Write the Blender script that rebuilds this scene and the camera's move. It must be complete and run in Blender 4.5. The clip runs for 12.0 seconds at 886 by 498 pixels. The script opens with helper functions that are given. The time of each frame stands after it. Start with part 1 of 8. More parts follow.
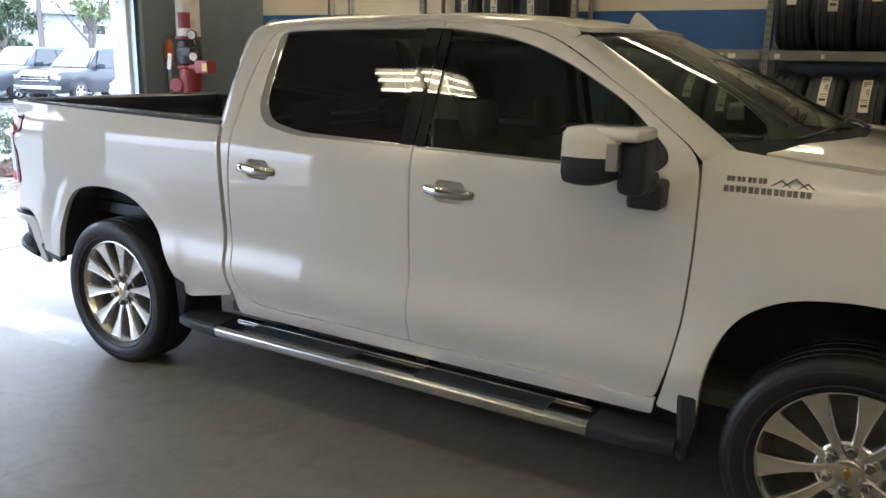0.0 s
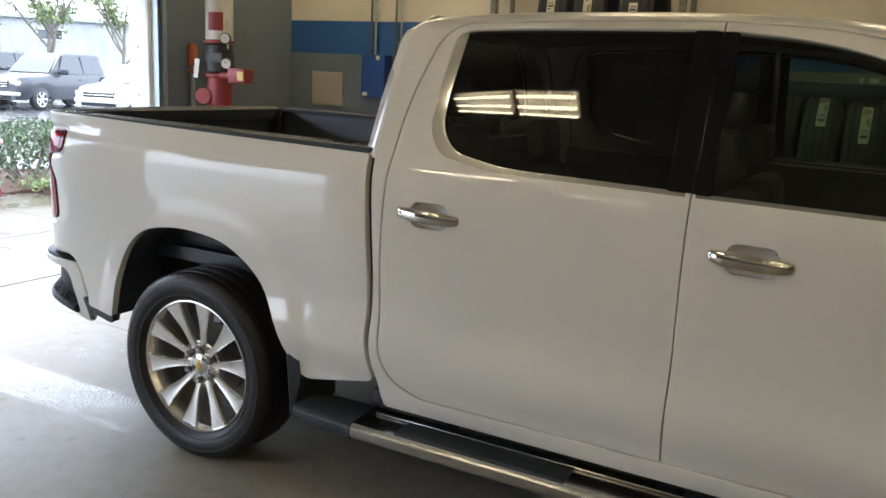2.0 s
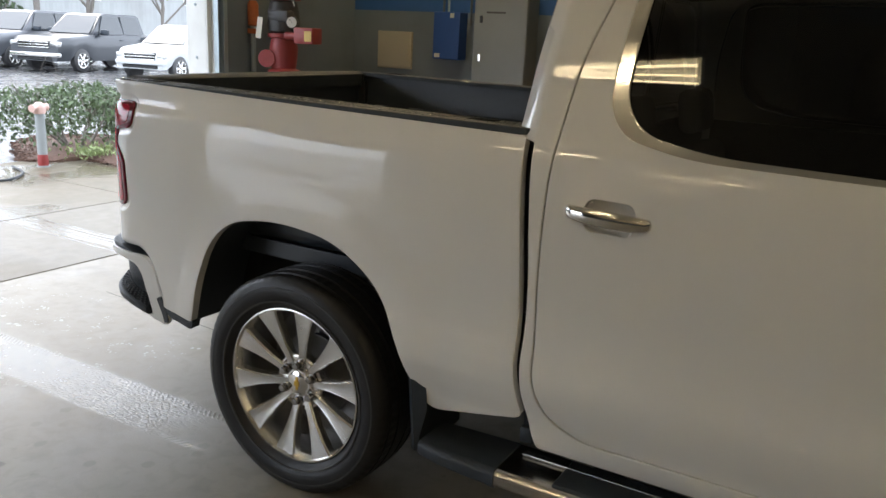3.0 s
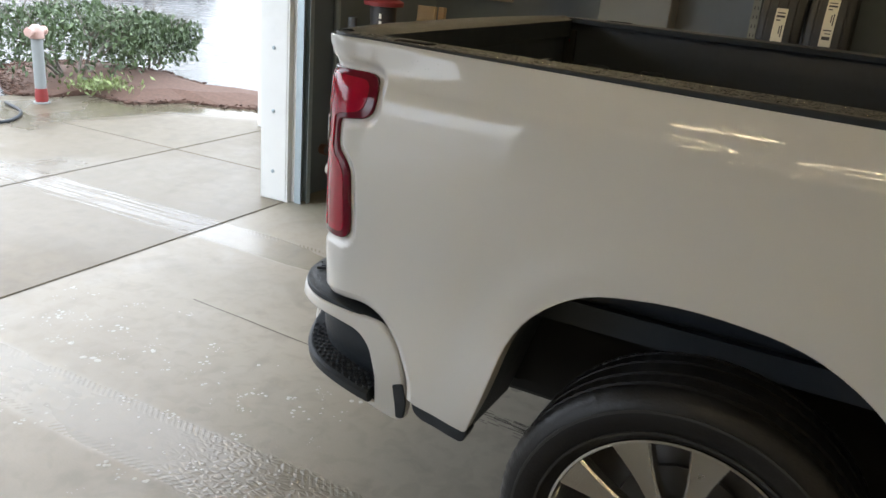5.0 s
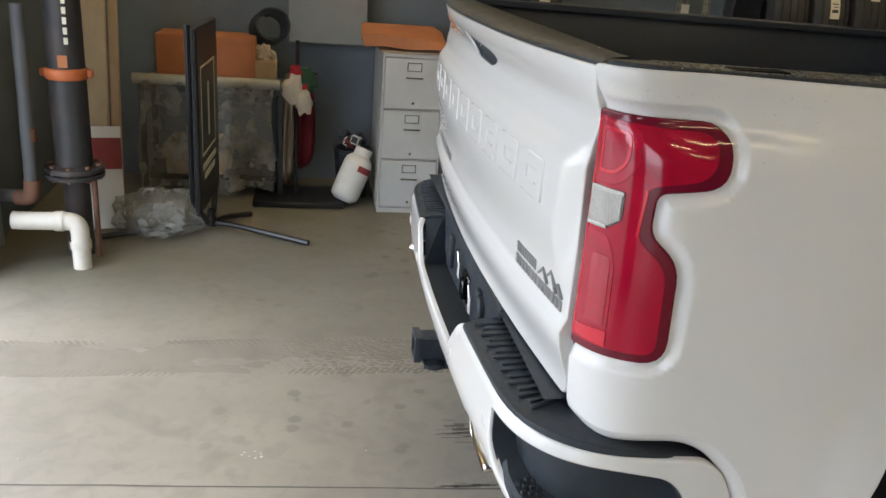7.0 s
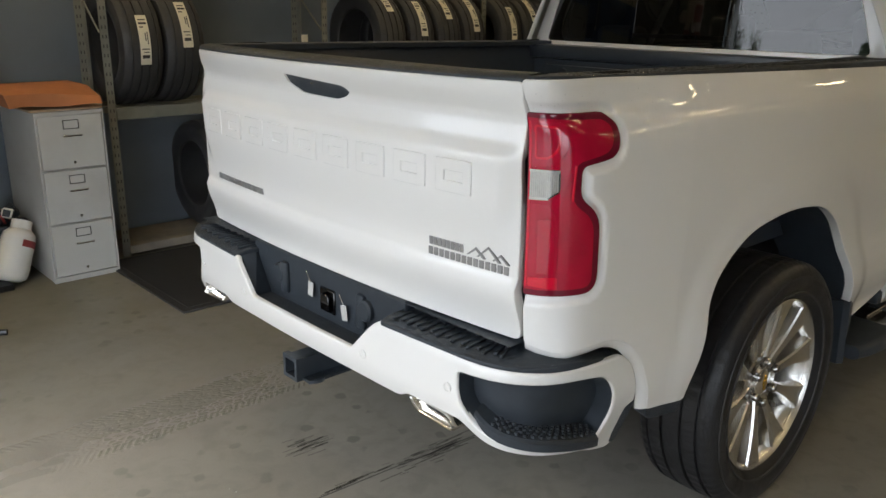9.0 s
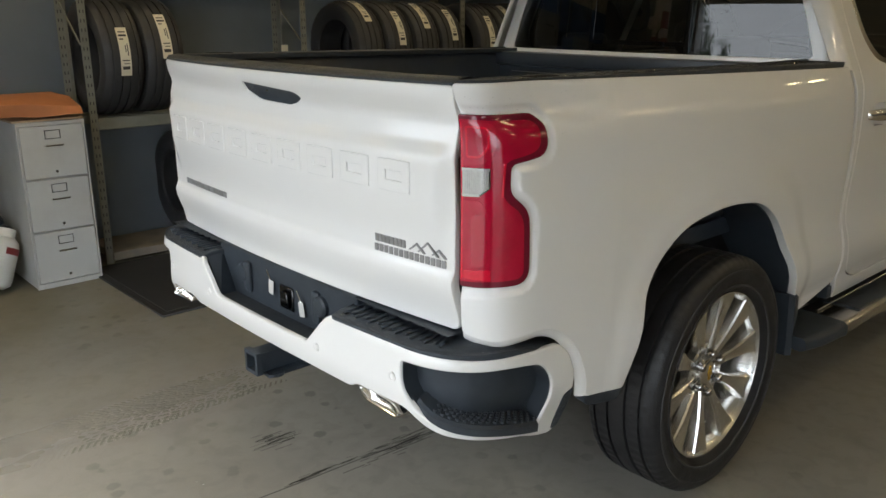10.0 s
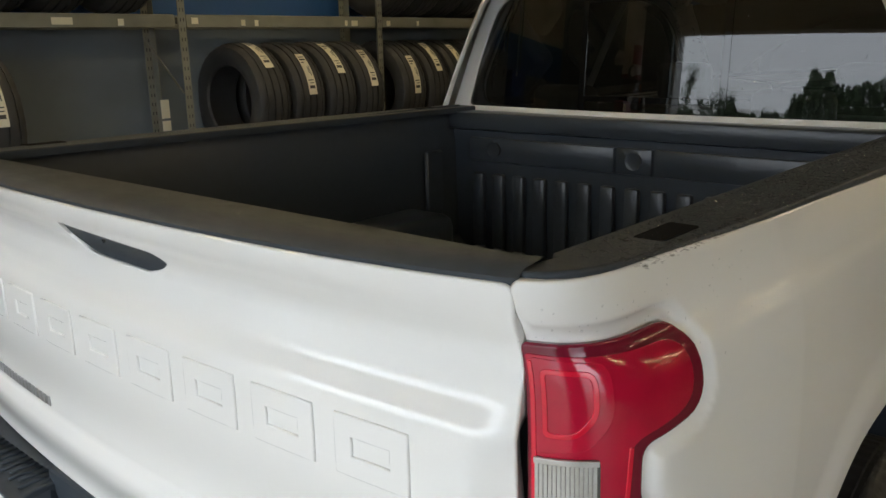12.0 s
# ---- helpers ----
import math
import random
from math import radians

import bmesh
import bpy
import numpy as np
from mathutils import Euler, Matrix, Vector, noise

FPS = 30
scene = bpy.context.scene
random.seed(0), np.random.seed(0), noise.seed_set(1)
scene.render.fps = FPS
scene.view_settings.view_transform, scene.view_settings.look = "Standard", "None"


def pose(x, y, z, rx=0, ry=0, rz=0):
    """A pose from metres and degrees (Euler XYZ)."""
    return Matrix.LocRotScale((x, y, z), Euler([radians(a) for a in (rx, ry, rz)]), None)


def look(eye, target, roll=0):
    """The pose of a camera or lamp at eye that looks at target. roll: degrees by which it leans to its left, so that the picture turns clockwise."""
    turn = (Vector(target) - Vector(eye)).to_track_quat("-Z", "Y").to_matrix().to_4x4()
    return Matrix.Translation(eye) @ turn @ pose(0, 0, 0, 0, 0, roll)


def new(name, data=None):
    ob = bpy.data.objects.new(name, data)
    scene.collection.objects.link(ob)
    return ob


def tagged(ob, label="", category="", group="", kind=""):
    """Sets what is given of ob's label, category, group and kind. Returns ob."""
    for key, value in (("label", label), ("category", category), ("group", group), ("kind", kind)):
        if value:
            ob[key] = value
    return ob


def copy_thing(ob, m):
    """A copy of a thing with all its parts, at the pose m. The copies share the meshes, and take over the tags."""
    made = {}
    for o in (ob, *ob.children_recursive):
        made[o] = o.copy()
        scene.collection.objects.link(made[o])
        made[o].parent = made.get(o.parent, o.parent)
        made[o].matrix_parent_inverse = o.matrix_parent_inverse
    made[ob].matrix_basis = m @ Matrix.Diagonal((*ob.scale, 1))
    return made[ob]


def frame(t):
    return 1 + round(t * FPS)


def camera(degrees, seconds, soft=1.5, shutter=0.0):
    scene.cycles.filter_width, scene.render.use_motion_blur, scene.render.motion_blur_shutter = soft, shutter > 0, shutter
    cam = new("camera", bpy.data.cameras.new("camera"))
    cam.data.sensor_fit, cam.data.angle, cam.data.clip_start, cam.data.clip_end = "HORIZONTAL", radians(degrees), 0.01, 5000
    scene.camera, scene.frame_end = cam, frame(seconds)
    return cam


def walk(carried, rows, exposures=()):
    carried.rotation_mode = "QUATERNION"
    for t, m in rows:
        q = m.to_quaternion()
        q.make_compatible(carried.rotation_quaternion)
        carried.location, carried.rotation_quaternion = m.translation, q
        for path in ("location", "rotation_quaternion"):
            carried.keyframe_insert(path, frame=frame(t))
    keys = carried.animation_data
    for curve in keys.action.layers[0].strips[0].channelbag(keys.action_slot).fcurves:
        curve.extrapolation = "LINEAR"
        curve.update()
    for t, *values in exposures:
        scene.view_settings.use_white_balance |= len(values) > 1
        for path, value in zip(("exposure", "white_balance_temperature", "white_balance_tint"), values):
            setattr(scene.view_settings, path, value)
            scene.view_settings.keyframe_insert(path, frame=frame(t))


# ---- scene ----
cam = camera(57.5, 12.0)
PATH = [
    (0, (3.859, -3.764, 1.727), (2.846, -2.101, 1.269), 1.2),
    (0.5, (3.48, -3.726, 1.691), (2.5, -2.035, 1.267), 2.2),
    (1, (3.139, -3.655, 1.702), (2.233, -1.919, 1.295), 2.2),
    (1.5, (2.82, -3.49, 1.695), (1.927, -1.751, 1.273), 2.5),
    (2, (2.458, -3.39, 1.672), (1.543, -1.66, 1.258), 2.9),
    (2.5, (2.117, -3.235, 1.663), (1.193, -1.514, 1.235), 3.2),
    (3, (1.806, -3.042, 1.657), (0.835, -1.37, 1.146), 2.7),
    (3.2, (1.665, -2.988, 1.641), (0.667, -1.339, 1.107), 2.6),
    (4.8, (0.327, -2.6, 1.638), (-0.527, -0.922, 0.964), 4.9),
    (5, (0.156, -2.546, 1.629), (-0.68, -0.861, 0.949), 5.0),
    (5.5, (-0.304, -2.374, 1.609), (-1.051, -0.681, 0.85), 6.2),
    (6, (-0.791, -2.289, 1.598), (-1.169, -0.477, 0.842), 6.3),
    (6.5, (-1.176, -2.169, 1.588), (-1.27, -0.311, 0.853), 6.1),
    (7, (-1.539, -2.092, 1.58), (-1.201, -0.246, 0.887), 4.5),
    (8.8, (-2.407, -1.964, 1.583), (-1.148, -0.534, 0.973), 0.6),
    (9, (-2.413, -2.019, 1.581), (-1.124, -0.604, 1.002), 0.7),
    (9.5, (-2.407, -2.172, 1.578), (-1.113, -0.758, 1.005), 0.5),
    (10, (-2.383, -2.204, 1.581), (-1.088, -0.786, 1.023), 0.1),
    (10.5, (-2.319, -2.021, 1.588), (-1.039, -0.585, 1.041), -0.1),
    (11, (-2.182, -1.719, 1.62), (-0.793, -0.381, 1.091), 0.2),
    (11.5, (-1.901, -1.492, 1.64), (-0.45, -0.218, 1.118), -1.0),
    (12, (-1.711, -1.259, 1.662), (-0.243, 0.004, 1.165), -1.2),
]
EXPOSURES = [(0.0, 1.22, 5850, 14), (1.5, 1.18, 6050, 14), (2.2, 0.93, 6350, 13), (3.0, 0.53, 6700, 13), (5.0, 0.50, 6800, 12), (6.0, 0.38, 6900, 13), (7.0, 0.94, 6650, 13), (9.0, 0.58, 6900, 12), (10.5, 0.70, 6900, 10), (12.0, 0.77, 6850, 10)]
walk(cam, [(t, look(eye, target, roll)) for t, eye, target, roll in PATH], EXPOSURES)


# ---- world, sun, exposure ----
world = bpy.data.worlds.new("sky")
scene.world = world
world.use_nodes = True
wn, wl = world.node_tree.nodes, world.node_tree.links
wn.clear()
w_out = wn.new("ShaderNodeOutputWorld")
w_bg = wn.new("ShaderNodeBackground")
w_sky = wn.new("ShaderNodeTexSky")
w_sky.sky_type, w_sky.sun_disc = "NISHITA", False
w_sky.sun_elevation, w_sky.sun_rotation = radians(48), radians(-70)
w_sky.air_density, w_sky.dust_density, w_sky.ozone_density = 1.0, 4.0, 1.0
w_haze = wn.new("ShaderNodeMixRGB")          # an overcast sky: the blue is greyed by cloud
w_haze.inputs[0].default_value = 0.75
w_haze.inputs[2].default_value = (22.5, 25.8, 30.0, 1)
wl.new(w_sky.outputs[0], w_haze.inputs[1])
wl.new(w_haze.outputs[0], w_bg.inputs[0])
w_bg.inputs[1].default_value = 0.15
wl.new(w_bg.outputs[0], w_out.inputs[0])
sun = new("sun", bpy.data.lights.new("sun", "SUN"))
sun.data.energy, sun.data.angle, sun.data.color = 1.2, radians(25), (1.0, 0.97, 0.92)
sun.matrix_world = look((-20, 6, 22), (0, 0, 0))


# ---- building tools ----
from mathutils.geometry import delaunay_2d_cdt


def lerp(a, b, f):
    return a + (b - a) * f


def sstep(a, b, v):
    f = min(1.0, max(0.0, (v - a) / (b - a)))
    return f * f * (3 - 2 * f)


class Curve:
    """A smooth curve through a few (place, value) pairs, without overshoot."""

    def __init__(self, *pairs):
        self.x, self.y = [p[0] for p in pairs], [p[1] for p in pairs]
        n = len(pairs)
        d = [(self.y[i + 1] - self.y[i]) / (self.x[i + 1] - self.x[i]) for i in range(n - 1)]
        self.m = [d[0]] + [0 if d[i - 1] * d[i] <= 0 else 2 * d[i - 1] * d[i] / (d[i - 1] + d[i]) for i in range(1, n - 1)] + [d[-1]]

    def __call__(self, v):
        x, y, m = self.x, self.y, self.m
        if v <= x[0]:
            return y[0] + m[0] * (v - x[0])
        if v >= x[-1]:
            return y[-1] + m[-1] * (v - x[-1])
        i = next(k for k in range(len(x) - 1) if v <= x[k + 1])
        h = x[i + 1] - x[i]
        f = (v - x[i]) / h
        return (y[i] * (1 + 2 * f) * (1 - f) ** 2 + h * m[i] * f * (1 - f) ** 2
                + y[i + 1] * f * f * (3 - 2 * f) + h * m[i + 1] * f * f * (f - 1))


def finish(ob, me, mats, smooth, angle):
    for m in mats if isinstance(mats, (list, tuple)) else [mats]:
        me.materials.append(m)
    if smooth:
        me.polygons.foreach_set("use_smooth", [True] * len(me.polygons))
        if angle:
            me.set_sharp_from_angle(angle=radians(angle))
    return ob


def part(name, bm, mat, parent=None, label="", smooth=True, angle=38):
    """Links a bmesh as one mesh object, under a thing or a part."""
    me = bpy.data.meshes.new(name)
    bm.normal_update()
    bm.to_mesh(me)
    bm.free()
    ob = finish(new(name, me), me, mat, smooth, angle)
    ob.parent = parent
    return tagged(ob, label=label)


def thing(name, label, category, group="", at=None, kind=""):
    """An empty at a thing's base, to hold its parts."""
    ob = new(name)
    ob.empty_display_size = 0.1
    if at is not None:
        ob.matrix_world = at if isinstance(at, Matrix) else Matrix.Translation(at)
    return tagged(ob, label, category, group, kind)


def box(bm, x0, x1, y0, y1, z0, z1, r=0.0, seg=1, m=None, mi=0):
    got = bmesh.ops.create_cube(bm, size=1.0)["verts"]
    for v in got:
        v.co = Vector((lerp(x0, x1, v.co.x + 0.5), lerp(y0, y1, v.co.y + 0.5), lerp(z0, z1, v.co.z + 0.5)))
    faces = {f for v in got for f in v.link_faces}
    if r:
        res = bmesh.ops.bevel(bm, geom=list({e for v in got for e in v.link_edges}), offset=r, segments=seg, profile=0.5, affect="EDGES")
        faces = {f for f in faces if f.is_valid} | set(res["faces"])
    for f in faces:
        f.material_index = mi
    if m is not None:
        for v in {v for f in faces for v in f.verts}:
            v.co = m @ v.co
    return faces


def ring_faces(bm, rings, closed=True, cap0=False, cap1=False, mi=0):
    made = []
    for a, b in zip(rings, rings[1:]):
        n = len(a)
        for i in range(n if closed else n - 1):
            j = (i + 1) % n
            made.append(bm.faces.new((a[i], a[j], b[j], b[i])))
    if cap0:
        made.append(bm.faces.new(list(reversed(rings[0]))))
    if cap1:
        made.append(bm.faces.new(rings[-1]))
    for f in made:
        f.material_index = mi
    return made


def lathe(bm, profile, m=None, seg=24, cap0=False, cap1=False, mi=0):
    """profile: pairs of radius and height along the axis z of m, going up outside."""
    m = m or Matrix()
    rings = [[bm.verts.new(m @ Vector((r * math.cos(2 * math.pi * k / seg), r * math.sin(2 * math.pi * k / seg), h))) for k in range(seg)] for r, h in profile]
    return ring_faces(bm, rings, True, cap0, cap1, mi)


def tube(bm, pts, r, seg=10, cap=True, mi=0, radii=None):
    """A pipe along points."""
    pts = [Vector(p) for p in pts]
    rings, side = [], None
    for i, p in enumerate(pts):
        way = (pts[min(i + 1, len(pts) - 1)] - pts[max(i - 1, 0)]).normalized()
        if side is None:
            side = way.orthogonal().normalized()
        side = (side - way * side.dot(way)).normalized()
        up = way.cross(side)
        q = radii[i] if radii else r
        rings.append([bm.verts.new(p + q * (side * math.cos(2 * math.pi * k / seg) + up * math.sin(2 * math.pi * k / seg))) for k in range(seg)])
    return ring_faces(bm, rings, True, cap, cap, mi)


def bend(pts, r, n=6):
    """A broken line with its corners rounded."""
    pts = [Vector(p) for p in pts]
    out = [pts[0]]
    for a, b, c in zip(pts, pts[1:], pts[2:]):
        q = min(r, (a - b).length * 0.49, (c - b).length * 0.49)
        p0, p1 = b + (a - b).normalized() * q, b + (c - b).normalized() * q
        out += [(1 - f) ** 2 * p0 + 2 * f * (1 - f) * b + f * f * p1 for f in (k / n for k in range(n + 1))]
    return out + [pts[-1]]


def rounded(pts, r=0.02, n=5):
    """A closed outline with rounded corners; a point may carry its own radius."""
    out, k = [], len(pts)
    for i in range(k):
        a, b, c = (Vector(pts[(i + d) % k][:2]) for d in (-1, 0, 1))
        q = pts[i][2] if len(pts[i]) > 2 else r
        q = min(q, (a - b).length * 0.48, (c - b).length * 0.48)
        if q < 1e-5:
            out.append(b)
            continue
        p0, p1 = b + (a - b).normalized() * q, b + (c - b).normalized() * q
        out += [(1 - f) ** 2 * p0 + 2 * f * (1 - f) * b + f * f * p1 for f in (j / n for j in range(n + 1))]
    return out


def resample(loop, step):
    out = []
    for a, b in zip(loop, loop[1:] + loop[:1]):
        k = max(1, math.ceil((b - a).length / step))
        out += [a.lerp(b, j / k) for j in range(k)]
    return [p for i, p in enumerate(out) if (p - out[i - 1]).length > 1e-5]


def inset(loop, d):
    """The outline drawn in by d."""
    area = sum(a[0] * b[1] - a[1] * b[0] for a, b in zip(loop, loop[1:] + loop[:1]))
    out = []
    for i, p in enumerate(loop):
        w = loop[(i + 1) % len(loop)] - loop[i - 1]
        n = Vector((-w[1], w[0])).normalized() * (1 if area > 0 else -1)
        out.append(p + n * d)
    return out


def within(px, py, loop):
    res = np.zeros(px.shape, bool)
    for a, b in zip(loop, loop[1:] + loop[:1]):
        if abs(a[1] - b[1]) < 1e-12:
            continue
        cut = ((a[1] > py) != (b[1] > py)) & (px < (b[0] - a[0]) * (py - a[1]) / (b[1] - a[1]) + a[0])
        res ^= cut
    return res


def away(px, py, loop):
    best = np.full(px.shape, 9e9)
    for a, b in zip(loop, loop[1:] + loop[:1]):
        dx, dy = b[0] - a[0], b[1] - a[1]
        f = np.clip(((px - a[0]) * dx + (py - a[1]) * dy) / (dx * dx + dy * dy + 1e-12), 0, 1)
        best = np.minimum(best, np.hypot(px - a[0] - f * dx, py - a[1] - f * dy))
    return best


def skin(name, outline, surf, mat, parent, label="", holes=(), step=0.04, depth=0.018, edge=0.004, heart=(1.5, 0, 0.9), mirror=False, ring=0.03, fine=None):
    """A pressed sheet: an outline on a surface, with a rolled edge that turns inwards. surf gives a point for two parameters."""
    loops = [resample(list(l), ring) for l in (outline, *holes)]
    flat = [p for l in loops for p in l]
    lo, hi = np.min([tuple(p) for p in loops[0]], 0), np.max([tuple(p) for p in loops[0]], 0)
    gx, gy = np.meshgrid(np.arange(lo[0] + step / 2, hi[0], step), np.arange(lo[1] + step / 2, hi[1], step))
    gx, gy = gx.ravel(), gy.ravel()
    if fine:
        out = (gx < fine[0]) | (gx > fine[1]) | (gy < fine[2]) | (gy > fine[3])
        fx, fy = np.meshgrid(np.arange(fine[0], fine[1], fine[4]), np.arange(fine[2], fine[3], fine[4]))
        gx, gy = np.concatenate([gx[out], fx.ravel()]), np.concatenate([gy[out], fy.ravel()])
    keep = within(gx, gy, loops[0]) & (away(gx, gy, loops[0]) > (fine[4] if fine else step) * 0.4)
    for l in loops[1:]:
        keep &= ~within(gx, gy, l) & (away(gx, gy, l) > step * 0.4)
    points = [Vector(p) for p in flat] + [Vector((a, b)) for a, b in zip(gx[keep], gy[keep])]
    edges, k = [], 0
    for l in loops:
        edges += [(k + i, k + (i + 1) % len(l)) for i in range(len(l))]
        k += len(l)
    v2, _, tris, orig, _, _ = delaunay_2d_cdt(points, edges, [], 1, 1e-6)
    mid = np.array([[sum(v2[i][d] for i in t) / len(t) for d in (0, 1)] for t in tris])
    solid = within(mid[:, 0], mid[:, 1], loops[0])
    for l in loops[1:]:
        solid &= ~within(mid[:, 0], mid[:, 1], l)
    tris = [t for t, ok in zip(tris, solid) if ok]
    place = {o: i for i, os in enumerate(orig) for o in os}
    heart = Vector(heart)

    def at(p):
        q = Vector(surf(p[0], p[1]))
        h = 0.002
        n = (Vector(surf(p[0] + h, p[1])) - Vector(surf(p[0] - h, p[1]))).cross(Vector(surf(p[0], p[1] + h)) - Vector(surf(p[0], p[1] - h))).normalized()
        return q, (n if n.dot(q - heart) >= 0 else -n)

    co, no = [], []
    for p in v2:
        q, n = at(p)
        co.append(q), no.append(n)
    faces = [list(t) for t in tris]
    k = 0
    for li, l in enumerate(loops):
        ids = [place[k + i] for i in range(len(l))]
        k += len(l)
        rings = [ids]
        area = sum(a[0] * b[1] - a[1] * b[0] for a, b in zip(l, l[1:] + l[:1]))
        spin = (1 if area > 0 else -1) * (1 if li == 0 else -1)
        tang = []
        for i in range(len(l)):
            w = l[(i + 1) % len(l)] - l[i - 1]
            o2 = Vector((w[1], -w[0])) * spin
            o2.normalize()
            base, n = co[ids[i]], no[ids[i]]
            t = Vector(surf(l[i][0] + o2[0] * 0.003, l[i][1] + o2[1] * 0.003)) - Vector(surf(l[i][0] - o2[0] * 0.003, l[i][1] - o2[1] * 0.003))
            t = (t - n * t.dot(n)).normalized()
            tang.append((base, n, t))
        for f, g in ((0.7, 0.3), (1.0, 1.0), (1.0, depth / edge)):
            rr = []
            for base, n, t in tang:
                rr.append(len(co))
                co.append(base + t * edge * f - n * edge * g)
                no.append((n * max(0.0, 1 - g) + t * f).normalized())
            rings.append(rr)
        for a, b in zip(rings, rings[1:]):
            for i in range(len(a)):
                j = (i + 1) % len(a)
                faces.append([a[i], a[j], b[j], b[i]])
    for f in faces:
        n = (co[f[1]] - co[f[0]]).cross(co[f[2]] - co[f[0]])
        if n.dot(sum((no[i] for i in f), Vector())) < 0:
            f.reverse()
    if mirror:
        co = [Vector((c.x, -c.y, c.z)) for c in co]
        no = [Vector((c.x, -c.y, c.z)) for c in no]
        for f in faces:
            f.reverse()
    me = bpy.data.meshes.new(name)
    me.from_pydata(co, [], faces)
    me.update()
    ob = finish(new(name, me), me, mat, True, 0)
    me.normals_split_custom_set_from_vertices(no)
    ob.parent = parent
    return tagged(ob, label=label)


def loft(bm, rows, closed=False, mi=0):
    """Faces between rows of points, all rows alike in number."""
    rings = [[bm.verts.new(p) for p in row] for row in rows]
    return ring_faces(bm, rings, closed, mi=mi)


# ---- materials ----
def material(name, colour, rough=0.5, metal=0.0, coat=0.0, vary=0.0, scale=8.0, bump=0.0, bump_scale=60.0, second=None, second_scale=2.0,
             second_amount=0.5, rough_vary=0.0, spec=0.5, alpha=1.0, per_object=0.0, per_island=0.0, coat_rough=0.03, coat_ior=1.57):
    """Grain and blotches at two scales over one base colour, with fine relief."""
    mat = bpy.data.materials.new(name)
    mat.use_nodes = True
    n, l = mat.node_tree.nodes, mat.node_tree.links
    b = n["Principled BSDF"]
    b.inputs["Roughness"].default_value, b.inputs["Metallic"].default_value = rough, metal
    b.inputs["Coat Weight"].default_value, b.inputs["Coat Roughness"].default_value = coat, coat_rough
    b.inputs["Coat IOR"].default_value = coat_ior
    b.inputs["Specular IOR Level"].default_value, b.inputs["Alpha"].default_value = spec, alpha
    geo = n.new("ShaderNodeNewGeometry")
    colour = (*colour, 1)

    def noise_of(s, detail=4.0):
        t = n.new("ShaderNodeTexNoise")
        t.inputs["Scale"].default_value, t.inputs["Detail"].default_value = s, detail
        l.new(geo.outputs["Position"], t.inputs["Vector"])
        return t

    out = None
    if vary or second:
        mix = n.new("ShaderNodeMixRGB")
        mix.inputs[1].default_value = tuple(c * (1 - vary) for c in colour[:3]) + (1,)
        mix.inputs[2].default_value = tuple(min(1, c * (1 + vary)) for c in colour[:3]) + (1,)
        l.new(noise_of(scale).outputs["Fac"], mix.inputs[0])
        out = mix.outputs[0]
        if second:
            ramp = n.new("ShaderNodeValToRGB")
            ramp.color_ramp.elements[0].position, ramp.color_ramp.elements[1].position = 0.48, 0.68
            big = noise_of(second_scale, 6.0)
            l.new(big.outputs["Fac"], ramp.inputs[0])
            amt = n.new("ShaderNodeMath")
            amt.operation = "MULTIPLY"
            amt.inputs[1].default_value = second_amount
            l.new(ramp.outputs[0], amt.inputs[0])
            mix2 = n.new("ShaderNodeMixRGB")
            l.new(amt.outputs[0], mix2.inputs[0])
            l.new(out, mix2.inputs[1])
            mix2.inputs[2].default_value = (*second, 1)
            out = mix2.outputs[0]
    if per_object or per_island:
        hsv = n.new("ShaderNodeHueSaturation")
        rng = n.new("ShaderNodeMapRange")
        src = n.new("ShaderNodeObjectInfo").outputs["Random"] if per_object else geo.outputs["Random Per Island"]
        a = per_object or per_island
        rng.inputs[3].default_value, rng.inputs[4].default_value = 1 - a, 1 + a
        l.new(src, rng.inputs[0])
        l.new(rng.outputs[0], hsv.inputs["Value"])
        if out is None:
            hsv.inputs["Color"].default_value = colour
        else:
            l.new(out, hsv.inputs["Color"])
        out = hsv.outputs[0]
    if out is None:
        b.inputs["Base Color"].default_value = colour
    else:
        l.new(out, b.inputs["Base Color"])
    if rough_vary:
        rr = n.new("ShaderNodeMapRange")
        rr.inputs[3].default_value, rr.inputs[4].default_value = max(0, rough - rough_vary), min(1, rough + rough_vary)
        l.new(noise_of(scale * 0.7).outputs["Fac"], rr.inputs[0])
        l.new(rr.outputs[0], b.inputs["Roughness"])
    if bump:
        bp = n.new("ShaderNodeBump")
        bp.inputs["Strength"].default_value, bp.inputs["Distance"].default_value = bump, 0.004
        l.new(noise_of(bump_scale, 3.0).outputs["Fac"], bp.inputs["Height"])
        l.new(bp.outputs[0], b.inputs["Normal"])
    return mat


def glass(name, tint, rough=0.0, ior=1.55):
    """A tinted pane: light passes straight through it, weakened by its tint, and its face mirrors by Fresnel."""
    mat = bpy.data.materials.new(name)
    mat.use_nodes = True
    n, l = mat.node_tree.nodes, mat.node_tree.links
    n.clear()
    out, mix = n.new("ShaderNodeOutputMaterial"), n.new("ShaderNodeMixShader")
    clear, gloss, fr = n.new("ShaderNodeBsdfTransparent"), n.new("ShaderNodeBsdfGlossy"), n.new("ShaderNodeFresnel")
    clear.inputs[0].default_value = (*tint, 1)
    gloss.inputs["Roughness"].default_value = rough
    fr.inputs["IOR"].default_value = ior
    l.new(fr.outputs[0], mix.inputs[0])
    l.new(clear.outputs[0], mix.inputs[1])
    l.new(gloss.outputs[0], mix.inputs[2])
    l.new(mix.outputs[0], out.inputs[0])
    return mat


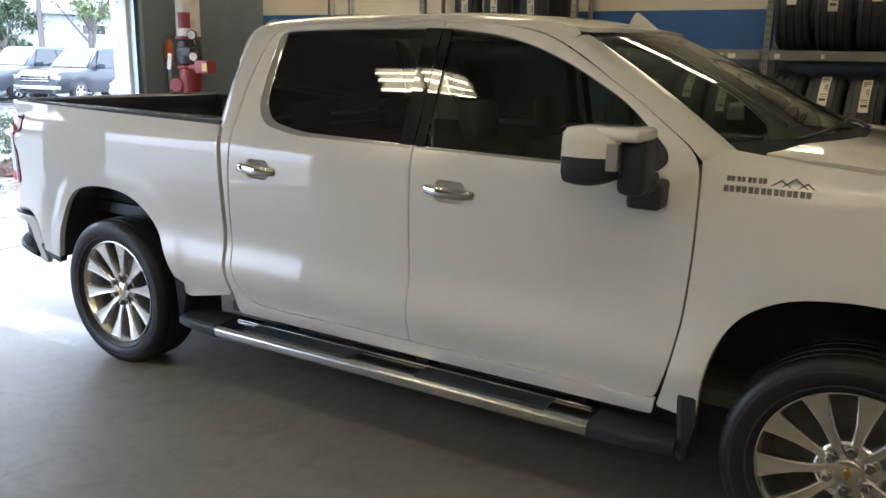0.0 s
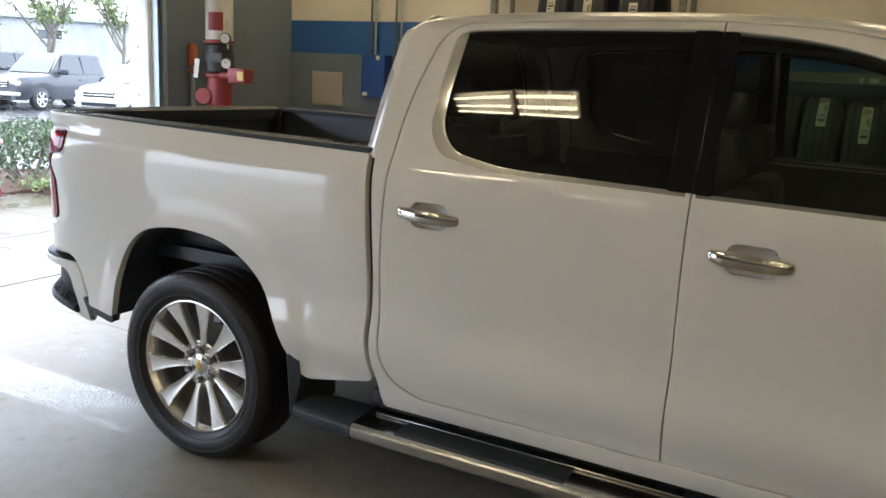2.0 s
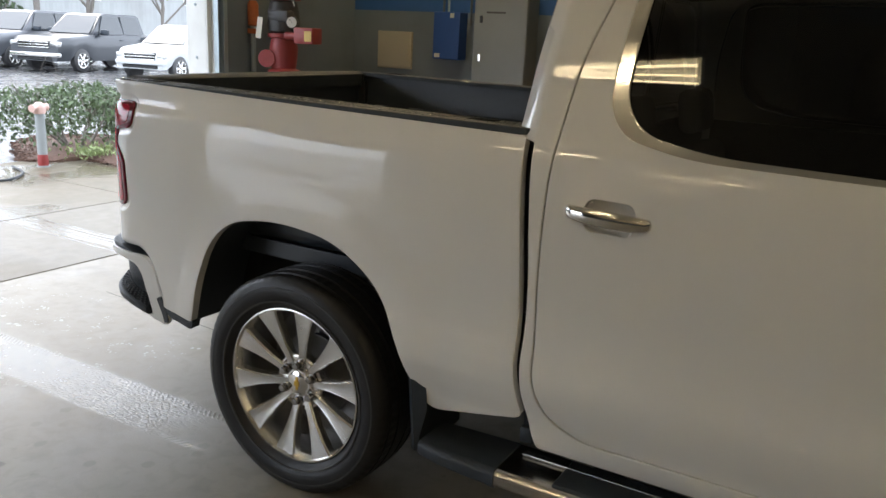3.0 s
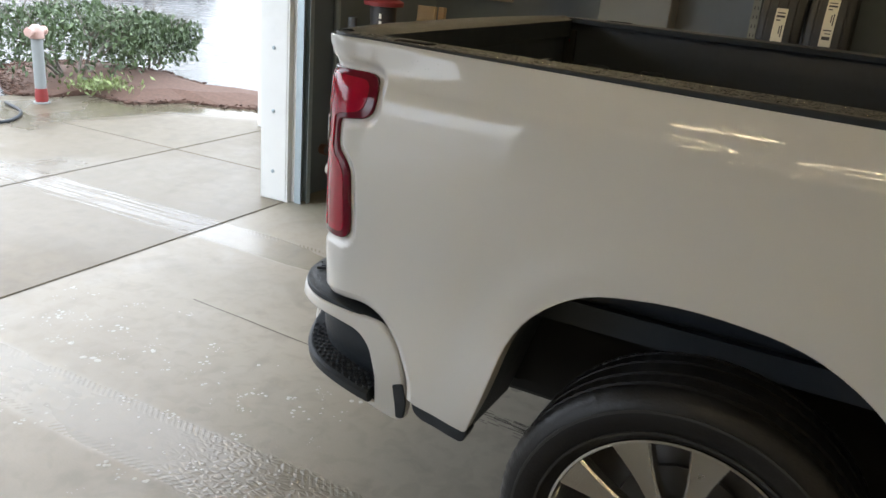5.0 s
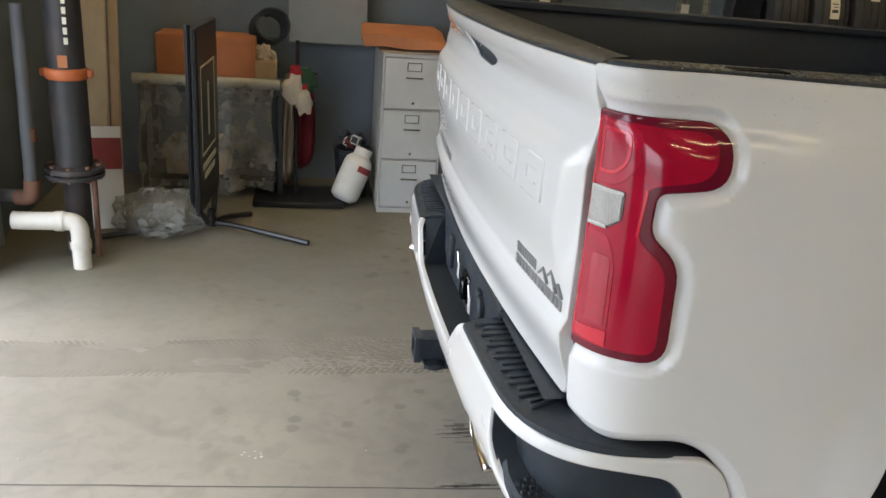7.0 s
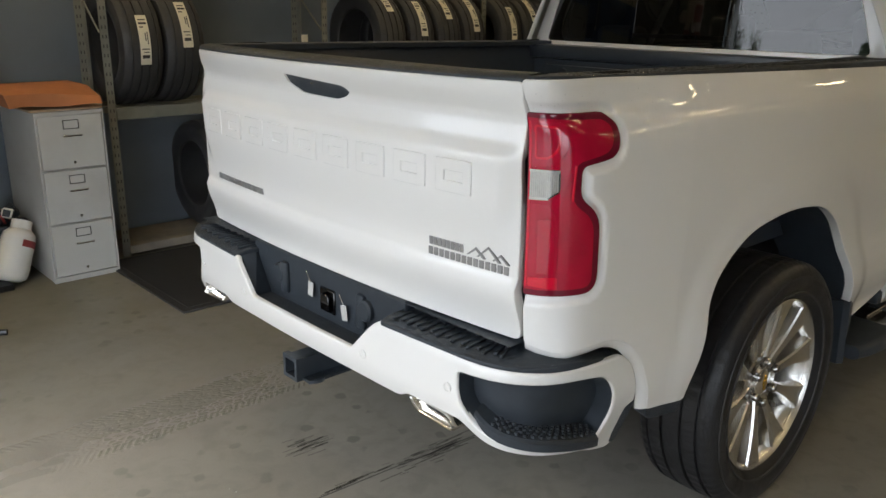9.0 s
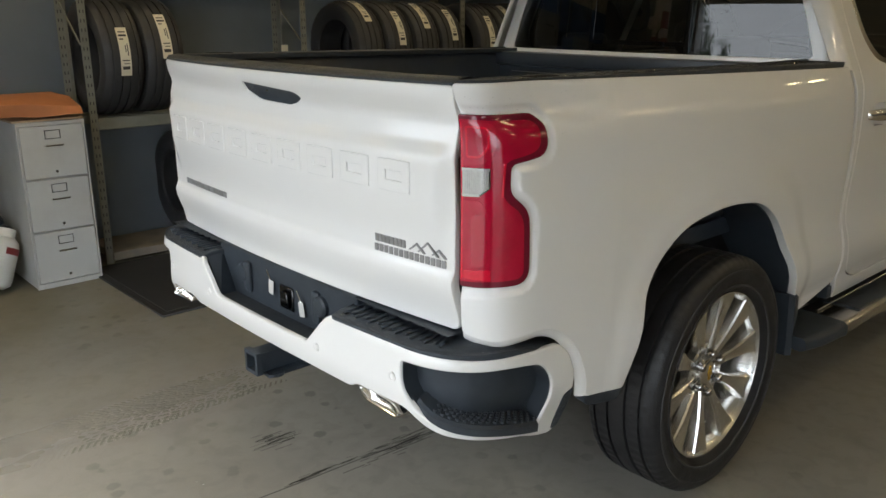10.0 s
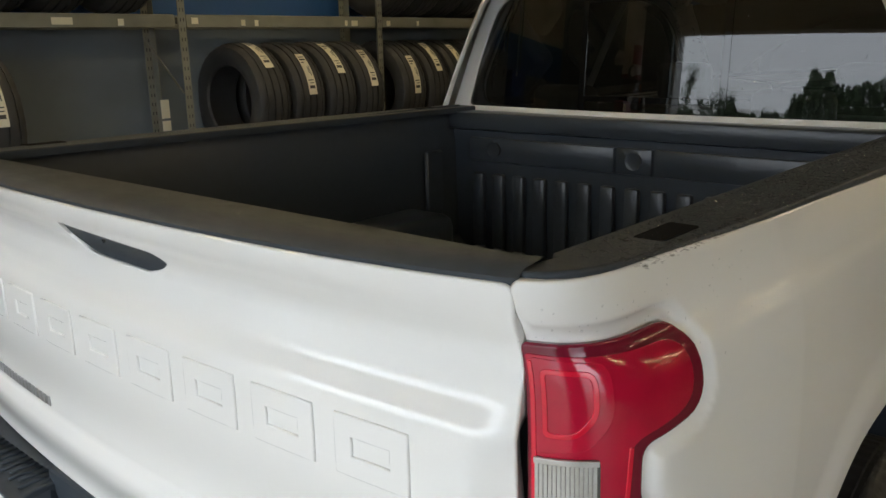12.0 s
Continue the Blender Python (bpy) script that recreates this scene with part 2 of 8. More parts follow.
def lamp_glow(name, colour, strength):
    mat = bpy.data.materials.new(name)
    mat.use_nodes = True
    b = mat.node_tree.nodes["Principled BSDF"]
    b.inputs["Base Color"].default_value = (0.9, 0.9, 0.88, 1)
    b.inputs["Emission Color"].default_value, b.inputs["Emission Strength"].default_value = (*colour, 1), strength
    return mat


PAINT = material("pearl_white_paint", (0.725, 0.712, 0.682), 0.48, coat=1.0, vary=0.012, scale=900, spec=0.25, coat_rough=0.02, coat_ior=1.50)
PAINT_DUSTY = material("white_paint_inside_edges", (0.74, 0.74, 0.72), 0.5, vary=0.03, scale=30)
CHROME = material("chrome", (0.82, 0.80, 0.76), 0.08, metal=1.0, vary=0.04, scale=40)
WHEEL_METAL = material("polished_wheel_alloy", (0.76, 0.745, 0.71), 0.25, metal=1.0, vary=0.05, scale=25, rough_vary=0.05)
WHEEL_DARK = material("painted_wheel_barrel", (0.16, 0.155, 0.15), 0.4, metal=0.6, vary=0.2, scale=20)
BLACK_PLASTIC = material("black_grained_plastic", (0.030, 0.037, 0.045), 0.46, vary=0.2, scale=30, bump=0.25, bump_scale=700, rough_vary=0.08, spec=0.32)
BLACK_GLOSS = material("black_gloss_trim", (0.0025, 0.0025, 0.003), 0.01, spec=0.5)
LINER = material("black_spray_liner", (0.034, 0.042, 0.053), 0.30, vary=0.12, scale=40, bump=0.06, bump_scale=300)
RUBBER = material("tyre_rubber", (0.036, 0.036, 0.037), 0.55, vary=0.22, scale=18, bump=0.2, bump_scale=140, rough_vary=0.12, second=(0.045, 0.044, 0.042), second_scale=5, second_amount=0.4)
RUBBER_WET = material("wet_tyre_rubber", (0.016, 0.016, 0.017), 0.42, vary=0.25, scale=25, bump=0.25, bump_scale=140, rough_vary=0.2, spec=0.35)
HOLE_SHADE = material("recess_shade_black", (0.004, 0.004, 0.005), 0.9, spec=0.1)
UNDERBODY = material("dark_underbody", (0.016, 0.017, 0.018), 0.75, vary=0.3, scale=10)
GLASS_DARK = glass("privacy_glass", (0.13, 0.14, 0.14), 0.004, 1.50)
GLASS_BACK = glass("rear_privacy_glass", (0.15, 0.16, 0.165), 0.0, 1.58)
GLASS_FRONT = glass("tinted_front_glass", (0.46, 0.55, 0.48), 0.004, 1.50)
GLASS_SHIELD = glass("windscreen_glass", (0.58, 0.70, 0.58))
RED_LENS = material("red_lens", (0.42, 0.003, 0.026), 0.10, coat=1.0, vary=0.08, scale=60)
RED_DEEP = material("dark_red_lens", (0.15, 0.006, 0.020), 0.12, spec=0.35, coat=0.2)
RED_RUBY = material("ruby_lens", (0.40, 0.005, 0.028), 0.12, spec=0.35, coat=0.2, vary=0.25, scale=14)
RED_PALE = material("pale_red_lens", (0.42, 0.006, 0.030), 0.12, coat=0.25, vary=0.25, scale=22)
RED_BRIGHT = material("bright_red_reflector", (0.62, 0.006, 0.030), 0.12, coat=0.4, vary=0.1, scale=120)
LENS_WELL = material("grey_reflector_well", (0.11, 0.108, 0.105), 0.2, metal=0.7, coat=1.0)
CLEAR_LENS = material("clear_ribbed_lens", (0.46, 0.45, 0.43), 0.16, metal=0.4, coat=1.0, vary=0.15, scale=150)
SEAT = material("dark_seat_leather", (0.065, 0.062, 0.056), 0.55, vary=0.2, scale=30, bump=0.2, bump_scale=200)
GOLD = material("gold_emblem", (0.75, 0.48, 0.10), 0.25, metal=1.0)
BADGE = material("grey_badge_metal", (0.27, 0.265, 0.26), 0.36, metal=0.5)
BOARD_CHROME = material("satin_chrome_board", (0.58, 0.57, 0.55), 0.22, metal=1.0, vary=0.08, scale=30, rough_vary=0.08)
WATER = material("water_drop", (0.05, 0.05, 0.05), 0.02, spec=1.0, coat=1.0, alpha=0.20)


# ---- surfaces of the building and the ground ----
def floor_material(name, base, wet):
    """Trowelled concrete with stains and pores; wet wheel tracks and splashes near the door."""
    mat = bpy.data.materials.new(name)
    mat.use_nodes = True
    n, l = mat.node_tree.nodes, mat.node_tree.links
    b = n["Principled BSDF"]
    geo = n.new("ShaderNodeNewGeometry")
    sep = n.new("ShaderNodeSeparateXYZ")
    l.new(geo.outputs["Position"], sep.inputs[0])

    def tex(scale, detail=5.0, stretch=None, distort=0.0):
        t = n.new("ShaderNodeTexNoise")
        t.inputs["Scale"].default_value, t.inputs["Detail"].default_value, t.inputs["Distortion"].default_value = scale, detail, distort
        src = geo.outputs["Position"]
        if stretch:
            m = n.new("ShaderNodeMapping")
            m.inputs["Scale"].default_value = stretch
            l.new(src, m.inputs["Vector"])
            src = m.outputs[0]
        l.new(src, t.inputs["Vector"])
        return t.outputs["Fac"]

    def math_(op, a, c, clamp=False):
        m = n.new("ShaderNodeMath")
        m.operation, m.use_clamp = op, clamp
        for i, v in enumerate((a, c)):
            if isinstance(v, (int, float)):
                m.inputs[i].default_value = v
            else:
                l.new(v, m.inputs[i])
        return m.outputs[0]

    def ramp(v, lo, hi):
        m = n.new("ShaderNodeMapRange")
        m.interpolation_type = "SMOOTHSTEP"
        m.inputs[1].default_value, m.inputs[2].default_value = lo, hi
        l.new(v, m.inputs[0])
        return m.outputs[0]

    def tint(a, c, f):
        m = n.new("ShaderNodeMixRGB")
        for i, v in ((1, a), (2, c)):
            if isinstance(v, tuple):
                m.inputs[i].default_value = (*v, 1)
            else:
                l.new(v, m.inputs[i])
        l.new(f, m.inputs[0])
        return m.outputs[0]

    col = tint(tuple(c * 0.86 for c in base), tuple(c * 1.12 for c in base), tex(1.3, 8.0))
    col = tint(col, tuple(c * 0.72 for c in base), math_("MULTIPLY", ramp(tex(0.7, 8.0, (1, 2.6, 1), 0.6), 0.52, 0.72), 0.55))
    col = tint(col, tuple(c * 0.5 for c in base), math_("MULTIPLY", ramp(tex(5.0, 5.0, None, 0.6), 0.56, 0.80), 0.4))
    col = tint(col, tuple(c * 1.3 for c in base), math_("MULTIPLY", ramp(tex(220.0, 2.0), 0.55, 0.8), 0.35))
    col = tint(col, tuple(c * 0.78 for c in base), math_("MULTIPLY", ramp(tex(14.0, 6.0, None, 0.8), 0.46, 0.66), 0.45))
    col = tint(col, tuple(c * 0.55 for c in base), math_("MULTIPLY", ramp(tex(3.2, 7.0, None, 1.2), 0.52, 0.76), 0.35))
    y = sep.outputs["Y"]
    off = math_("ADD", y, math_("MULTIPLY", math_("SUBTRACT", tex(2.0), 0.5), 0.12))
    lane = math_("ABSOLUTE", math_("SUBTRACT", math_("ABSOLUTE", off, 0), 0.86), 0)          # distance from the middle of a wheel track
    straight = math_("ABSOLUTE", math_("SUBTRACT", math_("ABSOLUTE", y, 0), 0.86), 0)
    track = ramp(lane, 0.17, 0.13)
    near = ramp(sep.outputs["X"], -0.1, -0.9)
    streak = math_("MULTIPLY", track, ramp(tex(1.0, 3.0, (1.4, 34.0, 1.0), 0.3), 0.44, 0.52))
    teeth = math_("MULTIPLY", ramp(math_("ABSOLUTE", math_("SUBTRACT", straight, 0.125), 0), 0.030, 0.014),
                  ramp(math_("SINE", math_("MULTIPLY", math_("ADD", sep.outputs["X"], math_("MULTIPLY", straight, 0.7)), 230.0), 0), -0.2, 0.5))
    teeth = math_("MULTIPLY", teeth, math_("MULTIPLY", near, ramp(tex(2.2, 3.0), 0.36, 0.52)))
    puddle = n.new("ShaderNodeTexVoronoi")
    puddle.feature, puddle.inputs["Scale"].default_value = "DISTANCE_TO_EDGE", 34.0
    warp = n.new("ShaderNodeMapping")
    warp.inputs["Scale"].default_value = (0.75, 1.5, 1.0)
    l.new(geo.outputs["Position"], warp.inputs["Vector"])
    l.new(warp.outputs[0], puddle.inputs["Vector"])
    lumps = math_("MULTIPLY", ramp(puddle.outputs["Distance"], 0.06, 0.22), math_("MULTIPLY", track, math_("MULTIPLY", ramp(sep.outputs["X"], -1.75, -1.35), ramp(sep.outputs["X"], -0.55, -0.95))))
    if wet:
        wide = math_("MULTIPLY", ramp(tex(0.55, 4.0, (1.0, 0.7, 1.0), 0.5), 0.45, 0.60), math_("ADD", 0.25, math_("MULTIPLY", ramp(sep.outputs["X"], -4.3, -5.4), 0.75)))
        wetness = math_("MAXIMUM", math_("MAXIMUM", math_("MULTIPLY", track, 0.35), streak), wide)
    else:
        spots = math_("MULTIPLY", ramp(tex(1.6, 7.0), 0.50, 0.74), near)
        film = math_("MULTIPLY", math_("MULTIPLY", track, near), ramp(tex(1.3, 5.0, (0.6, 1.6, 1.0)), 0.30, 0.50))
        wetness = math_("MAXIMUM", math_("MAXIMUM", math_("MULTIPLY", film, 0.62), math_("MULTIPLY", teeth, 0.95)), math_("MAXIMUM", math_("MULTIPLY", lumps, 0.95), math_("MULTIPLY", spots, 0.5)))
        cells = n.new("ShaderNodeTexVoronoi")
        cells.inputs["Scale"].default_value = 11.0
        l.new(geo.outputs["Position"], cells.inputs["Vector"])
        shade = n.new("ShaderNodeSeparateXYZ")
        l.new(cells.outputs["Color"], shade.inputs[0])
        zone = math_("MULTIPLY", ramp(sep.outputs["X"], -2.6, -1.0), math_("MULTIPLY", ramp(sep.outputs["X"], 1.2, 0.2), ramp(tex(1.1, 3.0), 0.42, 0.6)))
        damp = math_("MULTIPLY", math_("MULTIPLY", ramp(math_("ADD", cells.outputs["Distance"], math_("MULTIPLY", tex(40.0), 0.25)), 0.46, 0.34), ramp(shade.outputs[0], 0.60, 0.66)), zone)
        col = tint(col, tuple(c * 0.42 for c in base), math_("MULTIPLY", damp, 0.6))
        dust = math_("MULTIPLY", ramp(sep.outputs["Y"], 0.6, 2.4), ramp(tex(0.9, 6.0), 0.35, 0.6))
        col = tint(col, (0.155, 0.138, 0.088), math_("MULTIPLY", dust, 0.75))
    col = tint(col, tuple(c * 0.66 for c in base), math_("MULTIPLY", wetness, 0.32))
    l.new(col, b.inputs["Base Color"])
    r = n.new("ShaderNodeMapRange")
    l.new(wetness, r.inputs[0])
    r.inputs[3].default_value, r.inputs[4].default_value = 0.50, 0.06
    l.new(math_("ADD", r.outputs[0], math_("MULTIPLY", math_("SUBTRACT", tex(9.0), 0.5), 0.16)), b.inputs["Roughness"])
    b.inputs["Specular IOR Level"].default_value = 0.28 if wet else 0.36
    bump = n.new("ShaderNodeBump")
    bump.inputs["Strength"].default_value, bump.inputs["Distance"].default_value = 0.22, 0.004
    hgt = math_("ADD", math_("MULTIPLY", tex(90.0, 3.0), 0.5), math_("ADD", math_("MULTIPLY", teeth, 0.9), math_("MULTIPLY", lumps, 1.6)))
    l.new(hgt, bump.inputs["Height"])
    l.new(bump.outputs[0], b.inputs["Normal"])
    return mat


FLOOR = floor_material("shop_floor_concrete", (0.240, 0.222, 0.186), False)
APRON = floor_material("wet_apron_concrete", (0.128, 0.109, 0.078), True)
ASPHALT = material("wet_asphalt", (0.055, 0.056, 0.058), 0.26, vary=0.3, scale=3, bump=0.2, bump_scale=120, rough_vary=0.12, second=(0.10, 0.10, 0.10), second_scale=0.4)
WALL_LOW = material("slate_blue_wall_paint", (0.155, 0.185, 0.215), 0.55, vary=0.08, scale=3, bump=0.12, bump_scale=160, second=(0.10, 0.115, 0.125), second_scale=1.4, second_amount=0.5)
WALL_BAND = material("blue_band_paint", (0.024, 0.095, 0.27), 0.5, vary=0.06, scale=3, bump=0.1, bump_scale=160)
WALL_HIGH = material("beige_wall_paint", (0.60, 0.55, 0.45), 0.6, vary=0.05, scale=2.5, bump=0.1, bump_scale=160, second=(0.42, 0.38, 0.30), second_scale=1.1, second_amount=0.4)
CEILING_MAT = material("dusty_ceiling_board", (0.52, 0.51, 0.47), 0.8, vary=0.08, scale=2)
WHITE_STEEL = material("white_painted_steel", (0.72, 0.72, 0.69), 0.42, vary=0.05, scale=5, second=(0.58, 0.57, 0.52), second_scale=3, second_amount=0.5)
GALV = material("galvanised_track", (0.36, 0.42, 0.44), 0.42, metal=0.5, vary=0.12, scale=14, rough_vary=0.1)
RUST = material("rusty_iron", (0.16, 0.075, 0.045), 0.75, vary=0.3, scale=25, bump=0.3, bump_scale=120)
PIPE_GREY = material("grey_painted_pipe", (0.10, 0.105, 0.11), 0.5, vary=0.15, scale=14, rough_vary=0.1)
PIPE_BLACK = material("black_iron_pipe", (0.035, 0.034, 0.034), 0.5, vary=0.3, scale=18, second=(0.09, 0.06, 0.05), second_scale=7, second_amount=0.4)
PIPE_WHITE = material("cream_pipe", (0.66, 0.62, 0.54), 0.45, vary=0.08, scale=12, second=(0.42, 0.38, 0.31), second_scale=9, second_amount=0.5)
VALVE_RED = material("red_valve_paint", (0.27, 0.036, 0.034), 0.5, vary=0.2, scale=14)
ORANGE_PAINT = material("orange_coupling_paint", (0.50, 0.13, 0.04), 0.5, vary=0.15, scale=20)


# ---- the building: one bay of a workshop, its door behind the truck ----
X_DOOR, X_OUT, Y_JAMB, Y_SOUTH, Y_WALL = -3.10, -3.29, 1.60, -2.10, 3.50
DOOR_TOP, ROOM_TOP, X_END, Y_END = 2.28, 3.95, 12.0, -10.0


def slab(name, label, mat, *dims, kind="structure", r=0.0):
    bm = bmesh.new()
    for d in dims:
        box(bm, *d, r=r)
    return tagged(part(name, bm, mat, smooth=False), label, kind=kind)


slab("floor", "worn grey concrete workshop floor with wet tyre tracks", FLOOR, (X_DOOR, X_END, Y_END, Y_WALL, -0.15, 0.0))


def banded_wall(name, x0, x1, y0, y1):
    """A wall in three coats of paint: slate below, a blue band, beige above; the band stands a hair proud."""
    bm = bmesh.new()
    box(bm, x0, x1, y0, y1, -0.15, 1.86, mi=0)
    box(bm, x0, x1, y0, y1, 1.86, 2.18, mi=1)
    box(bm, x0, x1, y0, y1, 2.18, ROOM_TOP, mi=2)
    return tagged(part(name, bm, [WALL_LOW, WALL_BAND, WALL_HIGH], smooth=False), "painted workshop wall, slate below a blue band and beige above", kind="structure")


banded_wall("wall_north", X_OUT, X_END, Y_WALL, Y_WALL + 0.2)
banded_wall("wall_south", X_OUT, X_END, Y_END - 0.2, Y_END)
banded_wall("wall_east", X_END, X_END + 0.2, Y_END - 0.2, Y_WALL + 0.2)
slab("wall_west_by_the_pipes", "slate painted wall behind the riser pipes", WALL_LOW, (X_OUT, X_DOOR, Y_JAMB + 0.004, Y_WALL, -0.15, ROOM_TOP))
banded_wall("wall_west_between_doors", X_OUT, X_DOOR, -3.1, Y_SOUTH)
banded_wall("wall_west_far", X_OUT, X_DOOR, Y_END, -6.5)
slab("wall_above_doors", "beige wall above the workshop doors", WALL_HIGH, (X_OUT, X_DOOR, Y_SOUTH, Y_JAMB + 0.004, DOOR_TOP, ROOM_TOP), (X_OUT, X_DOOR, -6.5, -3.1, DOOR_TOP, ROOM_TOP))
slab("ceiling", "dusty pale workshop ceiling", CEILING_MAT, (X_OUT, X_END + 0.2, Y_END - 0.2, Y_WALL + 0.2, ROOM_TOP, ROOM_TOP + 0.15))


def door_jamb():
    """White steel plate with a column of bolts, and the grey guide track inside it."""
    ob = thing("door_jamb", "white painted steel door jamb with bolts and a grey guide track", "door jamb", at=(X_OUT, Y_JAMB, 0), kind="structure")
    bm = bmesh.new()
    box(bm, -0.02, 0.19, -0.012, 0.0, 0.0, DOOR_TOP, r=0.003)
    box(bm, -0.02, 0.0, 0.0, 0.12, 0.0, DOOR_TOP, r=0.003)
    part("plate", bm, WHITE_STEEL, ob)
    for k in range(7):
        bm = bmesh.new()
        lathe(bm, [(0.0125, 0.0), (0.0125, 0.006), (0.007, 0.009), (0.0, 0.0092)], pose(0.085, -0.012, 0.195 + 0.402 * k, 90), 8)
        part("bolt", bm, GALV, ob)
    bm = bmesh.new()
    box(bm, 0.19, 0.205, -0.010, 0.075, 0.0, 3.3, r=0.002)
    box(bm, 0.205, 0.24, 0.03, 0.036, 0.0, 3.3)
    part("angle_iron", bm, WHITE_STEEL, ob)
    bm = bmesh.new()
    box(bm, 0.24, 0.246, 0.02, 0.10, 0.0, 3.3)
    box(bm, 0.246, 0.29, 0.02, 0.026, 0.0, 3.3)
    box(bm, 0.246, 0.31, 0.094, 0.10, 0.0, 3.3)
    box(bm, 0.304, 0.31, 0.06, 0.094, 0.0, 3.3)
    part("guide_track", bm, GALV, ob, "galvanised guide track")
    return ob


door_jamb()

# ground outside: asphalt to the horizon, concrete apron slabs by the door, a bed of mulch
bm = bmesh.new()
box(bm, -900, X_OUT - 0.005, -900, 900, -0.4, -0.035)
box(bm, X_OUT - 0.005, 900, Y_WALL + 0.21, 900, -0.4, -0.035)
tagged(part("ground", bm, ASPHALT, smooth=False), "wet dark asphalt car park", kind="structure")
apron = thing("pavement", "wet concrete apron of large slabs before the door", "pavement", kind="structure")


def apron_slab(loop):
    bm = bmesh.new()
    low = [bm.verts.new((x, y, -0.2)) for x, y in loop]
    bm.faces.new([bm.verts.new((x, y, 0.0)) for x, y in loop])
    top = list(bm.faces)[0].verts[:]
    ring_faces(bm, [low, top])
    bmesh.ops.bevel(bm, geom=[e for e in bm.edges if all(v.co.z > -0.01 for v in e.verts)], offset=0.006, segments=1, affect="EDGES")
    bmesh.ops.recalc_face_normals(bm, faces=bm.faces)
    part("slab", bm, APRON, apron, smooth=False)


g = 0.006
for y0, y1 in ((-9.0, -5.6), (-5.6, -1.75), (-1.75, 2.12)):
    apron_slab([(-4.63 + g, y0 + g), (X_DOOR - 0.012, y0 + g), (X_DOOR - 0.012, y1 - g), (-4.63 + g, y1 - g)])
apron_slab([(-4.63 + g, 2.12 + g), (X_OUT - 0.01, 2.12 + g), (X_OUT - 0.01, 5.5), (-4.63 + g, 5.5)])
for y0, y1 in ((-9.0, -5.6), (-5.6, -1.75)):
    apron_slab([(-8.4, y0 + g), (-4.63 - g, y0 + g), (-4.63 - g, y1 - g), (-8.4, y1 - g)])
apron_slab([(-8.4, -1.75 + g), (-4.63 - g, -1.75 + g), (-4.63 - g, 2.12 - g), (-7.25, 2.12 - g), (-8.4, 1.1)])
apron_slab([(-7.2, 2.12 + g), (-4.63 - g, 2.12 + g), (-4.63 - g, 4.5), (-5.3, 4.15), (-6.3, 3.5), (-7.0, 3.15), (-7.3, 2.75)])


# ---- ceiling lights ----
TUBE = lamp_glow("warm_fluorescent_tube", (1.0, 0.82, 0.50), 23.0)
FIXTURE = material("white_lamp_housing", (0.70, 0.69, 0.65), 0.45, vary=0.05, scale=10)


def strip_light(x, y):
    ob = thing("ceiling_light", "white three-tube fluorescent light hung under the ceiling", "ceiling light", "ceiling lights", at=(x, y, ROOM_TOP - 0.28))
    bm = bmesh.new()
    box(bm, -0.24, 0.24, -0.10, 0.10, 0.035, 0.08, r=0.008)
    for px in (-0.18, 0.18):
        tube(bm, [(px, 0, 0.08), (px, 0, 0.28)], 0.006, 6)
    part("housing", bm, FIXTURE, ob)
    for py in (-0.07, 0.0, 0.07):
        bm = bmesh.new()
        tube(bm, [(-0.22, py, 0.008), (0.22, py, 0.008)], 0.0080, 10)
        part("tube", bm, TUBE, ob, "glowing warm tube")
    return ob


first = strip_light(-0.14, -2.80)
for y in (-2.80, -6.2):
    for x in (-0.14, 0.36, 3.1, 3.6, 4.9, 5.4, 6.9, 7.4):
        if (x, y) != (-0.14, -2.80):
            copy_thing(first, Matrix.Translation((x, y, ROOM_TOP - 0.28)))
# Nine lamps with y above 1 are unseen, added to brighten corner and racks.
for x, y in ((9.4, -4.4), (10.1, -4.4), (9.6, -7.6), (10.3, -7.6), (6.0, -8.6), (6.7, -8.6), (10.6, -1.6), (11.2, -1.6), (-2.2, 1.7), (-1.7, 1.7), (-2.3, 2.6), (-1.8, 2.6), (-1.3, 2.6), (0.6, 2.3), (1.1, 2.3), (2.6, 2.3), (3.1, 2.3), (-1.08, -4.35), (-0.56, -4.35)):
    copy_thing(first, Matrix.Translation((x, y, ROOM_TOP - 0.28)))


# ---- the pickup truck: nose to +x, rear axle at x = 0 ----
truck = thing("pickup_truck", "pearl white crew-cab pickup truck, wet, parked on the workshop floor", "pickup truck", at=(0, 0, 0))

# half width of the body side against height, below the belt line
SIDE = Curve((0.40, 0.920), (0.45, 0.950), (0.485, 0.962), (0.515, 0.966), (0.535, 0.967), (0.56, 0.973), (0.60, 0.985), (0.66, 0.9945), (0.70, 0.993), (0.745, 0.984), (0.795, 0.972), (0.85, 0.9685), (0.95, 0.9735), (1.03, 0.9780), (1.12, 0.9795), (1.20, 0.9775), (1.26, 0.9740), (1.30, 0.9695), (1.325, 0.9640), (1.345, 0.9575), (1.37, 0.9475), (1.395, 0.9360), (1.42, 0.924))
# the same beside the taillight, where the shoulder drops away
CORNER_SIDE = Curve((0.50, 0.964), (0.55, 0.970), (0.66, 0.973), (0.75, 0.970), (0.85, 0.967), (0.95, 0.968), (1.08, 0.971), (1.20, 0.9675), (1.27, 0.963), (1.30, 0.957), (1.32, 0.9485), (1.345, 0.932), (1.37, 0.926), (1.42, 0.924))
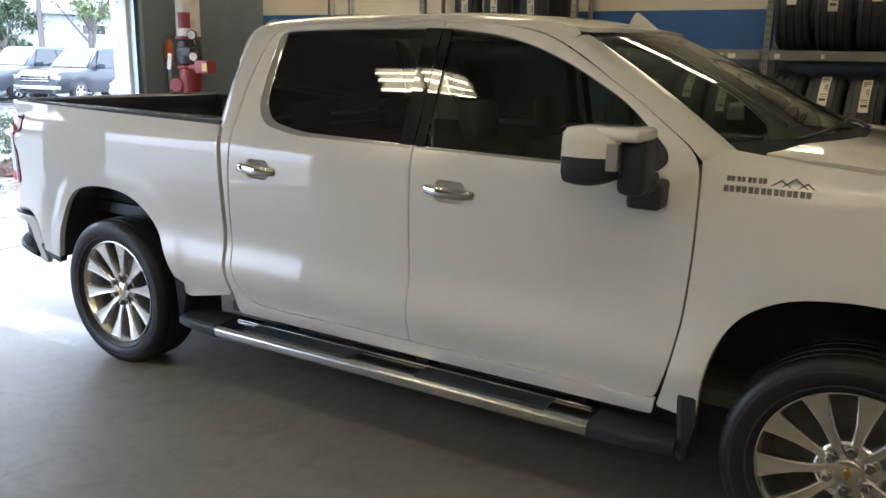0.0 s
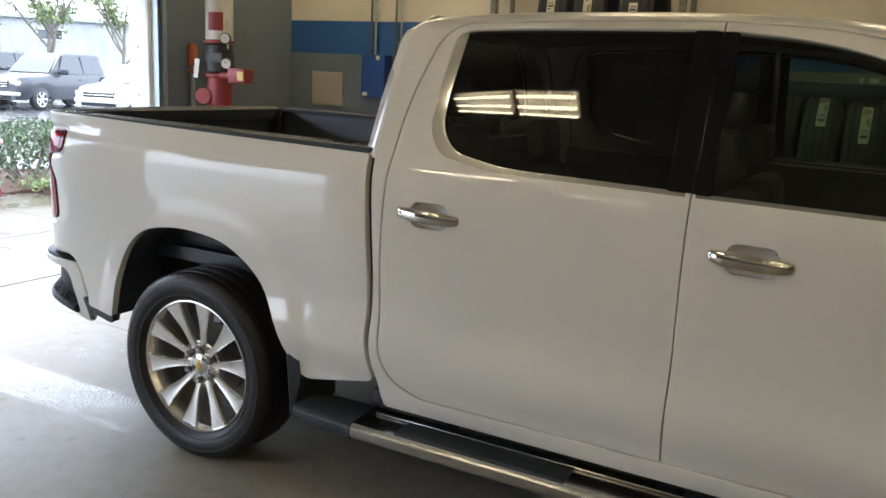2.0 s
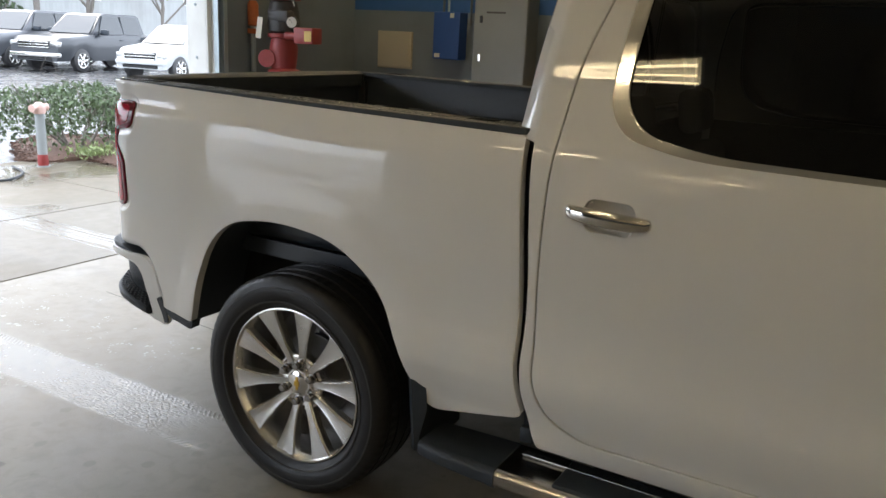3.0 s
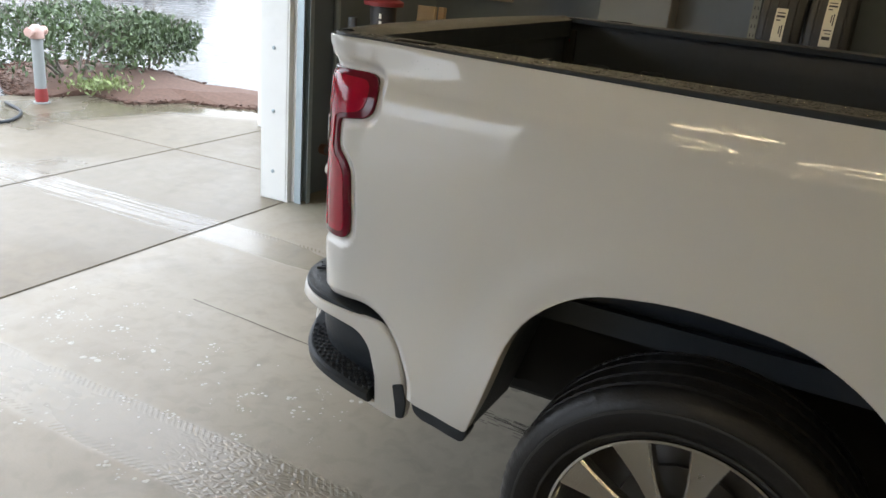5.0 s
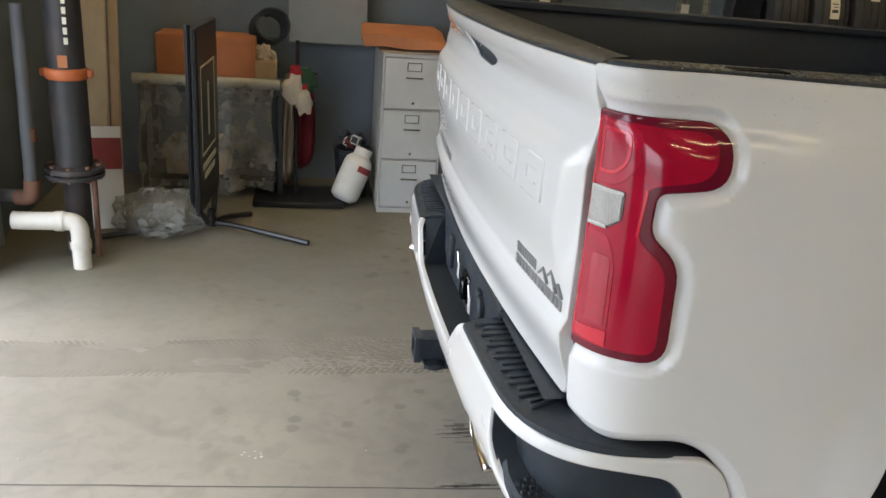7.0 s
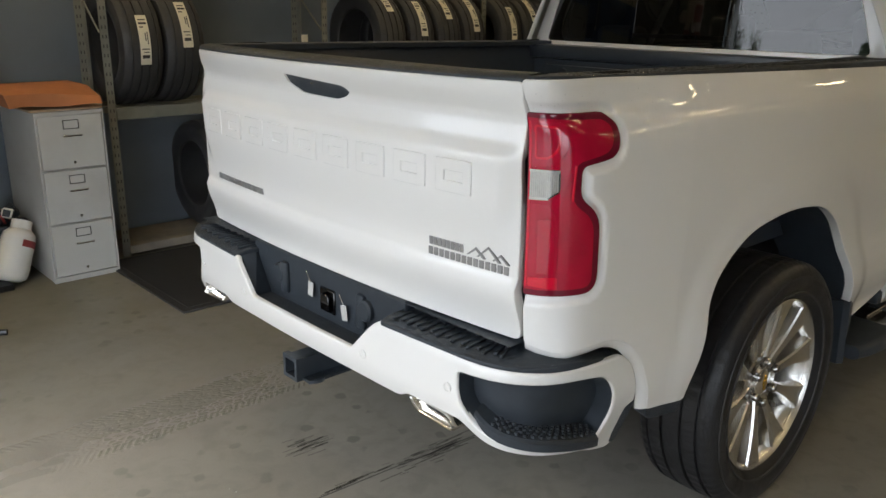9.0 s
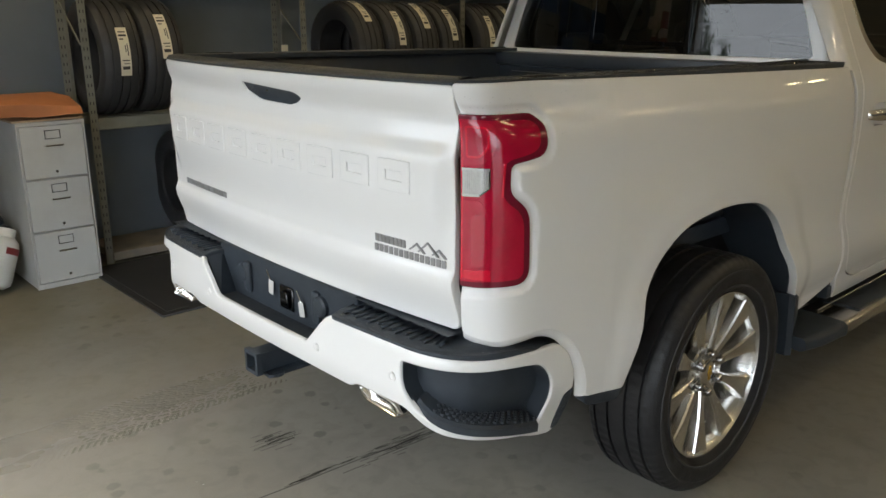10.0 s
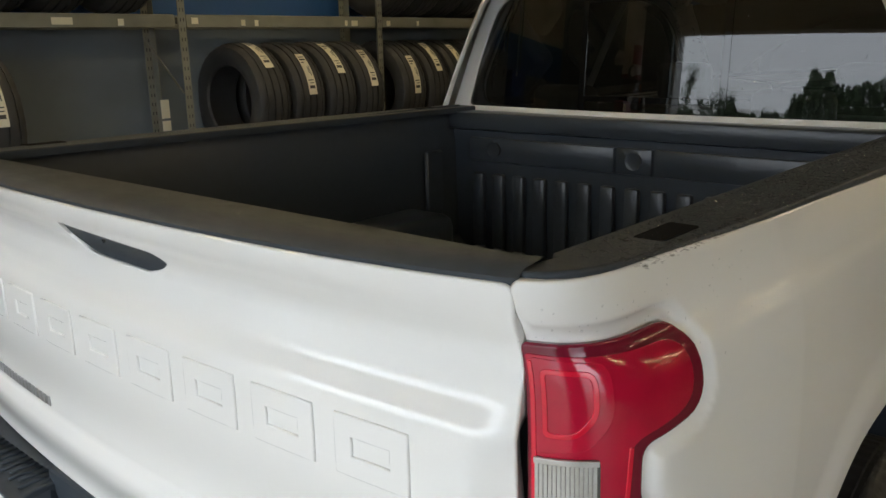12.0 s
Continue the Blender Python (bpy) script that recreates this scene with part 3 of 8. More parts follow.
# cab section above the belt: half width and height along the section's own length
CAB_Y = Curve((1.42, 0.924), (1.60, 0.843), (1.80, 0.752), (1.86, 0.721), (1.91, 0.682), (1.97, 0.628), (2.05, 0.55), (2.30, 0.30), (2.60, 0.0))
CAB_Z = Curve((1.42, 1.42), (1.60, 1.60), (1.80, 1.80), (1.86, 1.858), (1.91, 1.892), (1.97, 1.912), (2.05, 1.924), (2.30, 1.942), (2.60, 1.948))
ROOF_DROP = Curve((0.80, -0.050), (0.95, -0.018), (1.40, 0.0), (1.90, 0.003), (2.30, -0.016), (2.60, -0.052), (2.80, -0.090))
REAR_AXLE, FRONT_AXLE, HUB_Z = 0.0, 3.745, 0.405


def arch_gap(s, z, axle):
    """Distance outside the squarish wheel opening."""
    ax, az = abs(s - axle) / 0.50, max(0.0, z - 0.42) / 0.58
    return ((ax ** 2.6 + az ** 2.6) ** (1 / 2.6) - 1.0) * 0.5


def half_width(s, z):
    w = SIDE(z) if z < 1.42 else CAB_Y(z)
    if s < -0.35 and 0.50 < z < 1.42:
        w = lerp(w, CORNER_SIDE(z), lerp(sstep(-0.38, -0.60, s), sstep(-0.35, -0.88, s), sstep(0.78, 0.98, z)))
    for axle in (REAR_AXLE, FRONT_AXLE):
        if abs(s - axle) < 1.0 and z < 1.35:
            w += 0.007 * (1 - sstep(0.05, 0.125, arch_gap(s, z, axle))) * (1 - sstep(1.15, 1.3, z))
    return w


# plan of the bed's rear corner, walked from x = -0.6 rearwards and round to the tailgate
CORNER = [(-0.60, 0.0)]
for k in range(140):
    v = k * 0.004
    turn = radians(3.2 + 2.6 * min(1, v / 0.30) + 76 * sstep(0.275, 0.565, v))
    CORNER.append((CORNER[-1][0] - 0.004 * math.cos(turn), CORNER[-1][1] + 0.004 * math.sin(turn)))


def corner(v):
    f = v / 0.004
    k = min(len(CORNER) - 2, max(0, int(f)))
    a, b = CORNER[k], CORNER[k + 1]
    return lerp(a[0], b[0], f - k), lerp(a[1], b[1], f - k)


def bed_side(s, z):
    """The bed's outer skin: straight along x, then round the corner for s under -0.6."""
    taper = 0.020 * sstep(0.1, -0.6, s)
    crease = 0.0045 * sstep(1.345, 1.325, z + 0.02 * (s + 0.76)) * sstep(0.9, -0.2, s)
    if s >= -0.6:
        return s, -(half_width(s, z) - taper + crease), z
    x, dy = corner(-0.6 - s)
    v = -0.6 - s
    fade = 1 - 0.75 * sstep(0.30, 0.52, v)
    w = 0.963 + (half_width(s, z) - 0.020 + crease - 0.963) * fade
    lip = 0.020 * sstep(1.36, 1.42, z) * sstep(0.30, 0.5, v)
    return x + 0.012 * sstep(0.35, 0.5, v) * (sstep(0.95, 0.72, z)) - lip, -(w - dy), z


def cab_side(s, q):
    """The cab's outer skin; q is the height up to the belt, then the length along the section up over the roof."""
    y = half_width(s, q)
    z = q if q < 1.42 else CAB_Z(q)
    z += ROOF_DROP(min(2.8, max(0.8, s))) * sstep(1.55, 1.92, q)
    if s < 0.86:
        a = min(1.2, (0.86 - s) / 0.06)
        return 0.86 - 0.06 * math.sin(a * 1.3) / math.sin(1.3) * min(1, a), -(y - 0.055 * (1 - math.cos(a * 1.3))), z
    nose = 0.10 * sstep(3.6, 4.75, s) ** 1.5
    return s, -(y - nose), z


def both(make):
    """Builds a piece on the right side and its mirror image on the left."""
    return make(False), make(True)


# ---- bed ----
ARCH_R = [(-0.530, 0.530, 0.01), (-0.486, 0.66, 0.1), (-0.438, 0.850, 0.1), (-0.298, 0.975, 0.12), (-0.06, 1.014, 0.16), (0.185, 0.985, 0.14), (0.350, 0.876, 0.12), (0.450, 0.718, 0.1), (0.512, 0.57, 0.06), (0.585, 0.482, 0.04)]
LIGHT_EDGE = [(-1.114, 1.350, 0.004), (-0.866, 1.350, 0.050), (-0.869, 1.254, 0.036), (-0.984, 1.238, 0.022), (-0.987, 1.163, 0.024), (-0.931, 1.118, 0.032), (-0.922, 0.934, 0.042), (-1.114, 0.927, 0.004)]
LAMP_HOLE = [(-1.111, 0.923, 0.004), (-0.918, 0.930, 0.044), (-0.926, 1.120, 0.032), (-0.982, 1.165, 0.022), (-0.980, 1.236, 0.020), (-0.865, 1.251, 0.038), (-0.862, 1.354, 0.052), (-1.111, 1.354, 0.004)]
# lower edge behind the wheel
BED_FOOT = [(-0.690, 0.551, 0.01), (-0.692, 0.606, 0.05), (-0.736, 0.712, 0.06), (-0.797, 0.774, 0.05), (-0.862, 0.796, 0.05), (-0.945, 0.791, 0.05), (-1.030, 0.781, 0.06), (-1.111, 0.797, 0.01)]
BED_EDGE = [(0.838, 1.390, 0.012), (0.866, 0.98, 0.1), (0.868, 0.70, 0.1), (0.905, 0.545, 0.03)] + ARCH_R[::-1] + \
    BED_FOOT + LAMP_HOLE + \
    [(-1.111, 1.423, 0.008), (-0.9, 1.426, 0.05), (-0.3, 1.413, 0.2)]
_lip = [tuple(p) for p in rounded(LAMP_HOLE)][1:-1]
LIP_A = np.array(_lip[:-1])
LIP_D = np.array(_lip[1:]) - LIP_A


def gap_to(s, z, start, way):
    f = np.clip(((s - start[:, 0]) * way[:, 0] + (z - start[:, 1]) * way[:, 1]) / (way ** 2).sum(1), 0, 1)
    return float(np.hypot(s - start[:, 0] - f * way[:, 0], z - start[:, 1] - f * way[:, 1]).min())


def bed_panel(s, z):
    """The outer skin with the soft pressed recess round the light."""
    if s > -0.80 or z < 0.86:
        return bed_side(s, z)
    push = 0.011 * (1 - sstep(0.006, 0.027, gap_to(s, z, LIP_A, LIP_D)))
    a, b = Vector(bed_side(s + 0.004, z)), Vector(bed_side(s - 0.004, z))
    n = Vector((a.y - b.y, b.x - a.x, 0)).normalized()
    return tuple(Vector(bed_side(s, z)) - n * push)


LEFT_SET = -0.032
both(lambda m: skin("bedside", rounded(BED_EDGE), bed_panel, PAINT, truck, "pearl white bed side panel", mirror=m, step=0.016, depth=0.03, fine=(-1.14, -0.79, 0.86, 1.42, 0.008)))[1].location = (0.025, LEFT_SET, 0)


def light_face(dx):
    def at(s, z):
        a, b = Vector(bed_side(s + 0.004, z)), Vector(bed_side(s - 0.004, z))
        n = Vector((a.y - b.y, b.x - a.x, 0)).normalized()
        p = Vector(bed_side(s, z))
        return p + n * dx
    return at


def taillight(m):
    dark = skin("taillight", rounded(LIGHT_EDGE), light_face(-0.002), RED_DEEP, truck, "smoked red wraparound taillight", mirror=m, step=0.02, depth=0.05, ring=0.012)

    def layer(name, pts, dx, mat, label="", over=dark, holes=(), **kw):
        return skin(name, rounded(pts), light_face(dx), mat, over, label, mirror=m, holes=[rounded(h) for h in holes], step=0.02, depth=kw.get("depth", 0.003), edge=0.001, ring=0.012)
    layer("red_lens", [(-1.112, 1.342, 0.003), (-0.886, 1.336, 0.040), (-0.892, 1.266, 0.036), (-1.003, 1.244, 0.030), (-1.007, 1.154, 0.030), (-0.948, 1.112, 0.032), (-0.940, 0.948, 0.026), (-1.112, 0.940, 0.003)], -0.0004, RED_RUBY, "ruby outer lens")
    layer("turn_lens", [(-1.106, 1.339, 0.004), (-1.016, 1.333, 0.016), (-1.018, 1.272, 0.020), (-1.050, 1.238, 0.014), (-1.108, 1.233, 0.004)], 0.0006, RED_PALE, "paler upper lens")
    layer("light_guide", [(-1.098, 1.328, 0.008), (-1.034, 1.326, 0.014), (-1.036, 1.276, 0.016), (-1.062, 1.252, 0.012), (-1.098, 1.252, 0.008)], 0.0016, RED_BRIGHT,
          holes=[[(-1.094, 1.324, 0.006), (-1.039, 1.322, 0.011), (-1.041, 1.278, 0.013), (-1.065, 1.256, 0.010), (-1.094, 1.256, 0.006)]])
    clear = layer("reversing_lens", [(-1.109, 1.227, 0.003), (-1.036, 1.228, 0.006), (-1.036, 1.179, 0.008), (-1.063, 1.160, 0.008), (-1.109, 1.158, 0.003)], 0.0014, LENS_WELL, "clear ribbed reversing lens")
    for k in range(14):
        a = -1.1065 + k * 0.0049
        low = 1.163 + max(0.0, a + 1.066) * 0.66
        layer("rib", [(a, 1.224, 0), (a + 0.0028, 1.224, 0), (a + 0.0028, low, 0), (a, low, 0)], 0.0034, CLEAR_LENS, over=clear)
    for pts in ([(-1.108, 1.227, 0), (-1.037, 1.2275, 0), (-1.037, 1.2225, 0), (-1.108, 1.222, 0)], [(-1.108, 1.163, 0), (-1.064, 1.165, 0), (-1.062, 1.160, 0), (-1.108, 1.158, 0)]):
        layer("lens_edge", pts, 0.0040, CLEAR_LENS, over=clear)
    layer("stop_lens", [(-1.107, 1.148, 0.004), (-1.060, 1.148, 0.010), (-1.038, 1.108, 0.024), (-1.033, 0.978, 0.004), (-1.105, 0.972, 0.004)], 0.0006, RED_PALE, "paler lower lens")
    layer("stop_reflector", [(-1.085, 1.110, 0.008), (-1.046, 1.112, 0.010), (-1.041, 0.985, 0.003), (-1.083, 0.980, 0.003)], 0.0014, RED_LENS)
    layer("base_reflector", [(-1.104, 0.968, 0.003), (-1.033, 0.974, 0.003), (-1.031, 0.946, 0.003), (-1.103, 0.949, 0.003)], 0.0018, RED_BRIGHT, "bright red base reflector")
    layer("light_rod", [(-1.1105, 1.335, 0.001), (-1.1068, 1.335, 0.001), (-1.1068, 0.948, 0.001), (-1.1105, 0.948, 0.001)], 0.0016, RED_BRIGHT)
    layer("waist_line", [(-1.000, 1.238, 0), (-0.996, 1.238, 0), (-1.003, 1.158, 0), (-1.007, 1.158, 0)], 0.0010, RED_BRIGHT)
    return dark


both(taillight)[1].location = (0.025, LEFT_SET, 0)


def foot_lip(m):
    """The rolled-under lip along the bed side's lower edge, over the bumper."""
    path = bend([(a, b, 0) for a, b, _ in BED_FOOT], 0.05)
    line = [path[0]]
    for p in path[1:]:
        k = max(1, round((p - line[-1]).length / 0.012))
        line += [line[-1].lerp(p, j / k) for j in range(1, k + 1)]
    bm, rows = bmesh.new(), []
    for i, p in enumerate(line):
        way = line[min(i + 2, len(line) - 1)] - line[max(i - 2, 0)]
        out = Vector((way.y, -way.x)).normalized()
        if out.y > 0.2 or out.x > 0.5:
            out = -out
        row = []
        for far, sink in ((-0.006, 0.006), (0.0, 0.002), (0.006, 0.003), (0.014, 0.007), (0.022, 0.013), (0.027, 0.022), (0.020, 0.030), (-0.006, 0.016)):
            c = (p.x + out.x * far, max(0.545, p.y + out.y * far))
            a, b = Vector(bed_side(c[0] + 0.004, c[1])), Vector(bed_side(c[0] - 0.004, c[1]))
            n = Vector((a.y - b.y, b.x - a.x, 0)).normalized()
            q = Vector(bed_side(*c)) - n * sink
            row.append(bm.verts.new((q.x, -q.y if m else q.y, q.z)))
        rows.append(row)
    ring_faces(bm, rows, True, True, True)
    bmesh.ops.recalc_face_normals(bm, faces=bm.faces)
    return part("bed_lip", bm, PAINT, truck, "white rolled lower lip of the bed side")


both(foot_lip)[1].location = (0.025, LEFT_SET, 0)


def arch_lining(m):
    """The black inner edge of the wheel opening, behind the painted lip."""
    sg = 1 if m else -1
    path = [p for p in bend([(a, b, 0) for a, b, _ in ARCH_R], 0.10, 8) if p.y > (0.75 if m else 0.515)]
    mid = Vector((0.0, 0.42, 0))
    bm, rows = bmesh.new(), []
    for p in path:
        w = half_width(p.x, p.y) - 0.020 * sstep(0.1, -0.6, p.x)
        q = p + (mid - p).normalized() * 0.004
        o = p - (mid - p).normalized() * 0.006
        rows.append([bm.verts.new((c.x, sg * (w - d), c.y)) for c, d in ((q, 0.032), (q, 0.26), (o, 0.26), (o, 0.032))])
    ring_faces(bm, rows, True, True, True)
    bmesh.ops.recalc_face_normals(bm, faces=bm.faces)
    return part("arch_lining", bm, BLACK_PLASTIC, truck, "black wheel arch lining")


both(arch_lining)
# lower rear trim of the bed side
both(lambda m: skin("rocker_trim", rounded([(-0.526, 0.526, 0.004), (-0.688, 0.547, 0.006), (-0.684, 0.526, 0.01), (-0.664, 0.510, 0.02), (-0.540, 0.494, 0.01)]), lambda s, z: (bed_side(s, z)[0], bed_side(s, z)[1] + 0.004, z), BLACK_PLASTIC, truck, "black lower trim", mirror=m, depth=0.04))


def gate_face(y, z):
    """The tailgate: bowed in plan, a rolled top, a hollow, a sunk letter field and a step near its foot."""
    x = -1.060 - 0.042 * (1 - ((y + 0.017) / 0.80) ** 2)
    x -= 0.034 * sstep(1.33, 1.41, z) * (1 - 0.85 * min(1.0, abs(y + 0.017) / 0.79) ** 4)
    x += 0.010 * math.exp(-((z - 1.335) / 0.035) ** 2)
    field = sstep(0.80, 0.735, abs(y + 0.017) + 0.12 * max(0.0, 1.24 - z))     # the proud letter field below a ledge
    x -= 0.026 * field * sstep(1.290, 1.236, z) * (1 - sstep(1.15, 0.99, z))
    x -= 0.012 * sstep(0.955, 0.935, z)
    x += 0.030 * sstep(0.93, 0.81, z)
    return x, y, z


GATE_EDGE = [(-0.796, 1.4165, 0.012), (0.768, 1.4165, 0.012), (0.762, 1.36, 0.02), (0.772, 1.32, 0.02), (0.768, 0.800, 0.02), (-0.796, 0.800, 0.02), (-0.799, 1.32, 0.02), (-0.793, 1.36, 0.02)]
HANDLE_EDGE = [(0.112, 1.382, 0.010), (-0.168, 1.366, 0.020), (-0.190, 1.348, 0.014), (-0.158, 1.330, 0.014), (-0.118, 1.321, 0.012), (0.058, 1.325, 0.030), (0.126, 1.347, 0.012)]
gate = skin("tailgate", rounded(GATE_EDGE), gate_face, PAINT, truck, "white tailgate with embossed letter field", holes=[rounded(HANDLE_EDGE)], step=0.016, depth=0.03, heart=(1.5, 0, 1.1))
skin("gate_handle", rounded([((y - 0.0) * 0.99, lerp(1.343, z, 0.985), r) for y, z, r in HANDLE_EDGE]), lambda y, z: (gate_face(y, z)[0] + 0.007, y, z), BLACK_PLASTIC, gate, "black recessed tailgate handle", depth=0.02, step=0.03)
for y, z in ((-0.01, 1.362), (-0.125, 1.338)):
    bm = bmesh.new()
    lathe(bm, [(0.006, 0), (0.006, 0.002), (0.0, 0.0022)], Matrix.Translation((gate_face(y, z)[0] + 0.007, y, z)) @ pose(0, 0, 0, 0, -90), 8)
    part("lock_dot", bm, CHROME, gate)


def emboss(y0, y1, z0, z1, slant=0.0, lift=0.0035, parent=gate, mat=None, name="letter_stroke"):
    """A raised bar on the tailgate, standing for a stroke of the maker's lettering."""
    skin(name, [Vector((y0, z0)), Vector((y1, z0)), Vector((y1 + slant, z1)), Vector((y0 + slant, z1))], lambda y, z: (gate_face(y, z)[0] - lift, y, z), mat or PAINT, parent, step=0.03, depth=lift + 0.003, edge=0.0015, heart=(1.5, 0, 1.1))


for k in range(9):          # nine plain embossed blocks across the field
    c = 0.615 - k * 0.154
    y0, y1, z0, z1 = c - 0.056, c + 0.056, 1.146, 1.224
    skin("embossed_block", [Vector(p) for p in ((y0, z0), (y1, z0), (y1, z1), (y0, z1))], lambda y, z: (gate_face(y, z)[0] - 0.0035, y, z), PAINT, gate, holes=[[Vector(p) for p in ((y0 + 0.024, z0 + 0.024), (y1 - 0.024, z0 + 0.024), (y1 - 0.024, z1 - 0.024), (y0 + 0.024, z1 - 0.024))]], step=0.03, depth=0.008, edge=0.003, heart=(1.5, 0, 1.1))
for k in range(9):          # model badge as plain bars
    c = 0.645 - k * 0.039
    for o in (-0.0105, 0.0105):
        emboss(c + o - 0.0070, c + o + 0.0070, 0.972, 0.990, lift=0.003, mat=BADGE, name="badge_bar")
for k in range(4):
    c = -0.526 - k * 0.030
    for o in (-0.0075, 0.0075):
        emboss(c + o - 0.0048, c + o + 0.0048, 0.990, 1.010, lift=0.003, mat=BADGE, name="badge_bar")
for k in range(7):
    c = -0.526 - k * 0.0385
    for o in (-0.0095, 0.0095):
        emboss(c + o - 0.0060, c + o + 0.0060, 0.963, 0.982, lift=0.003, mat=BADGE, name="badge_bar")
for c, w, h in ((-0.672, 0.032, 0.024), (-0.712, 0.040, 0.034), (-0.750, 0.028, 0.021)):
    bm = bmesh.new()
    x = gate_face(c, 1.00)[0] - 0.004
    rim = [(x, c + w, 0.989), (x, c, 0.989 + h), (x, c - w, 0.989), (x, c - w + 0.007, 0.989), (x, c, 0.989 + h - 0.0065), (x, c + w - 0.007, 0.989)]
    a = [bm.verts.new(p) for p in rim]
    b = [bm.verts.new((p[0] + 0.006, p[1], p[2])) for p in rim]
    ring_faces(bm, [b, a])
    for i, j, k2, l2 in ((0, 1, 4, 5), (1, 2, 3, 4)):
        bm.faces.new((a[i], a[j], a[k2], a[l2]))
    bmesh.ops.recalc_face_normals(bm, faces=bm.faces)
    part("badge_peak", bm, BADGE, gate, smooth=False)

# inner faces of the bed: liner, rails, bulkhead
for sgn in (-1, 1):
    bm = bmesh.new()
    rows = [[(x, sgn * y, z) for y, z in ((0.80, 1.42), (0.797, 1.40), (0.792, 1.36), (0.780, 1.30), (0.768, 0.905), (0.73, 0.87))] for x in (0.80, 0.2, -0.4, -1.0)]
    loft(bm, rows if sgn > 0 else rows[::-1])
    wall = part("bed_wall", bm, LINER, truck, "black lined bed wall")
    bm = bmesh.new()
    box(bm, -0.47, 0.47, min(sgn * 0.54, sgn * 0.775), max(sgn * 0.54, sgn * 0.775), 0.86, 1.07, r=0.05, seg=3)
    part("wheel_box", bm, LINER, wall)
    for x in (-0.85, -0.62, 0.6):
        bm = bmesh.new()
        box(bm, x - 0.05, x + 0.05, min(sgn * 0.757, sgn * 0.775), max(sgn * 0.757, sgn * 0.775), 0.92, 1.26, r=0.008)
        part("wall_rib", bm, LINER, wall)
bm = bmesh.new()
box(bm, -1.02, 0.80, -0.765, 0.765, 0.80, 0.862)
liner = part("bed_liner", bm, LINER, truck, "black sprayed bed liner with floor ribs")
for k in range(15):
    bm = bmesh.new()
    y = -0.65 + k * 0.093
    box(bm, -1.0, 0.76, y - 0.026, y + 0.026, 0.855, 0.878, r=0.006)
    part("floor_rib", bm, LINER, liner)
bm = bmesh.new()
box(bm, 0.745, 0.80, -0.80, 0.80, 0.80, 1.335, r=0.006)
bulk = part("bulkhead", bm, LINER, truck, "black ribbed bed bulkhead")
for a in ((0.725, 0.835, -0.86, 0.86, 1.335, 1.398), (0.735, 0.75, -0.70, -0.075, 1.215, 1.305), (0.735, 0.75, -0.065, 0.065, 1.215, 1.305), (0.735, 0.75, 0.075, 0.70, 1.215, 1.305)):
    bm = bmesh.new()
    box(bm, *a, r=0.006, seg=2)
    part("bulkhead_rail", bm, LINER, bulk)
for k in range(15):
    bm = bmesh.new()
    y = -0.65 + k * 0.093
    box(bm, 0.722, 0.75, y - 0.026, y + 0.026, 0.88, 1.17, r=0.009, seg=2)
    part("bulkhead_rib", bm, LINER, bulk)
for y in (-0.58, 0.0, 0.58):
    bm = bmesh.new()
    lathe(bm, [(0.030, 0), (0.030, 0.006), (0.022, 0.004), (0, 0.004)], Matrix.Translation((0.735, y, 1.262)) @ pose(0, 0, 0, 0, -90), 14)
    part("tie_down_cover", bm, LINER, bulk)
bm = bmesh.new()
box(bm, -1.045, -1.005, -0.78, 0.78, 0.84, 1.385, r=0.008)
box(bm, -1.0, -0.985, -0.60, 0.60, 0.92, 1.28, r=0.02)
part("gate_inner_panel", bm, LINER, truck)


def rail_cap(m):
    outer = [Vector(bed_side(lerp(0.838, -1.110, k / 60), 1.41)[:2]) for k in range(61)]
    outer = [p + Vector((0.014 * sstep(-0.9, -1.05, p.x), 0.011)) for p in outer]
    loop = outer + [Vector((-0.985, -0.806)), Vector((-0.975, -0.792)), Vector((0.838, -0.792))]
    return skin("rail_cap", loop, lambda x, y: (x, y, lerp(1.412, 1.436, (0.838 - x) / 1.95) - 0.003 * sstep(-0.98, -1.10, x)), BLACK_PLASTIC, truck, "black plastic bed rail cap beaded with water", mirror=m, step=0.05, depth=0.020, edge=0.005, heart=(0, -0.85, 0.5))


both(rail_cap)[1].location = (0.025, LEFT_SET, 0)
for x0, x1 in ((-0.86, -0.76), (0.60, 0.70)):
    for sg in (-1, 1):
        bm = bmesh.new()
        y0, y1 = sorted((sg * 0.822, sg * 0.864))
        z = lerp(1.412, 1.436, (0.838 - x0) / 1.95) - 0.001
        # a solid block whose near-black colour stands for the shade inside an open pocket
        box(bm, x0, x1, y0, y1, z - 0.03, z + 0.0022, r=0.002)
        part("stake_pocket", bm, HOLE_SHADE, truck, smooth=False)
bm = bmesh.new()
rows = []
for k in range(33):
    y = lerp(-0.802, 0.770, k / 32)
    x = gate_face(y, 1.4165)[0]
    rows.append([(x + 0.006, y, 1.405), (x + 0.004, y, 1.426), (x + 0.013, y, 1.4345), (x + 0.05, y, 1.439), (-1.005, y, 1.434), (-0.985, y, 1.424), (-0.985, y, 1.36)])
loft(bm, rows)
bmesh.ops.recalc_face_normals(bm, faces=bm.faces)
if sum(f.normal.z * f.calc_area() for f in bm.faces) < 0:
    bmesh.ops.reverse_faces(bm, faces=bm.faces)
part("gate_cap", bm, BLACK_PLASTIC, truck, "black plastic tailgate top cap", angle=50)
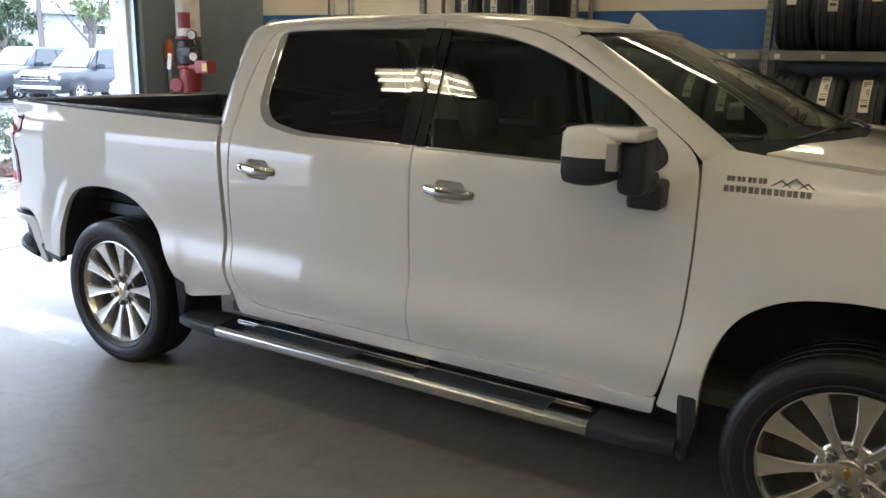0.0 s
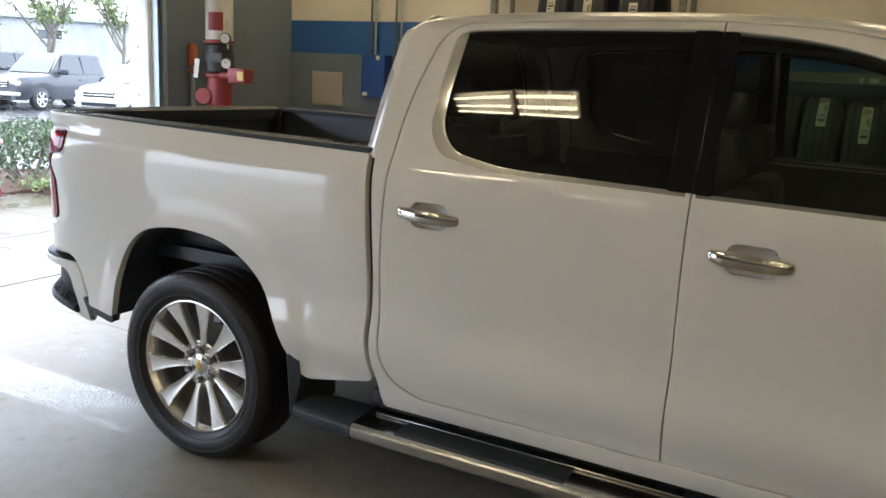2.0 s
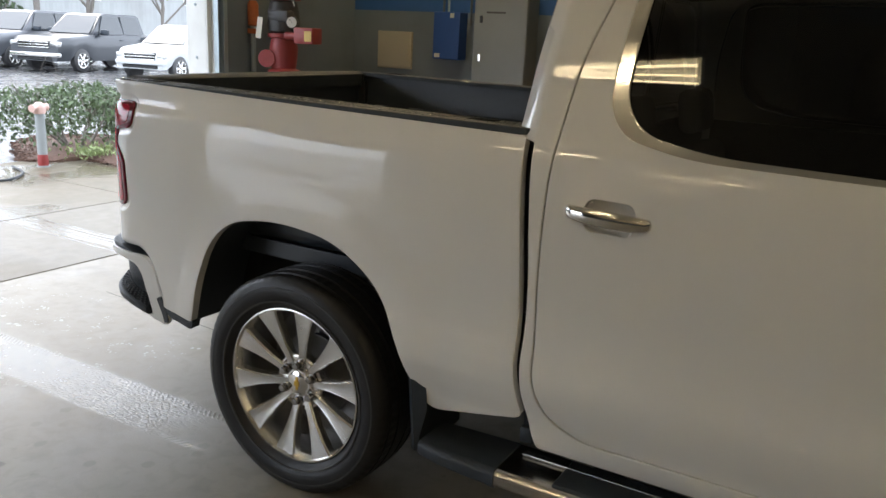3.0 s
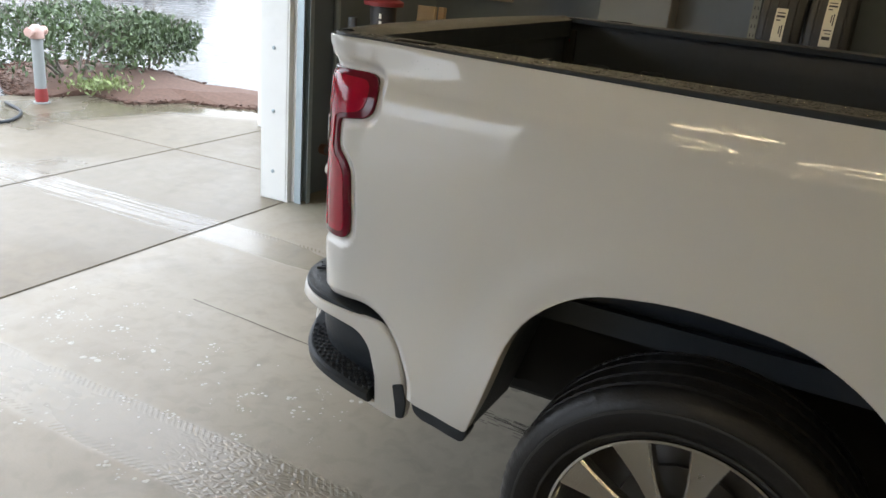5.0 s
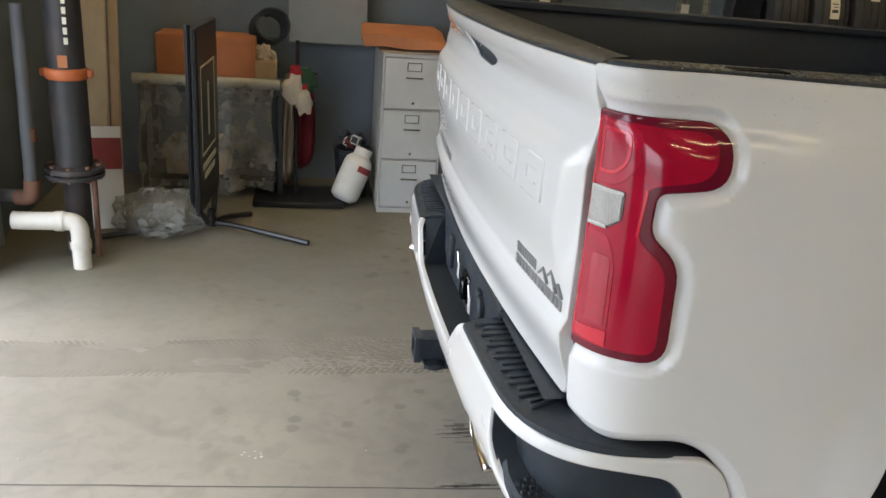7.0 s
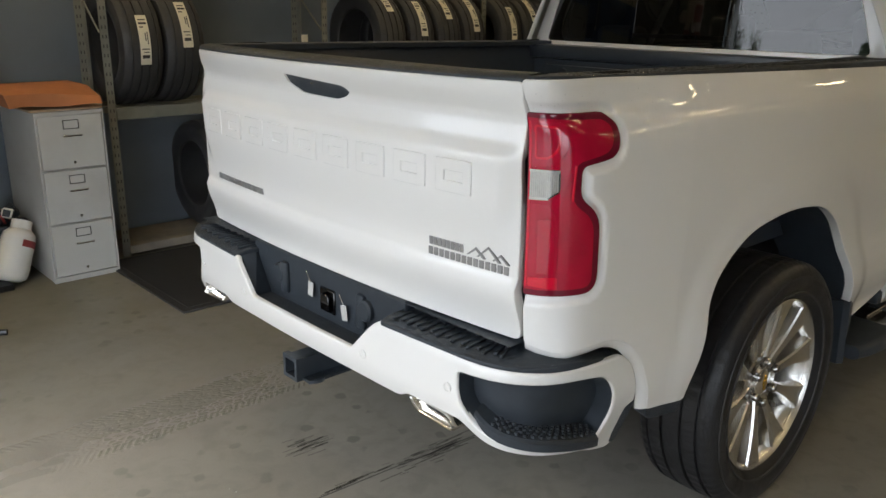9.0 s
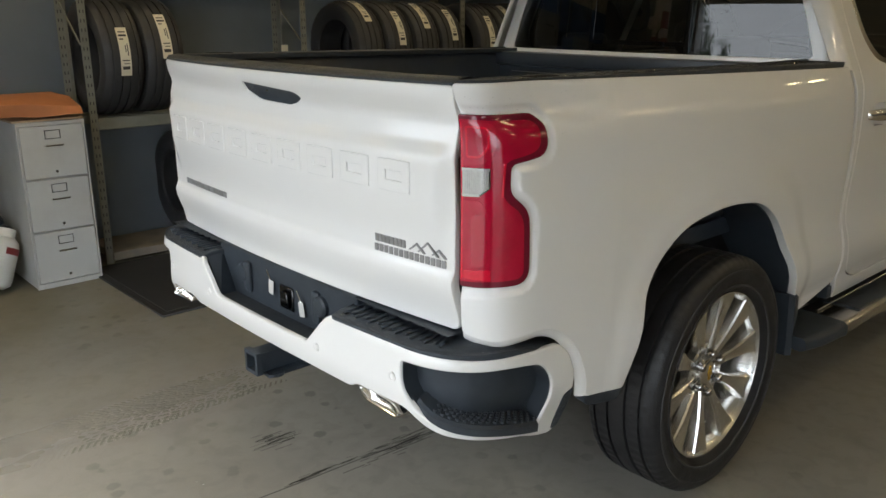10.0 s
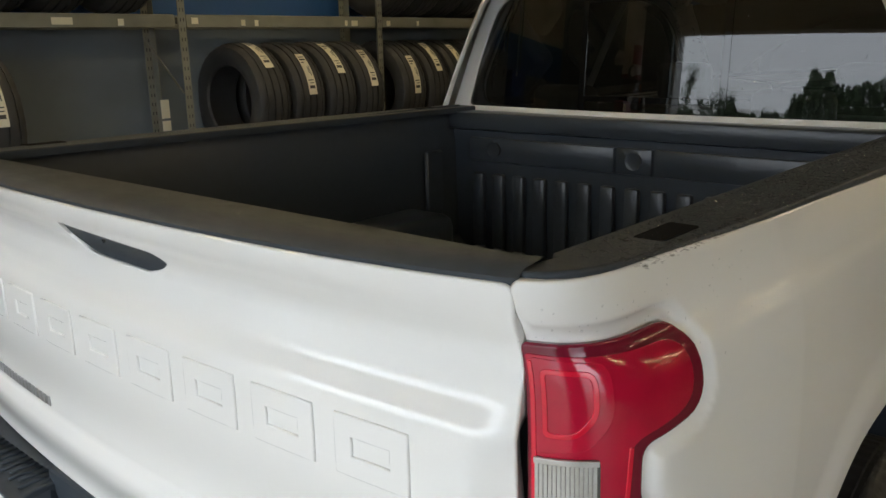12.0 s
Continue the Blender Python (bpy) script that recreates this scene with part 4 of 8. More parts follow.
for sg in (-1, 1):
    bm = bmesh.new()
    box(bm, -1.010, -0.96, *sorted((sg * 0.785, sg * 0.812)), 0.82, 1.385, m=Matrix.Translation((0, LEFT_SET if sg > 0 else 0, 0)))
    part("gate_seal", bm, UNDERBODY, truck, smooth=False)

# ---- cab ----
PILLAR_EDGE = [(0.800, 1.39, 0.01), (0.872, 1.38, 0.004), (0.900, 0.98, 0.1), (0.893, 0.70, 0.1), (0.938, 0.51, 0.04), (0.955, 0.452, 0.01), (3.07, 0.448, 0.01), (3.082, 0.512, 0.004), (1.10, 0.512, 0.03), (0.993, 0.552, 0.06), (0.931, 0.66, 0.1), (0.916, 0.90, 0.2), (0.923, 1.22, 0.2), (0.945, 1.60, 0.1), (1.005, 1.83, 0.06), (1.09, 1.893, 0.05), (1.9, 1.905, 0.1), (2.29, 1.902, 0.1), (2.46, 1.880, 0.06), (2.56, 1.838, 0.01),
               (2.60, 1.90, 0.01), (2.56, 1.955, 0.02), (1.9, 1.972, 0.1), (1.2, 1.972, 0.1), (0.86, 1.955, 0.03), (0.790, 1.90, 0.02)]
both(lambda m: skin("cab_side", rounded(PILLAR_EDGE), cab_side, PAINT, truck, "white cab side with sill and roof rail", mirror=m, step=0.035, depth=0.02))
REAR_DOOR = [(1.986, 1.895, 0.004), (1.09, 1.885, 0.05), (1.013, 1.825, 0.06), (0.953, 1.60, 0.1), (0.931, 1.22, 0.2), (0.924, 0.90, 0.2), (0.939, 0.664, 0.1), (0.999, 0.560, 0.06), (1.103, 0.521, 0.03), (1.986, 0.520, 0.01)]
REAR_WIN = [(1.972, 1.862, 0.004), (1.125, 1.858, 0.04), (1.070, 1.838, 0.03), (1.056, 1.66, 0.15), (1.058, 1.49, 0.12), (1.12, 1.410, 0.10), (1.31, 1.370, 0.20), (1.972, 1.360, 0.004)]
FRONT_DOOR = [(1.990, 1.895, 0.004), (1.990, 0.520, 0.01), (3.083, 0.519, 0.03), (3.130, 0.655, 0.1), (3.162, 0.886, 0.1), (3.178, 1.14, 0.1), (3.174, 1.33, 0.05), (3.160, 1.395, 0.03), (3.125, 1.443, 0.03), (3.05, 1.495, 0.05), (2.92, 1.585, 0.06), (2.80, 1.678, 0.06), (2.70, 1.755, 0.06), (2.58, 1.822, 0.06), (2.45, 1.870, 0.06), (2.28, 1.894, 0.08)]
FRONT_WIN = [(1.998, 1.862, 0.004), (1.998, 1.360, 0.004), (3.02, 1.345, 0.03), (3.06, 1.392, 0.02), (3.045, 1.435, 0.03), (2.98, 1.495, 0.05), (2.80, 1.640, 0.1), (2.62, 1.750, 0.1), (2.45, 1.812, 0.1), (2.25, 1.848, 0.1)]


def set_in(surf, d):
    def at(s, q):
        p = Vector(surf(s, q))
        return p.x, p.y + d, p.z
    return at


def doors(m):
    made = []
    for name, edge, win, glassmat in (("rear_door", REAR_DOOR, REAR_WIN, GLASS_DARK), ("front_door", FRONT_DOOR, FRONT_WIN, GLASS_FRONT)):
        hx = 0.985 if name == "rear_door" else 2.050
        cup = rounded([(hx + 0.068, 1.249, 0.040), (hx + 0.198, 1.247, 0.040), (hx + 0.213, 1.20, 0.03), (hx + 0.198, 1.151, 0.040), (hx + 0.068, 1.153, 0.040), (hx + 0.050, 1.20, 0.03)])
        door = skin(name, inset(rounded(edge), 0.0035), cab_side, PAINT, truck, "white crew-cab %s with chrome handle" % name.replace("_", " "), holes=[rounded(win), cup], mirror=m, step=0.035, depth=0.022)
        pane = skin("window_pane", rounded(win), set_in(cab_side, 0.012), glassmat, door, "dark tinted window" if glassmat is GLASS_DARK else "tinted window", mirror=m, step=0.05, depth=0.003, edge=0.002)
        pane.visible_shadow = False
        made.append(door)
    rear, front = made
    # bright window surround: a wide rear piece that thins along the belt
    chrome = [(1.981, 1.373, 0.002), (1.36, 1.386, 0.20), (1.17, 1.424, 0.10), (1.103, 1.50, 0.10), (1.096, 1.62, 0.1), (1.108, 1.85, 0.02), (1.075, 1.838, 0.02), (1.059, 1.66, 0.15), (1.061, 1.49, 0.12), (1.123, 1.412, 0.10), (1.31, 1.372, 0.20), (1.981, 1.359, 0.002)]
    skin("window_trim", rounded(chrome), set_in(cab_side, 0.003), CHROME, rear, "chrome window surround", mirror=m, step=0.03, depth=0.012, edge=0.006, ring=0.02)
    skin("belt_trim", rounded([(1.994, 1.372, 0.002), (3.03, 1.356, 0.004), (3.025, 1.342, 0.004), (1.994, 1.358, 0.002)]), set_in(cab_side, 0.003), CHROME, front, "chrome belt strip", mirror=m, step=0.03, depth=0.012, edge=0.005)
    skin("door_pillar_trim", rounded([(1.905, 1.853, 0.004), (1.9845, 1.853, 0.002), (1.9845, 1.376, 0.002), (1.915, 1.378, 0.004)]), set_in(cab_side, -0.002), BLACK_GLOSS, rear, "gloss black pillar trim", mirror=m, step=0.05, depth=0.01, edge=0.002)
    skin("door_pillar_trim", rounded([(1.9905, 1.853, 0.002), (2.035, 1.852, 0.004), (2.04, 1.374, 0.004), (1.9905, 1.375, 0.002)]), set_in(cab_side, -0.002), BLACK_GLOSS, front, "gloss black pillar trim", mirror=m, step=0.05, depth=0.01, edge=0.002)
    skin("mirror_sail", rounded([(2.93, 1.530, 0.01), (3.042, 1.43, 0.02), (3.050, 1.36, 0.02), (2.93, 1.358, 0.01)]), set_in(cab_side, 0.006), BLACK_PLASTIC, front, "black mirror mount", mirror=m, step=0.05, depth=0.01, edge=0.002)
    sg = 1 if m else -1
    for door, x0 in ((rear, 0.985), (front, 2.050)):
        bm = bmesh.new()
        y = sg * 0.966
        pts = [(x0 + f * 0.255, sg * (0.962 + 0.040 * math.sin(math.pi * min(1, max(0, f))) ** 0.4), 1.205 - 0.010 * f) for f in (k / 14 for k in range(15))]
        rows = []
        for k, p in enumerate(pts):
            f = k / 14
            hh = 0.0245 * (1 - 0.35 * abs(2 * f - 1) ** 3)
            rows.append([(p[0], p[1] + sg * 0.012 * math.cos(a), p[2] + hh * math.sin(a)) for a in (2 * math.pi * j / 12 for j in range(12))])
        loft(bm, rows, closed=True)
        bm.faces.ensure_lookup_table()
        bmesh.ops.contextual_create(bm, geom=[e for e in bm.edges if e.is_boundary])
        bmesh.ops.recalc_face_normals(bm, faces=bm.faces)
        part("door_handle", bm, CHROME, door, "chrome pull handle", angle=60)
        dish = rounded([(x0 + 0.064, 1.253, 0.040), (x0 + 0.202, 1.251, 0.040), (x0 + 0.217, 1.20, 0.03), (x0 + 0.202, 1.147, 0.040), (x0 + 0.064, 1.149, 0.040), (x0 + 0.046, 1.20, 0.03)])

        def bowl(s, q, cx=x0 + 0.13):
            p = cab_side(s, q)
            return p[0], p[1] + 0.003 + 0.046 * max(0.0, 1 - ((s - cx) / 0.088) ** 2 - ((q - 1.20) / 0.055) ** 2) ** 0.6, p[2]
        skin("handle_cup", dish, bowl, PAINT, door, mirror=m, step=0.012, depth=0.003, edge=0.001, ring=0.012)
    # door mirror on its arm
    mirror_root = bmesh.new()
    m4 = Matrix.Diagonal((1, 1 if m else -1, 1, 1))
    box(mirror_root, 2.955, 3.075, 0.945, 1.075, 1.235, 1.335, r=0.018, seg=3, m=m4)
    box(mirror_root, 2.985, 3.06, 1.03, 1.15, 1.30, 1.37, r=0.018, seg=3, m=m4)
    box(mirror_root, 2.965, 3.06, 1.075, 1.225, 1.30, 1.485, r=0.03, seg=3, m=m4)
    bmesh.ops.recalc_face_normals(mirror_root, faces=mirror_root.faces)
    mr = part("wing_mirror", mirror_root, BLACK_PLASTIC, truck, "wing mirror with white cap on a black arm")
    bm = bmesh.new()
    rows = []
    for k in range(9):                       # housing, rounded towards the front
        f = k / 8
        x = lerp(2.800, 2.985, f)
        q = 1 - 0.40 * f ** 3 - 0.10 * (1 - f) ** 4
        cy, cz, hy, hz = 1.175, 1.424, 0.125 * q, 0.104 * q
        rows.append([(x, (1 if m else -1) * (cy + hy * math.copysign(abs(math.cos(a)) ** 0.45, math.cos(a))), cz + hz * math.copysign(abs(math.sin(a)) ** 0.45, math.sin(a))) for a in (2 * math.pi * j / 28 for j in range(28))])
    rings = [[bm.verts.new(p) for p in row] for row in rows]
    ring_faces(bm, rings, True, True, True)
    bmesh.ops.recalc_face_normals(bm, faces=bm.faces)
    for f in bm.faces:
        f.material_index = 0 if f.calc_center_median().z > 1.432 and f.calc_center_median().x > 2.803 else 1
    part("mirror_housing", bm, [PAINT, BLACK_PLASTIC], mr, angle=50)
    bm = bmesh.new()
    box(bm, 2.88, 3.055, 1.07, 1.262, 1.478, 1.522, r=0.018, seg=3, m=m4)
    bmesh.ops.recalc_face_normals(bm, faces=bm.faces)
    part("mirror_cap", bm, PAINT, mr, "white mirror cap")
    bm = bmesh.new()
    box(bm, 2.792, 2.802, 1.075, 1.275, 1.360, 1.505, r=0.003, m=m4)
    bmesh.ops.recalc_face_normals(bm, faces=bm.faces)
    part("mirror_glass", bm, CHROME, mr)
    bm = bmesh.new()
    box(bm, 2.950, 2.990, 1.255, 1.285, 1.385, 1.475, r=0.004, m=m4)
    bmesh.ops.recalc_face_normals(bm, faces=bm.faces)
    part("repeater_lamp", bm, CLEAR_LENS, mr, "clear side repeater lamp")


both(doors)


def roof_at(s, y):
    a = min(0.66, abs(y))
    lo, hi = 1.9, 2.6
    for _ in range(18):
        mid = (lo + hi) / 2
        if CAB_Y(mid) > a:
            lo = mid
        else:
            hi = mid
    return s, y, CAB_Z(lo) + ROOF_DROP(min(2.8, max(0.8, s)))


ROOF_EDGE = [(0.80, -0.60, 0.08), (0.80, 0.60, 0.08), (1.3, 0.622, 0.1), (2.4, 0.622, 0.1), (2.615, 0.612, 0.04), (2.735, 0.30, 0.3), (2.735, -0.30, 0.3), (2.615, -0.612, 0.04), (2.4, -0.622, 0.1), (1.3, -0.622, 0.1)]
skin("roof", rounded(ROOF_EDGE), roof_at, PAINT, truck, "white cab roof", step=0.05, depth=0.02)
bm = bmesh.new()
rows = []
for k in range(11):
    f = k / 10
    h = 0.062 * math.sin(math.pi * min(1, f * 1.0) * 0.5) ** 1.5 * (1 if f < 0.85 else 1 - (f - 0.85) / 0.15 * 0.8)
    x = lerp(2.70, 2.56, f)
    z0 = roof_at(x, 0)[2] - 0.004
    w = 0.030 * (1 - 0.5 * f)
    rows.append([(x, -w, z0), (x, -w * 0.5, z0 + h * 0.75), (x, 0, z0 + h + 0.004), (x, w * 0.5, z0 + h * 0.75), (x, w, z0)])
loft(bm, rows)
bmesh.ops.recalc_face_normals(bm, faces=bm.faces)
part("roof_aerial", bm, PAINT, truck, "white shark-fin roof aerial", angle=60)


def back_face(y, z):
    return 0.800 + 0.075 * (z - 1.39) + 0.05 * (y / 0.8) ** 2, y, z


def back_half(z):
    return CAB_Y(max(1.42, z)) - 0.045


BACK_EDGE = [(-0.885, 1.385, 0.01), (0.885, 1.385, 0.01), (back_half(1.60), 1.60, 0.1), (back_half(1.80), 1.80, 0.06), (0.60, 1.905, 0.06), (-0.60, 1.905, 0.06), (-back_half(1.80), 1.80, 0.06), (-back_half(1.60), 1.60, 0.1)]
BACK_WIN = [(-0.80, 1.412, 0.03), (0.80, 1.412, 0.03), (0.735, 1.62, 0.1), (0.655, 1.79, 0.05), (0.56, 1.835, 0.03), (-0.56, 1.835, 0.03), (-0.655, 1.79, 0.05), (-0.735, 1.62, 0.1)]
back = skin("cab_back", rounded(BACK_EDGE), back_face, PAINT, truck, "white cab back panel round the rear window", holes=[rounded(BACK_WIN)], step=0.05, depth=0.02)
pane = skin("rear_window", rounded(BACK_WIN), lambda y, z: (back_face(y, z)[0] + 0.008, y, z), GLASS_BACK, truck, "dark tinted rear window beaded with rain", step=0.06, depth=0.004, edge=0.002)
pane.visible_shadow = False
for y in (-0.255, 0.255):
    skin("window_frame", [Vector((y - 0.011, 1.416)), Vector((y + 0.011, 1.416)), Vector((y + 0.011, 1.83)), Vector((y - 0.011, 1.83))], lambda a, z: (back_face(a, z)[0] + 0.0055, a, z), BLACK_GLOSS, pane, step=0.06, depth=0.004, edge=0.001)
for z in (1.458, 1.79):
    skin("window_frame", [Vector((-0.244, z - 0.009)), Vector((0.244, z - 0.009)), Vector((0.244, z + 0.009)), Vector((-0.244, z + 0.009))], lambda a, q: (back_face(a, q)[0] + 0.0055, a, q), BLACK_GLOSS, pane, step=0.06, depth=0.004, edge=0.001)
bm = bmesh.new()
box(bm, 0.79, 0.835, -0.16, 0.16, 1.872, 1.898, r=0.006)
part("high_brake_lamp", bm, RED_DEEP, truck, "dark red high brake lamp")


def shield(y, f):
    """The windscreen: f runs from the scuttle (0) to the roof (1)."""
    w = lerp(0.79, 0.66, f)
    b = abs(y)
    yy = y * w
    return lerp(3.60 - 0.35 * b ** 2.2, 2.745 - 0.12 * b ** 2.2, f), yy, lerp(1.430 + 0.032 * (1 - b * b), 1.826 + 0.034 * (1 - b * b), f) + 0.016 * math.sin(math.pi * f)


pane = skin("windscreen", rounded([(-1, 0, 0.03), (1, 0, 0.03), (1, 1, 0.03), (-1, 1, 0.03)]), shield, GLASS_SHIELD, truck, "clear windscreen", step=0.08, depth=0.004, edge=0.002, ring=0.06)
pane.visible_shadow = False


def a_pillar(m):
    bm = bmesh.new()
    rows = []
    foot = [Vector(fender_side(lerp(3.168, 3.30, j / 6), lerp(1.400, 1.425, j / 6))) for j in range(7)]
    rows.append([p + Vector((0, 0.004, -0.004)) for p in foot])
    for k in range(17):
        f = k / 16
        s = lerp(3.155, 2.555, f)
        q = Curve((2.45, 1.8735), (2.58, 1.825), (2.70, 1.7575), (2.80, 1.6805), (2.92, 1.5875), (3.05, 1.4975), (3.125, 1.446), (3.16, 1.412))(s)
        p0 = Vector(cab_side(s, q))
        p1 = Vector(shield(-1.0, f)) + Vector((0.004, -0.002, 0.005))
        mid = p0.lerp(p1, 0.5) + Vector((0.020, -0.018, 0.022))
        rows.append([((1 - a) ** 2 * p0 + 2 * a * (1 - a) * mid + a * a * p1) for a in (j / 6 for j in range(7))])
    loft(bm, [[(p.x, -p.y if m else p.y, p.z) for p in r] for r in rows])
    bmesh.ops.recalc_face_normals(bm, faces=bm.faces)
    if sum(f.normal.z for f in bm.faces) < 0:
        bmesh.ops.reverse_faces(bm, faces=bm.faces)
    part("windscreen_pillar", bm, PAINT, truck)


bm = bmesh.new()
loft(bm, [[(shield(y, f)[0] + 0.004, shield(y, f)[1], shield(y, f)[2] + 0.004) for y in (k / 10 - 1 for k in range(21))] for f in (-0.06, 0.0, 0.05)])
for y0, y1 in ((-0.75, 0.05), (0.1, 0.8)):
    tube(bm, [Vector(shield(lerp(y0, y1, k / 6), 0.02 + 0.10 * k / 6)) + Vector((0.012, 0, 0.016)) for k in range(7)], 0.008, 6)
bmesh.ops.recalc_face_normals(bm, faces=bm.faces)
part("scuttle", bm, BLACK_PLASTIC, truck, "black scuttle panel with wipers")

# ---- nose ----
ARCH_F = [(3.238, 0.47, 0.02), (3.250, 0.62, 0.08), (3.285, 0.78, 0.08), (3.36, 0.895, 0.08), (3.50, 0.975, 0.1), (3.70, 1.000, 0.14), (3.93, 0.985, 0.12), (4.09, 0.92, 0.1), (4.20, 0.79, 0.08), (4.25, 0.62, 0.08), (4.262, 0.50, 0.02)]
FENDER = [(3.090, 0.488, 0.02), (3.137, 0.655, 0.1), (3.169, 0.886, 0.1), (3.185, 1.14, 0.1), (3.181, 1.33, 0.05), (3.168, 1.398, 0.02), (3.155, 1.425, 0.01), (3.24, 1.448, 0.03), (3.45, 1.425, 0.1), (3.9, 1.385, 0.1), (4.55, 1.315, 0.06), (4.60, 1.10, 0.06), (4.58, 0.50, 0.03)] + ARCH_F[::-1]


def fender_side(s, q):
    x, y, z = cab_side(s, min(q, 1.6))
    roll = max(0.0, q - 1.30)
    return x, y + 0.9 * roll ** 1.6, z


both(a_pillar)
both(lambda m: skin("front_wing", inset(rounded(FENDER), 0.003), fender_side, PAINT, truck, "white front wing", mirror=m, step=0.02, depth=0.03))


def hood(s, y):
    edge = Curve((3.1, 1.452), (3.45, 1.428), (3.9, 1.388), (4.55, 1.318), (4.8, 1.27))(s)
    return s, y, edge + 0.055 * (1 - (abs(y) / 0.88) ** 3) + 0.012 * sstep(0.30, 0.38, abs(y)) * sstep(0.80, 0.7, abs(y))


skin("bonnet", rounded([(3.36, -0.858, 0.02), (4.56, -0.80, 0.06), (4.66, -0.5, 0.1), (4.68, 0.5, 0.1), (4.56, 0.80, 0.06), (3.36, 0.858, 0.02), (3.60, 0.45, 0.2), (3.62, -0.45, 0.2)]), hood, PAINT, truck, "white bonnet", step=0.05, depth=0.02)
bm = bmesh.new()
box(bm, 4.50, 4.66, -0.83, 0.83, 0.78, 1.29, r=0.05, seg=3)
box(bm, 4.46, 4.74, -0.90, 0.90, 0.46, 0.78, r=0.06, seg=3)
part("front_fascia", bm, BLACK_PLASTIC, truck, "dark front grille and bumper")
for sg in (-1, 1):                      # wing badge as plain bars with a peak
    for k in range(4):
        x = 3.262 + k * 0.034
        p = fender_side(x + 0.012, 1.355)
        for o in (0.0, 0.0145):
            bm = bmesh.new()
            box(bm, x + o, x + o + 0.0110, *sorted((sg * (-p[1] - 0.002), sg * (-p[1] + 0.005))), 1.344, 1.365, r=0.001)
            part("badge_bar", bm, BADGE, truck)
    for k in range(7):
        x = 3.258 + k * 0.040
        p = fender_side(x + 0.015, 1.325)
        for o in (0.0, 0.0185):
            bm = bmesh.new()
            box(bm, x + o, x + o + 0.0140, *sorted((sg * (-p[1] - 0.002), sg * (-p[1] + 0.005))), 1.313, 1.335, r=0.001)
            part("badge_bar", bm, BADGE, truck)
    for x, w, h in ((3.435, 0.034, 0.024), (3.478, 0.042, 0.032), (3.515, 0.026, 0.020)):
        p = fender_side(x, 1.35)
        bm = bmesh.new()
        yy = sg * (-p[1] + 0.005)
        rim = [(x - w, yy, 1.342), (x, yy, 1.342 + h), (x + w, yy, 1.342), (x + w - 0.007, yy, 1.342), (x, yy, 1.342 + h - 0.0065), (x - w + 0.007, yy, 1.342)]
        a = [bm.verts.new(q) for q in rim]
        b = [bm.verts.new((q[0], q[1] - sg * 0.012, q[2])) for q in rim]
        ring_faces(bm, [b, a])
        bm.faces.new((a[0], a[1], a[4], a[5])), bm.faces.new((a[1], a[2], a[3], a[4]))
        bmesh.ops.recalc_face_normals(bm, faces=bm.faces)
        part("badge_peak", bm, BADGE, truck, smooth=False)


# ---- rear bumper ----
BUMP = [(-1.185, 0.0)]
for k in range(330):
    w = k * 0.004
    turn = radians(4.0 * min(1, w / 0.68) + 84 * sstep(0.66, 1.10, w))
    BUMP.append((BUMP[-1][0] + 0.004 * math.sin(turn), BUMP[-1][1] - 0.004 * math.cos(turn)))


def bump_plan(w):
    f = abs(w) / 0.004
    k = min(len(BUMP) - 2, int(f))
    a, b = BUMP[k], BUMP[k + 1]
    x, y = lerp(a[0], b[0], f - k), lerp(a[1], b[1], f - k)
    t = Vector((b[0] - a[0], b[1] - a[1])).normalized()
    n = Vector((t.y, -t.x))                      # outwards
    if w < 0:
        return x, -y * 0.985, Vector((n.x, -n.y))
    return x, y * 1.006, n


def bump_face(d=0.0):
    def at(w, z):
        x, y, n = bump_plan(w)
        tuck = 0.055 * sstep(0.64, 0.42, z) + 0.010 * sstep(0.735, 0.76, z)
        o = d - tuck
        return x + n.x * o, y + n.y * o, z
    return at


half = [(0.280, 0.640, 0.02), (0.392, 0.756, 0.02), (0.72, 0.750, 0.1), (0.97, 0.740, 0.1), (1.11, 0.732, 0.06), (1.180, 0.730, 0.015), (1.219, 0.702, 0.04), (1.247, 0.642, 0.05), (1.258, 0.56, 0.05), (1.255, 0.50, 0.05), (1.240, 0.455, 0.015), (1.215, 0.443, 0.02), (1.155, 0.454, 0.03),
        (1.10, 0.476, 0.05), (0.998, 0.499, 0.08), (0.90, 0.512, 0.08), (0.812, 0.522, 0.06), (0.760, 0.538, 0.04), (0.70, 0.583, 0.02), (0.505, 0.588, 0.02), (0.470, 0.566, 0.02), (0.28, 0.570, 0.04)]
BUMP_EDGE = half + [(-w, z, r) for w, z, r in half[::-1]]
pocket = [(0.691, 0.722, 0.02), (0.690, 0.64, 0.05), (0.738, 0.571, 0.04), (0.800, 0.540, 0.05), (0.998, 0.507, 0.1), (1.08, 0.487, 0.04), (1.130, 0.471, 0.02), (1.154, 0.464, 0.008), (1.176, 0.58, 0.05), (1.164, 0.655, 0.05), (1.122, 0.701, 0.05), (1.028, 0.718, 0.1), (0.866, 0.723, 0.1)]
bumper = skin("rear_bumper", rounded(BUMP_EDGE), bump_face(), PAINT, truck, "white rear bumper with black corner steps", holes=[rounded(pocket), rounded([(-w, z, r) for w, z, r in pocket])], step=0.025, depth=0.016, edge=0.007, heart=(0, 0, 0.62))
STEP_Z = Curve((0.70, 0.600), (0.755, 0.566), (0.812, 0.542), (0.998, 0.512), (1.10, 0.488), (1.150, 0.474))
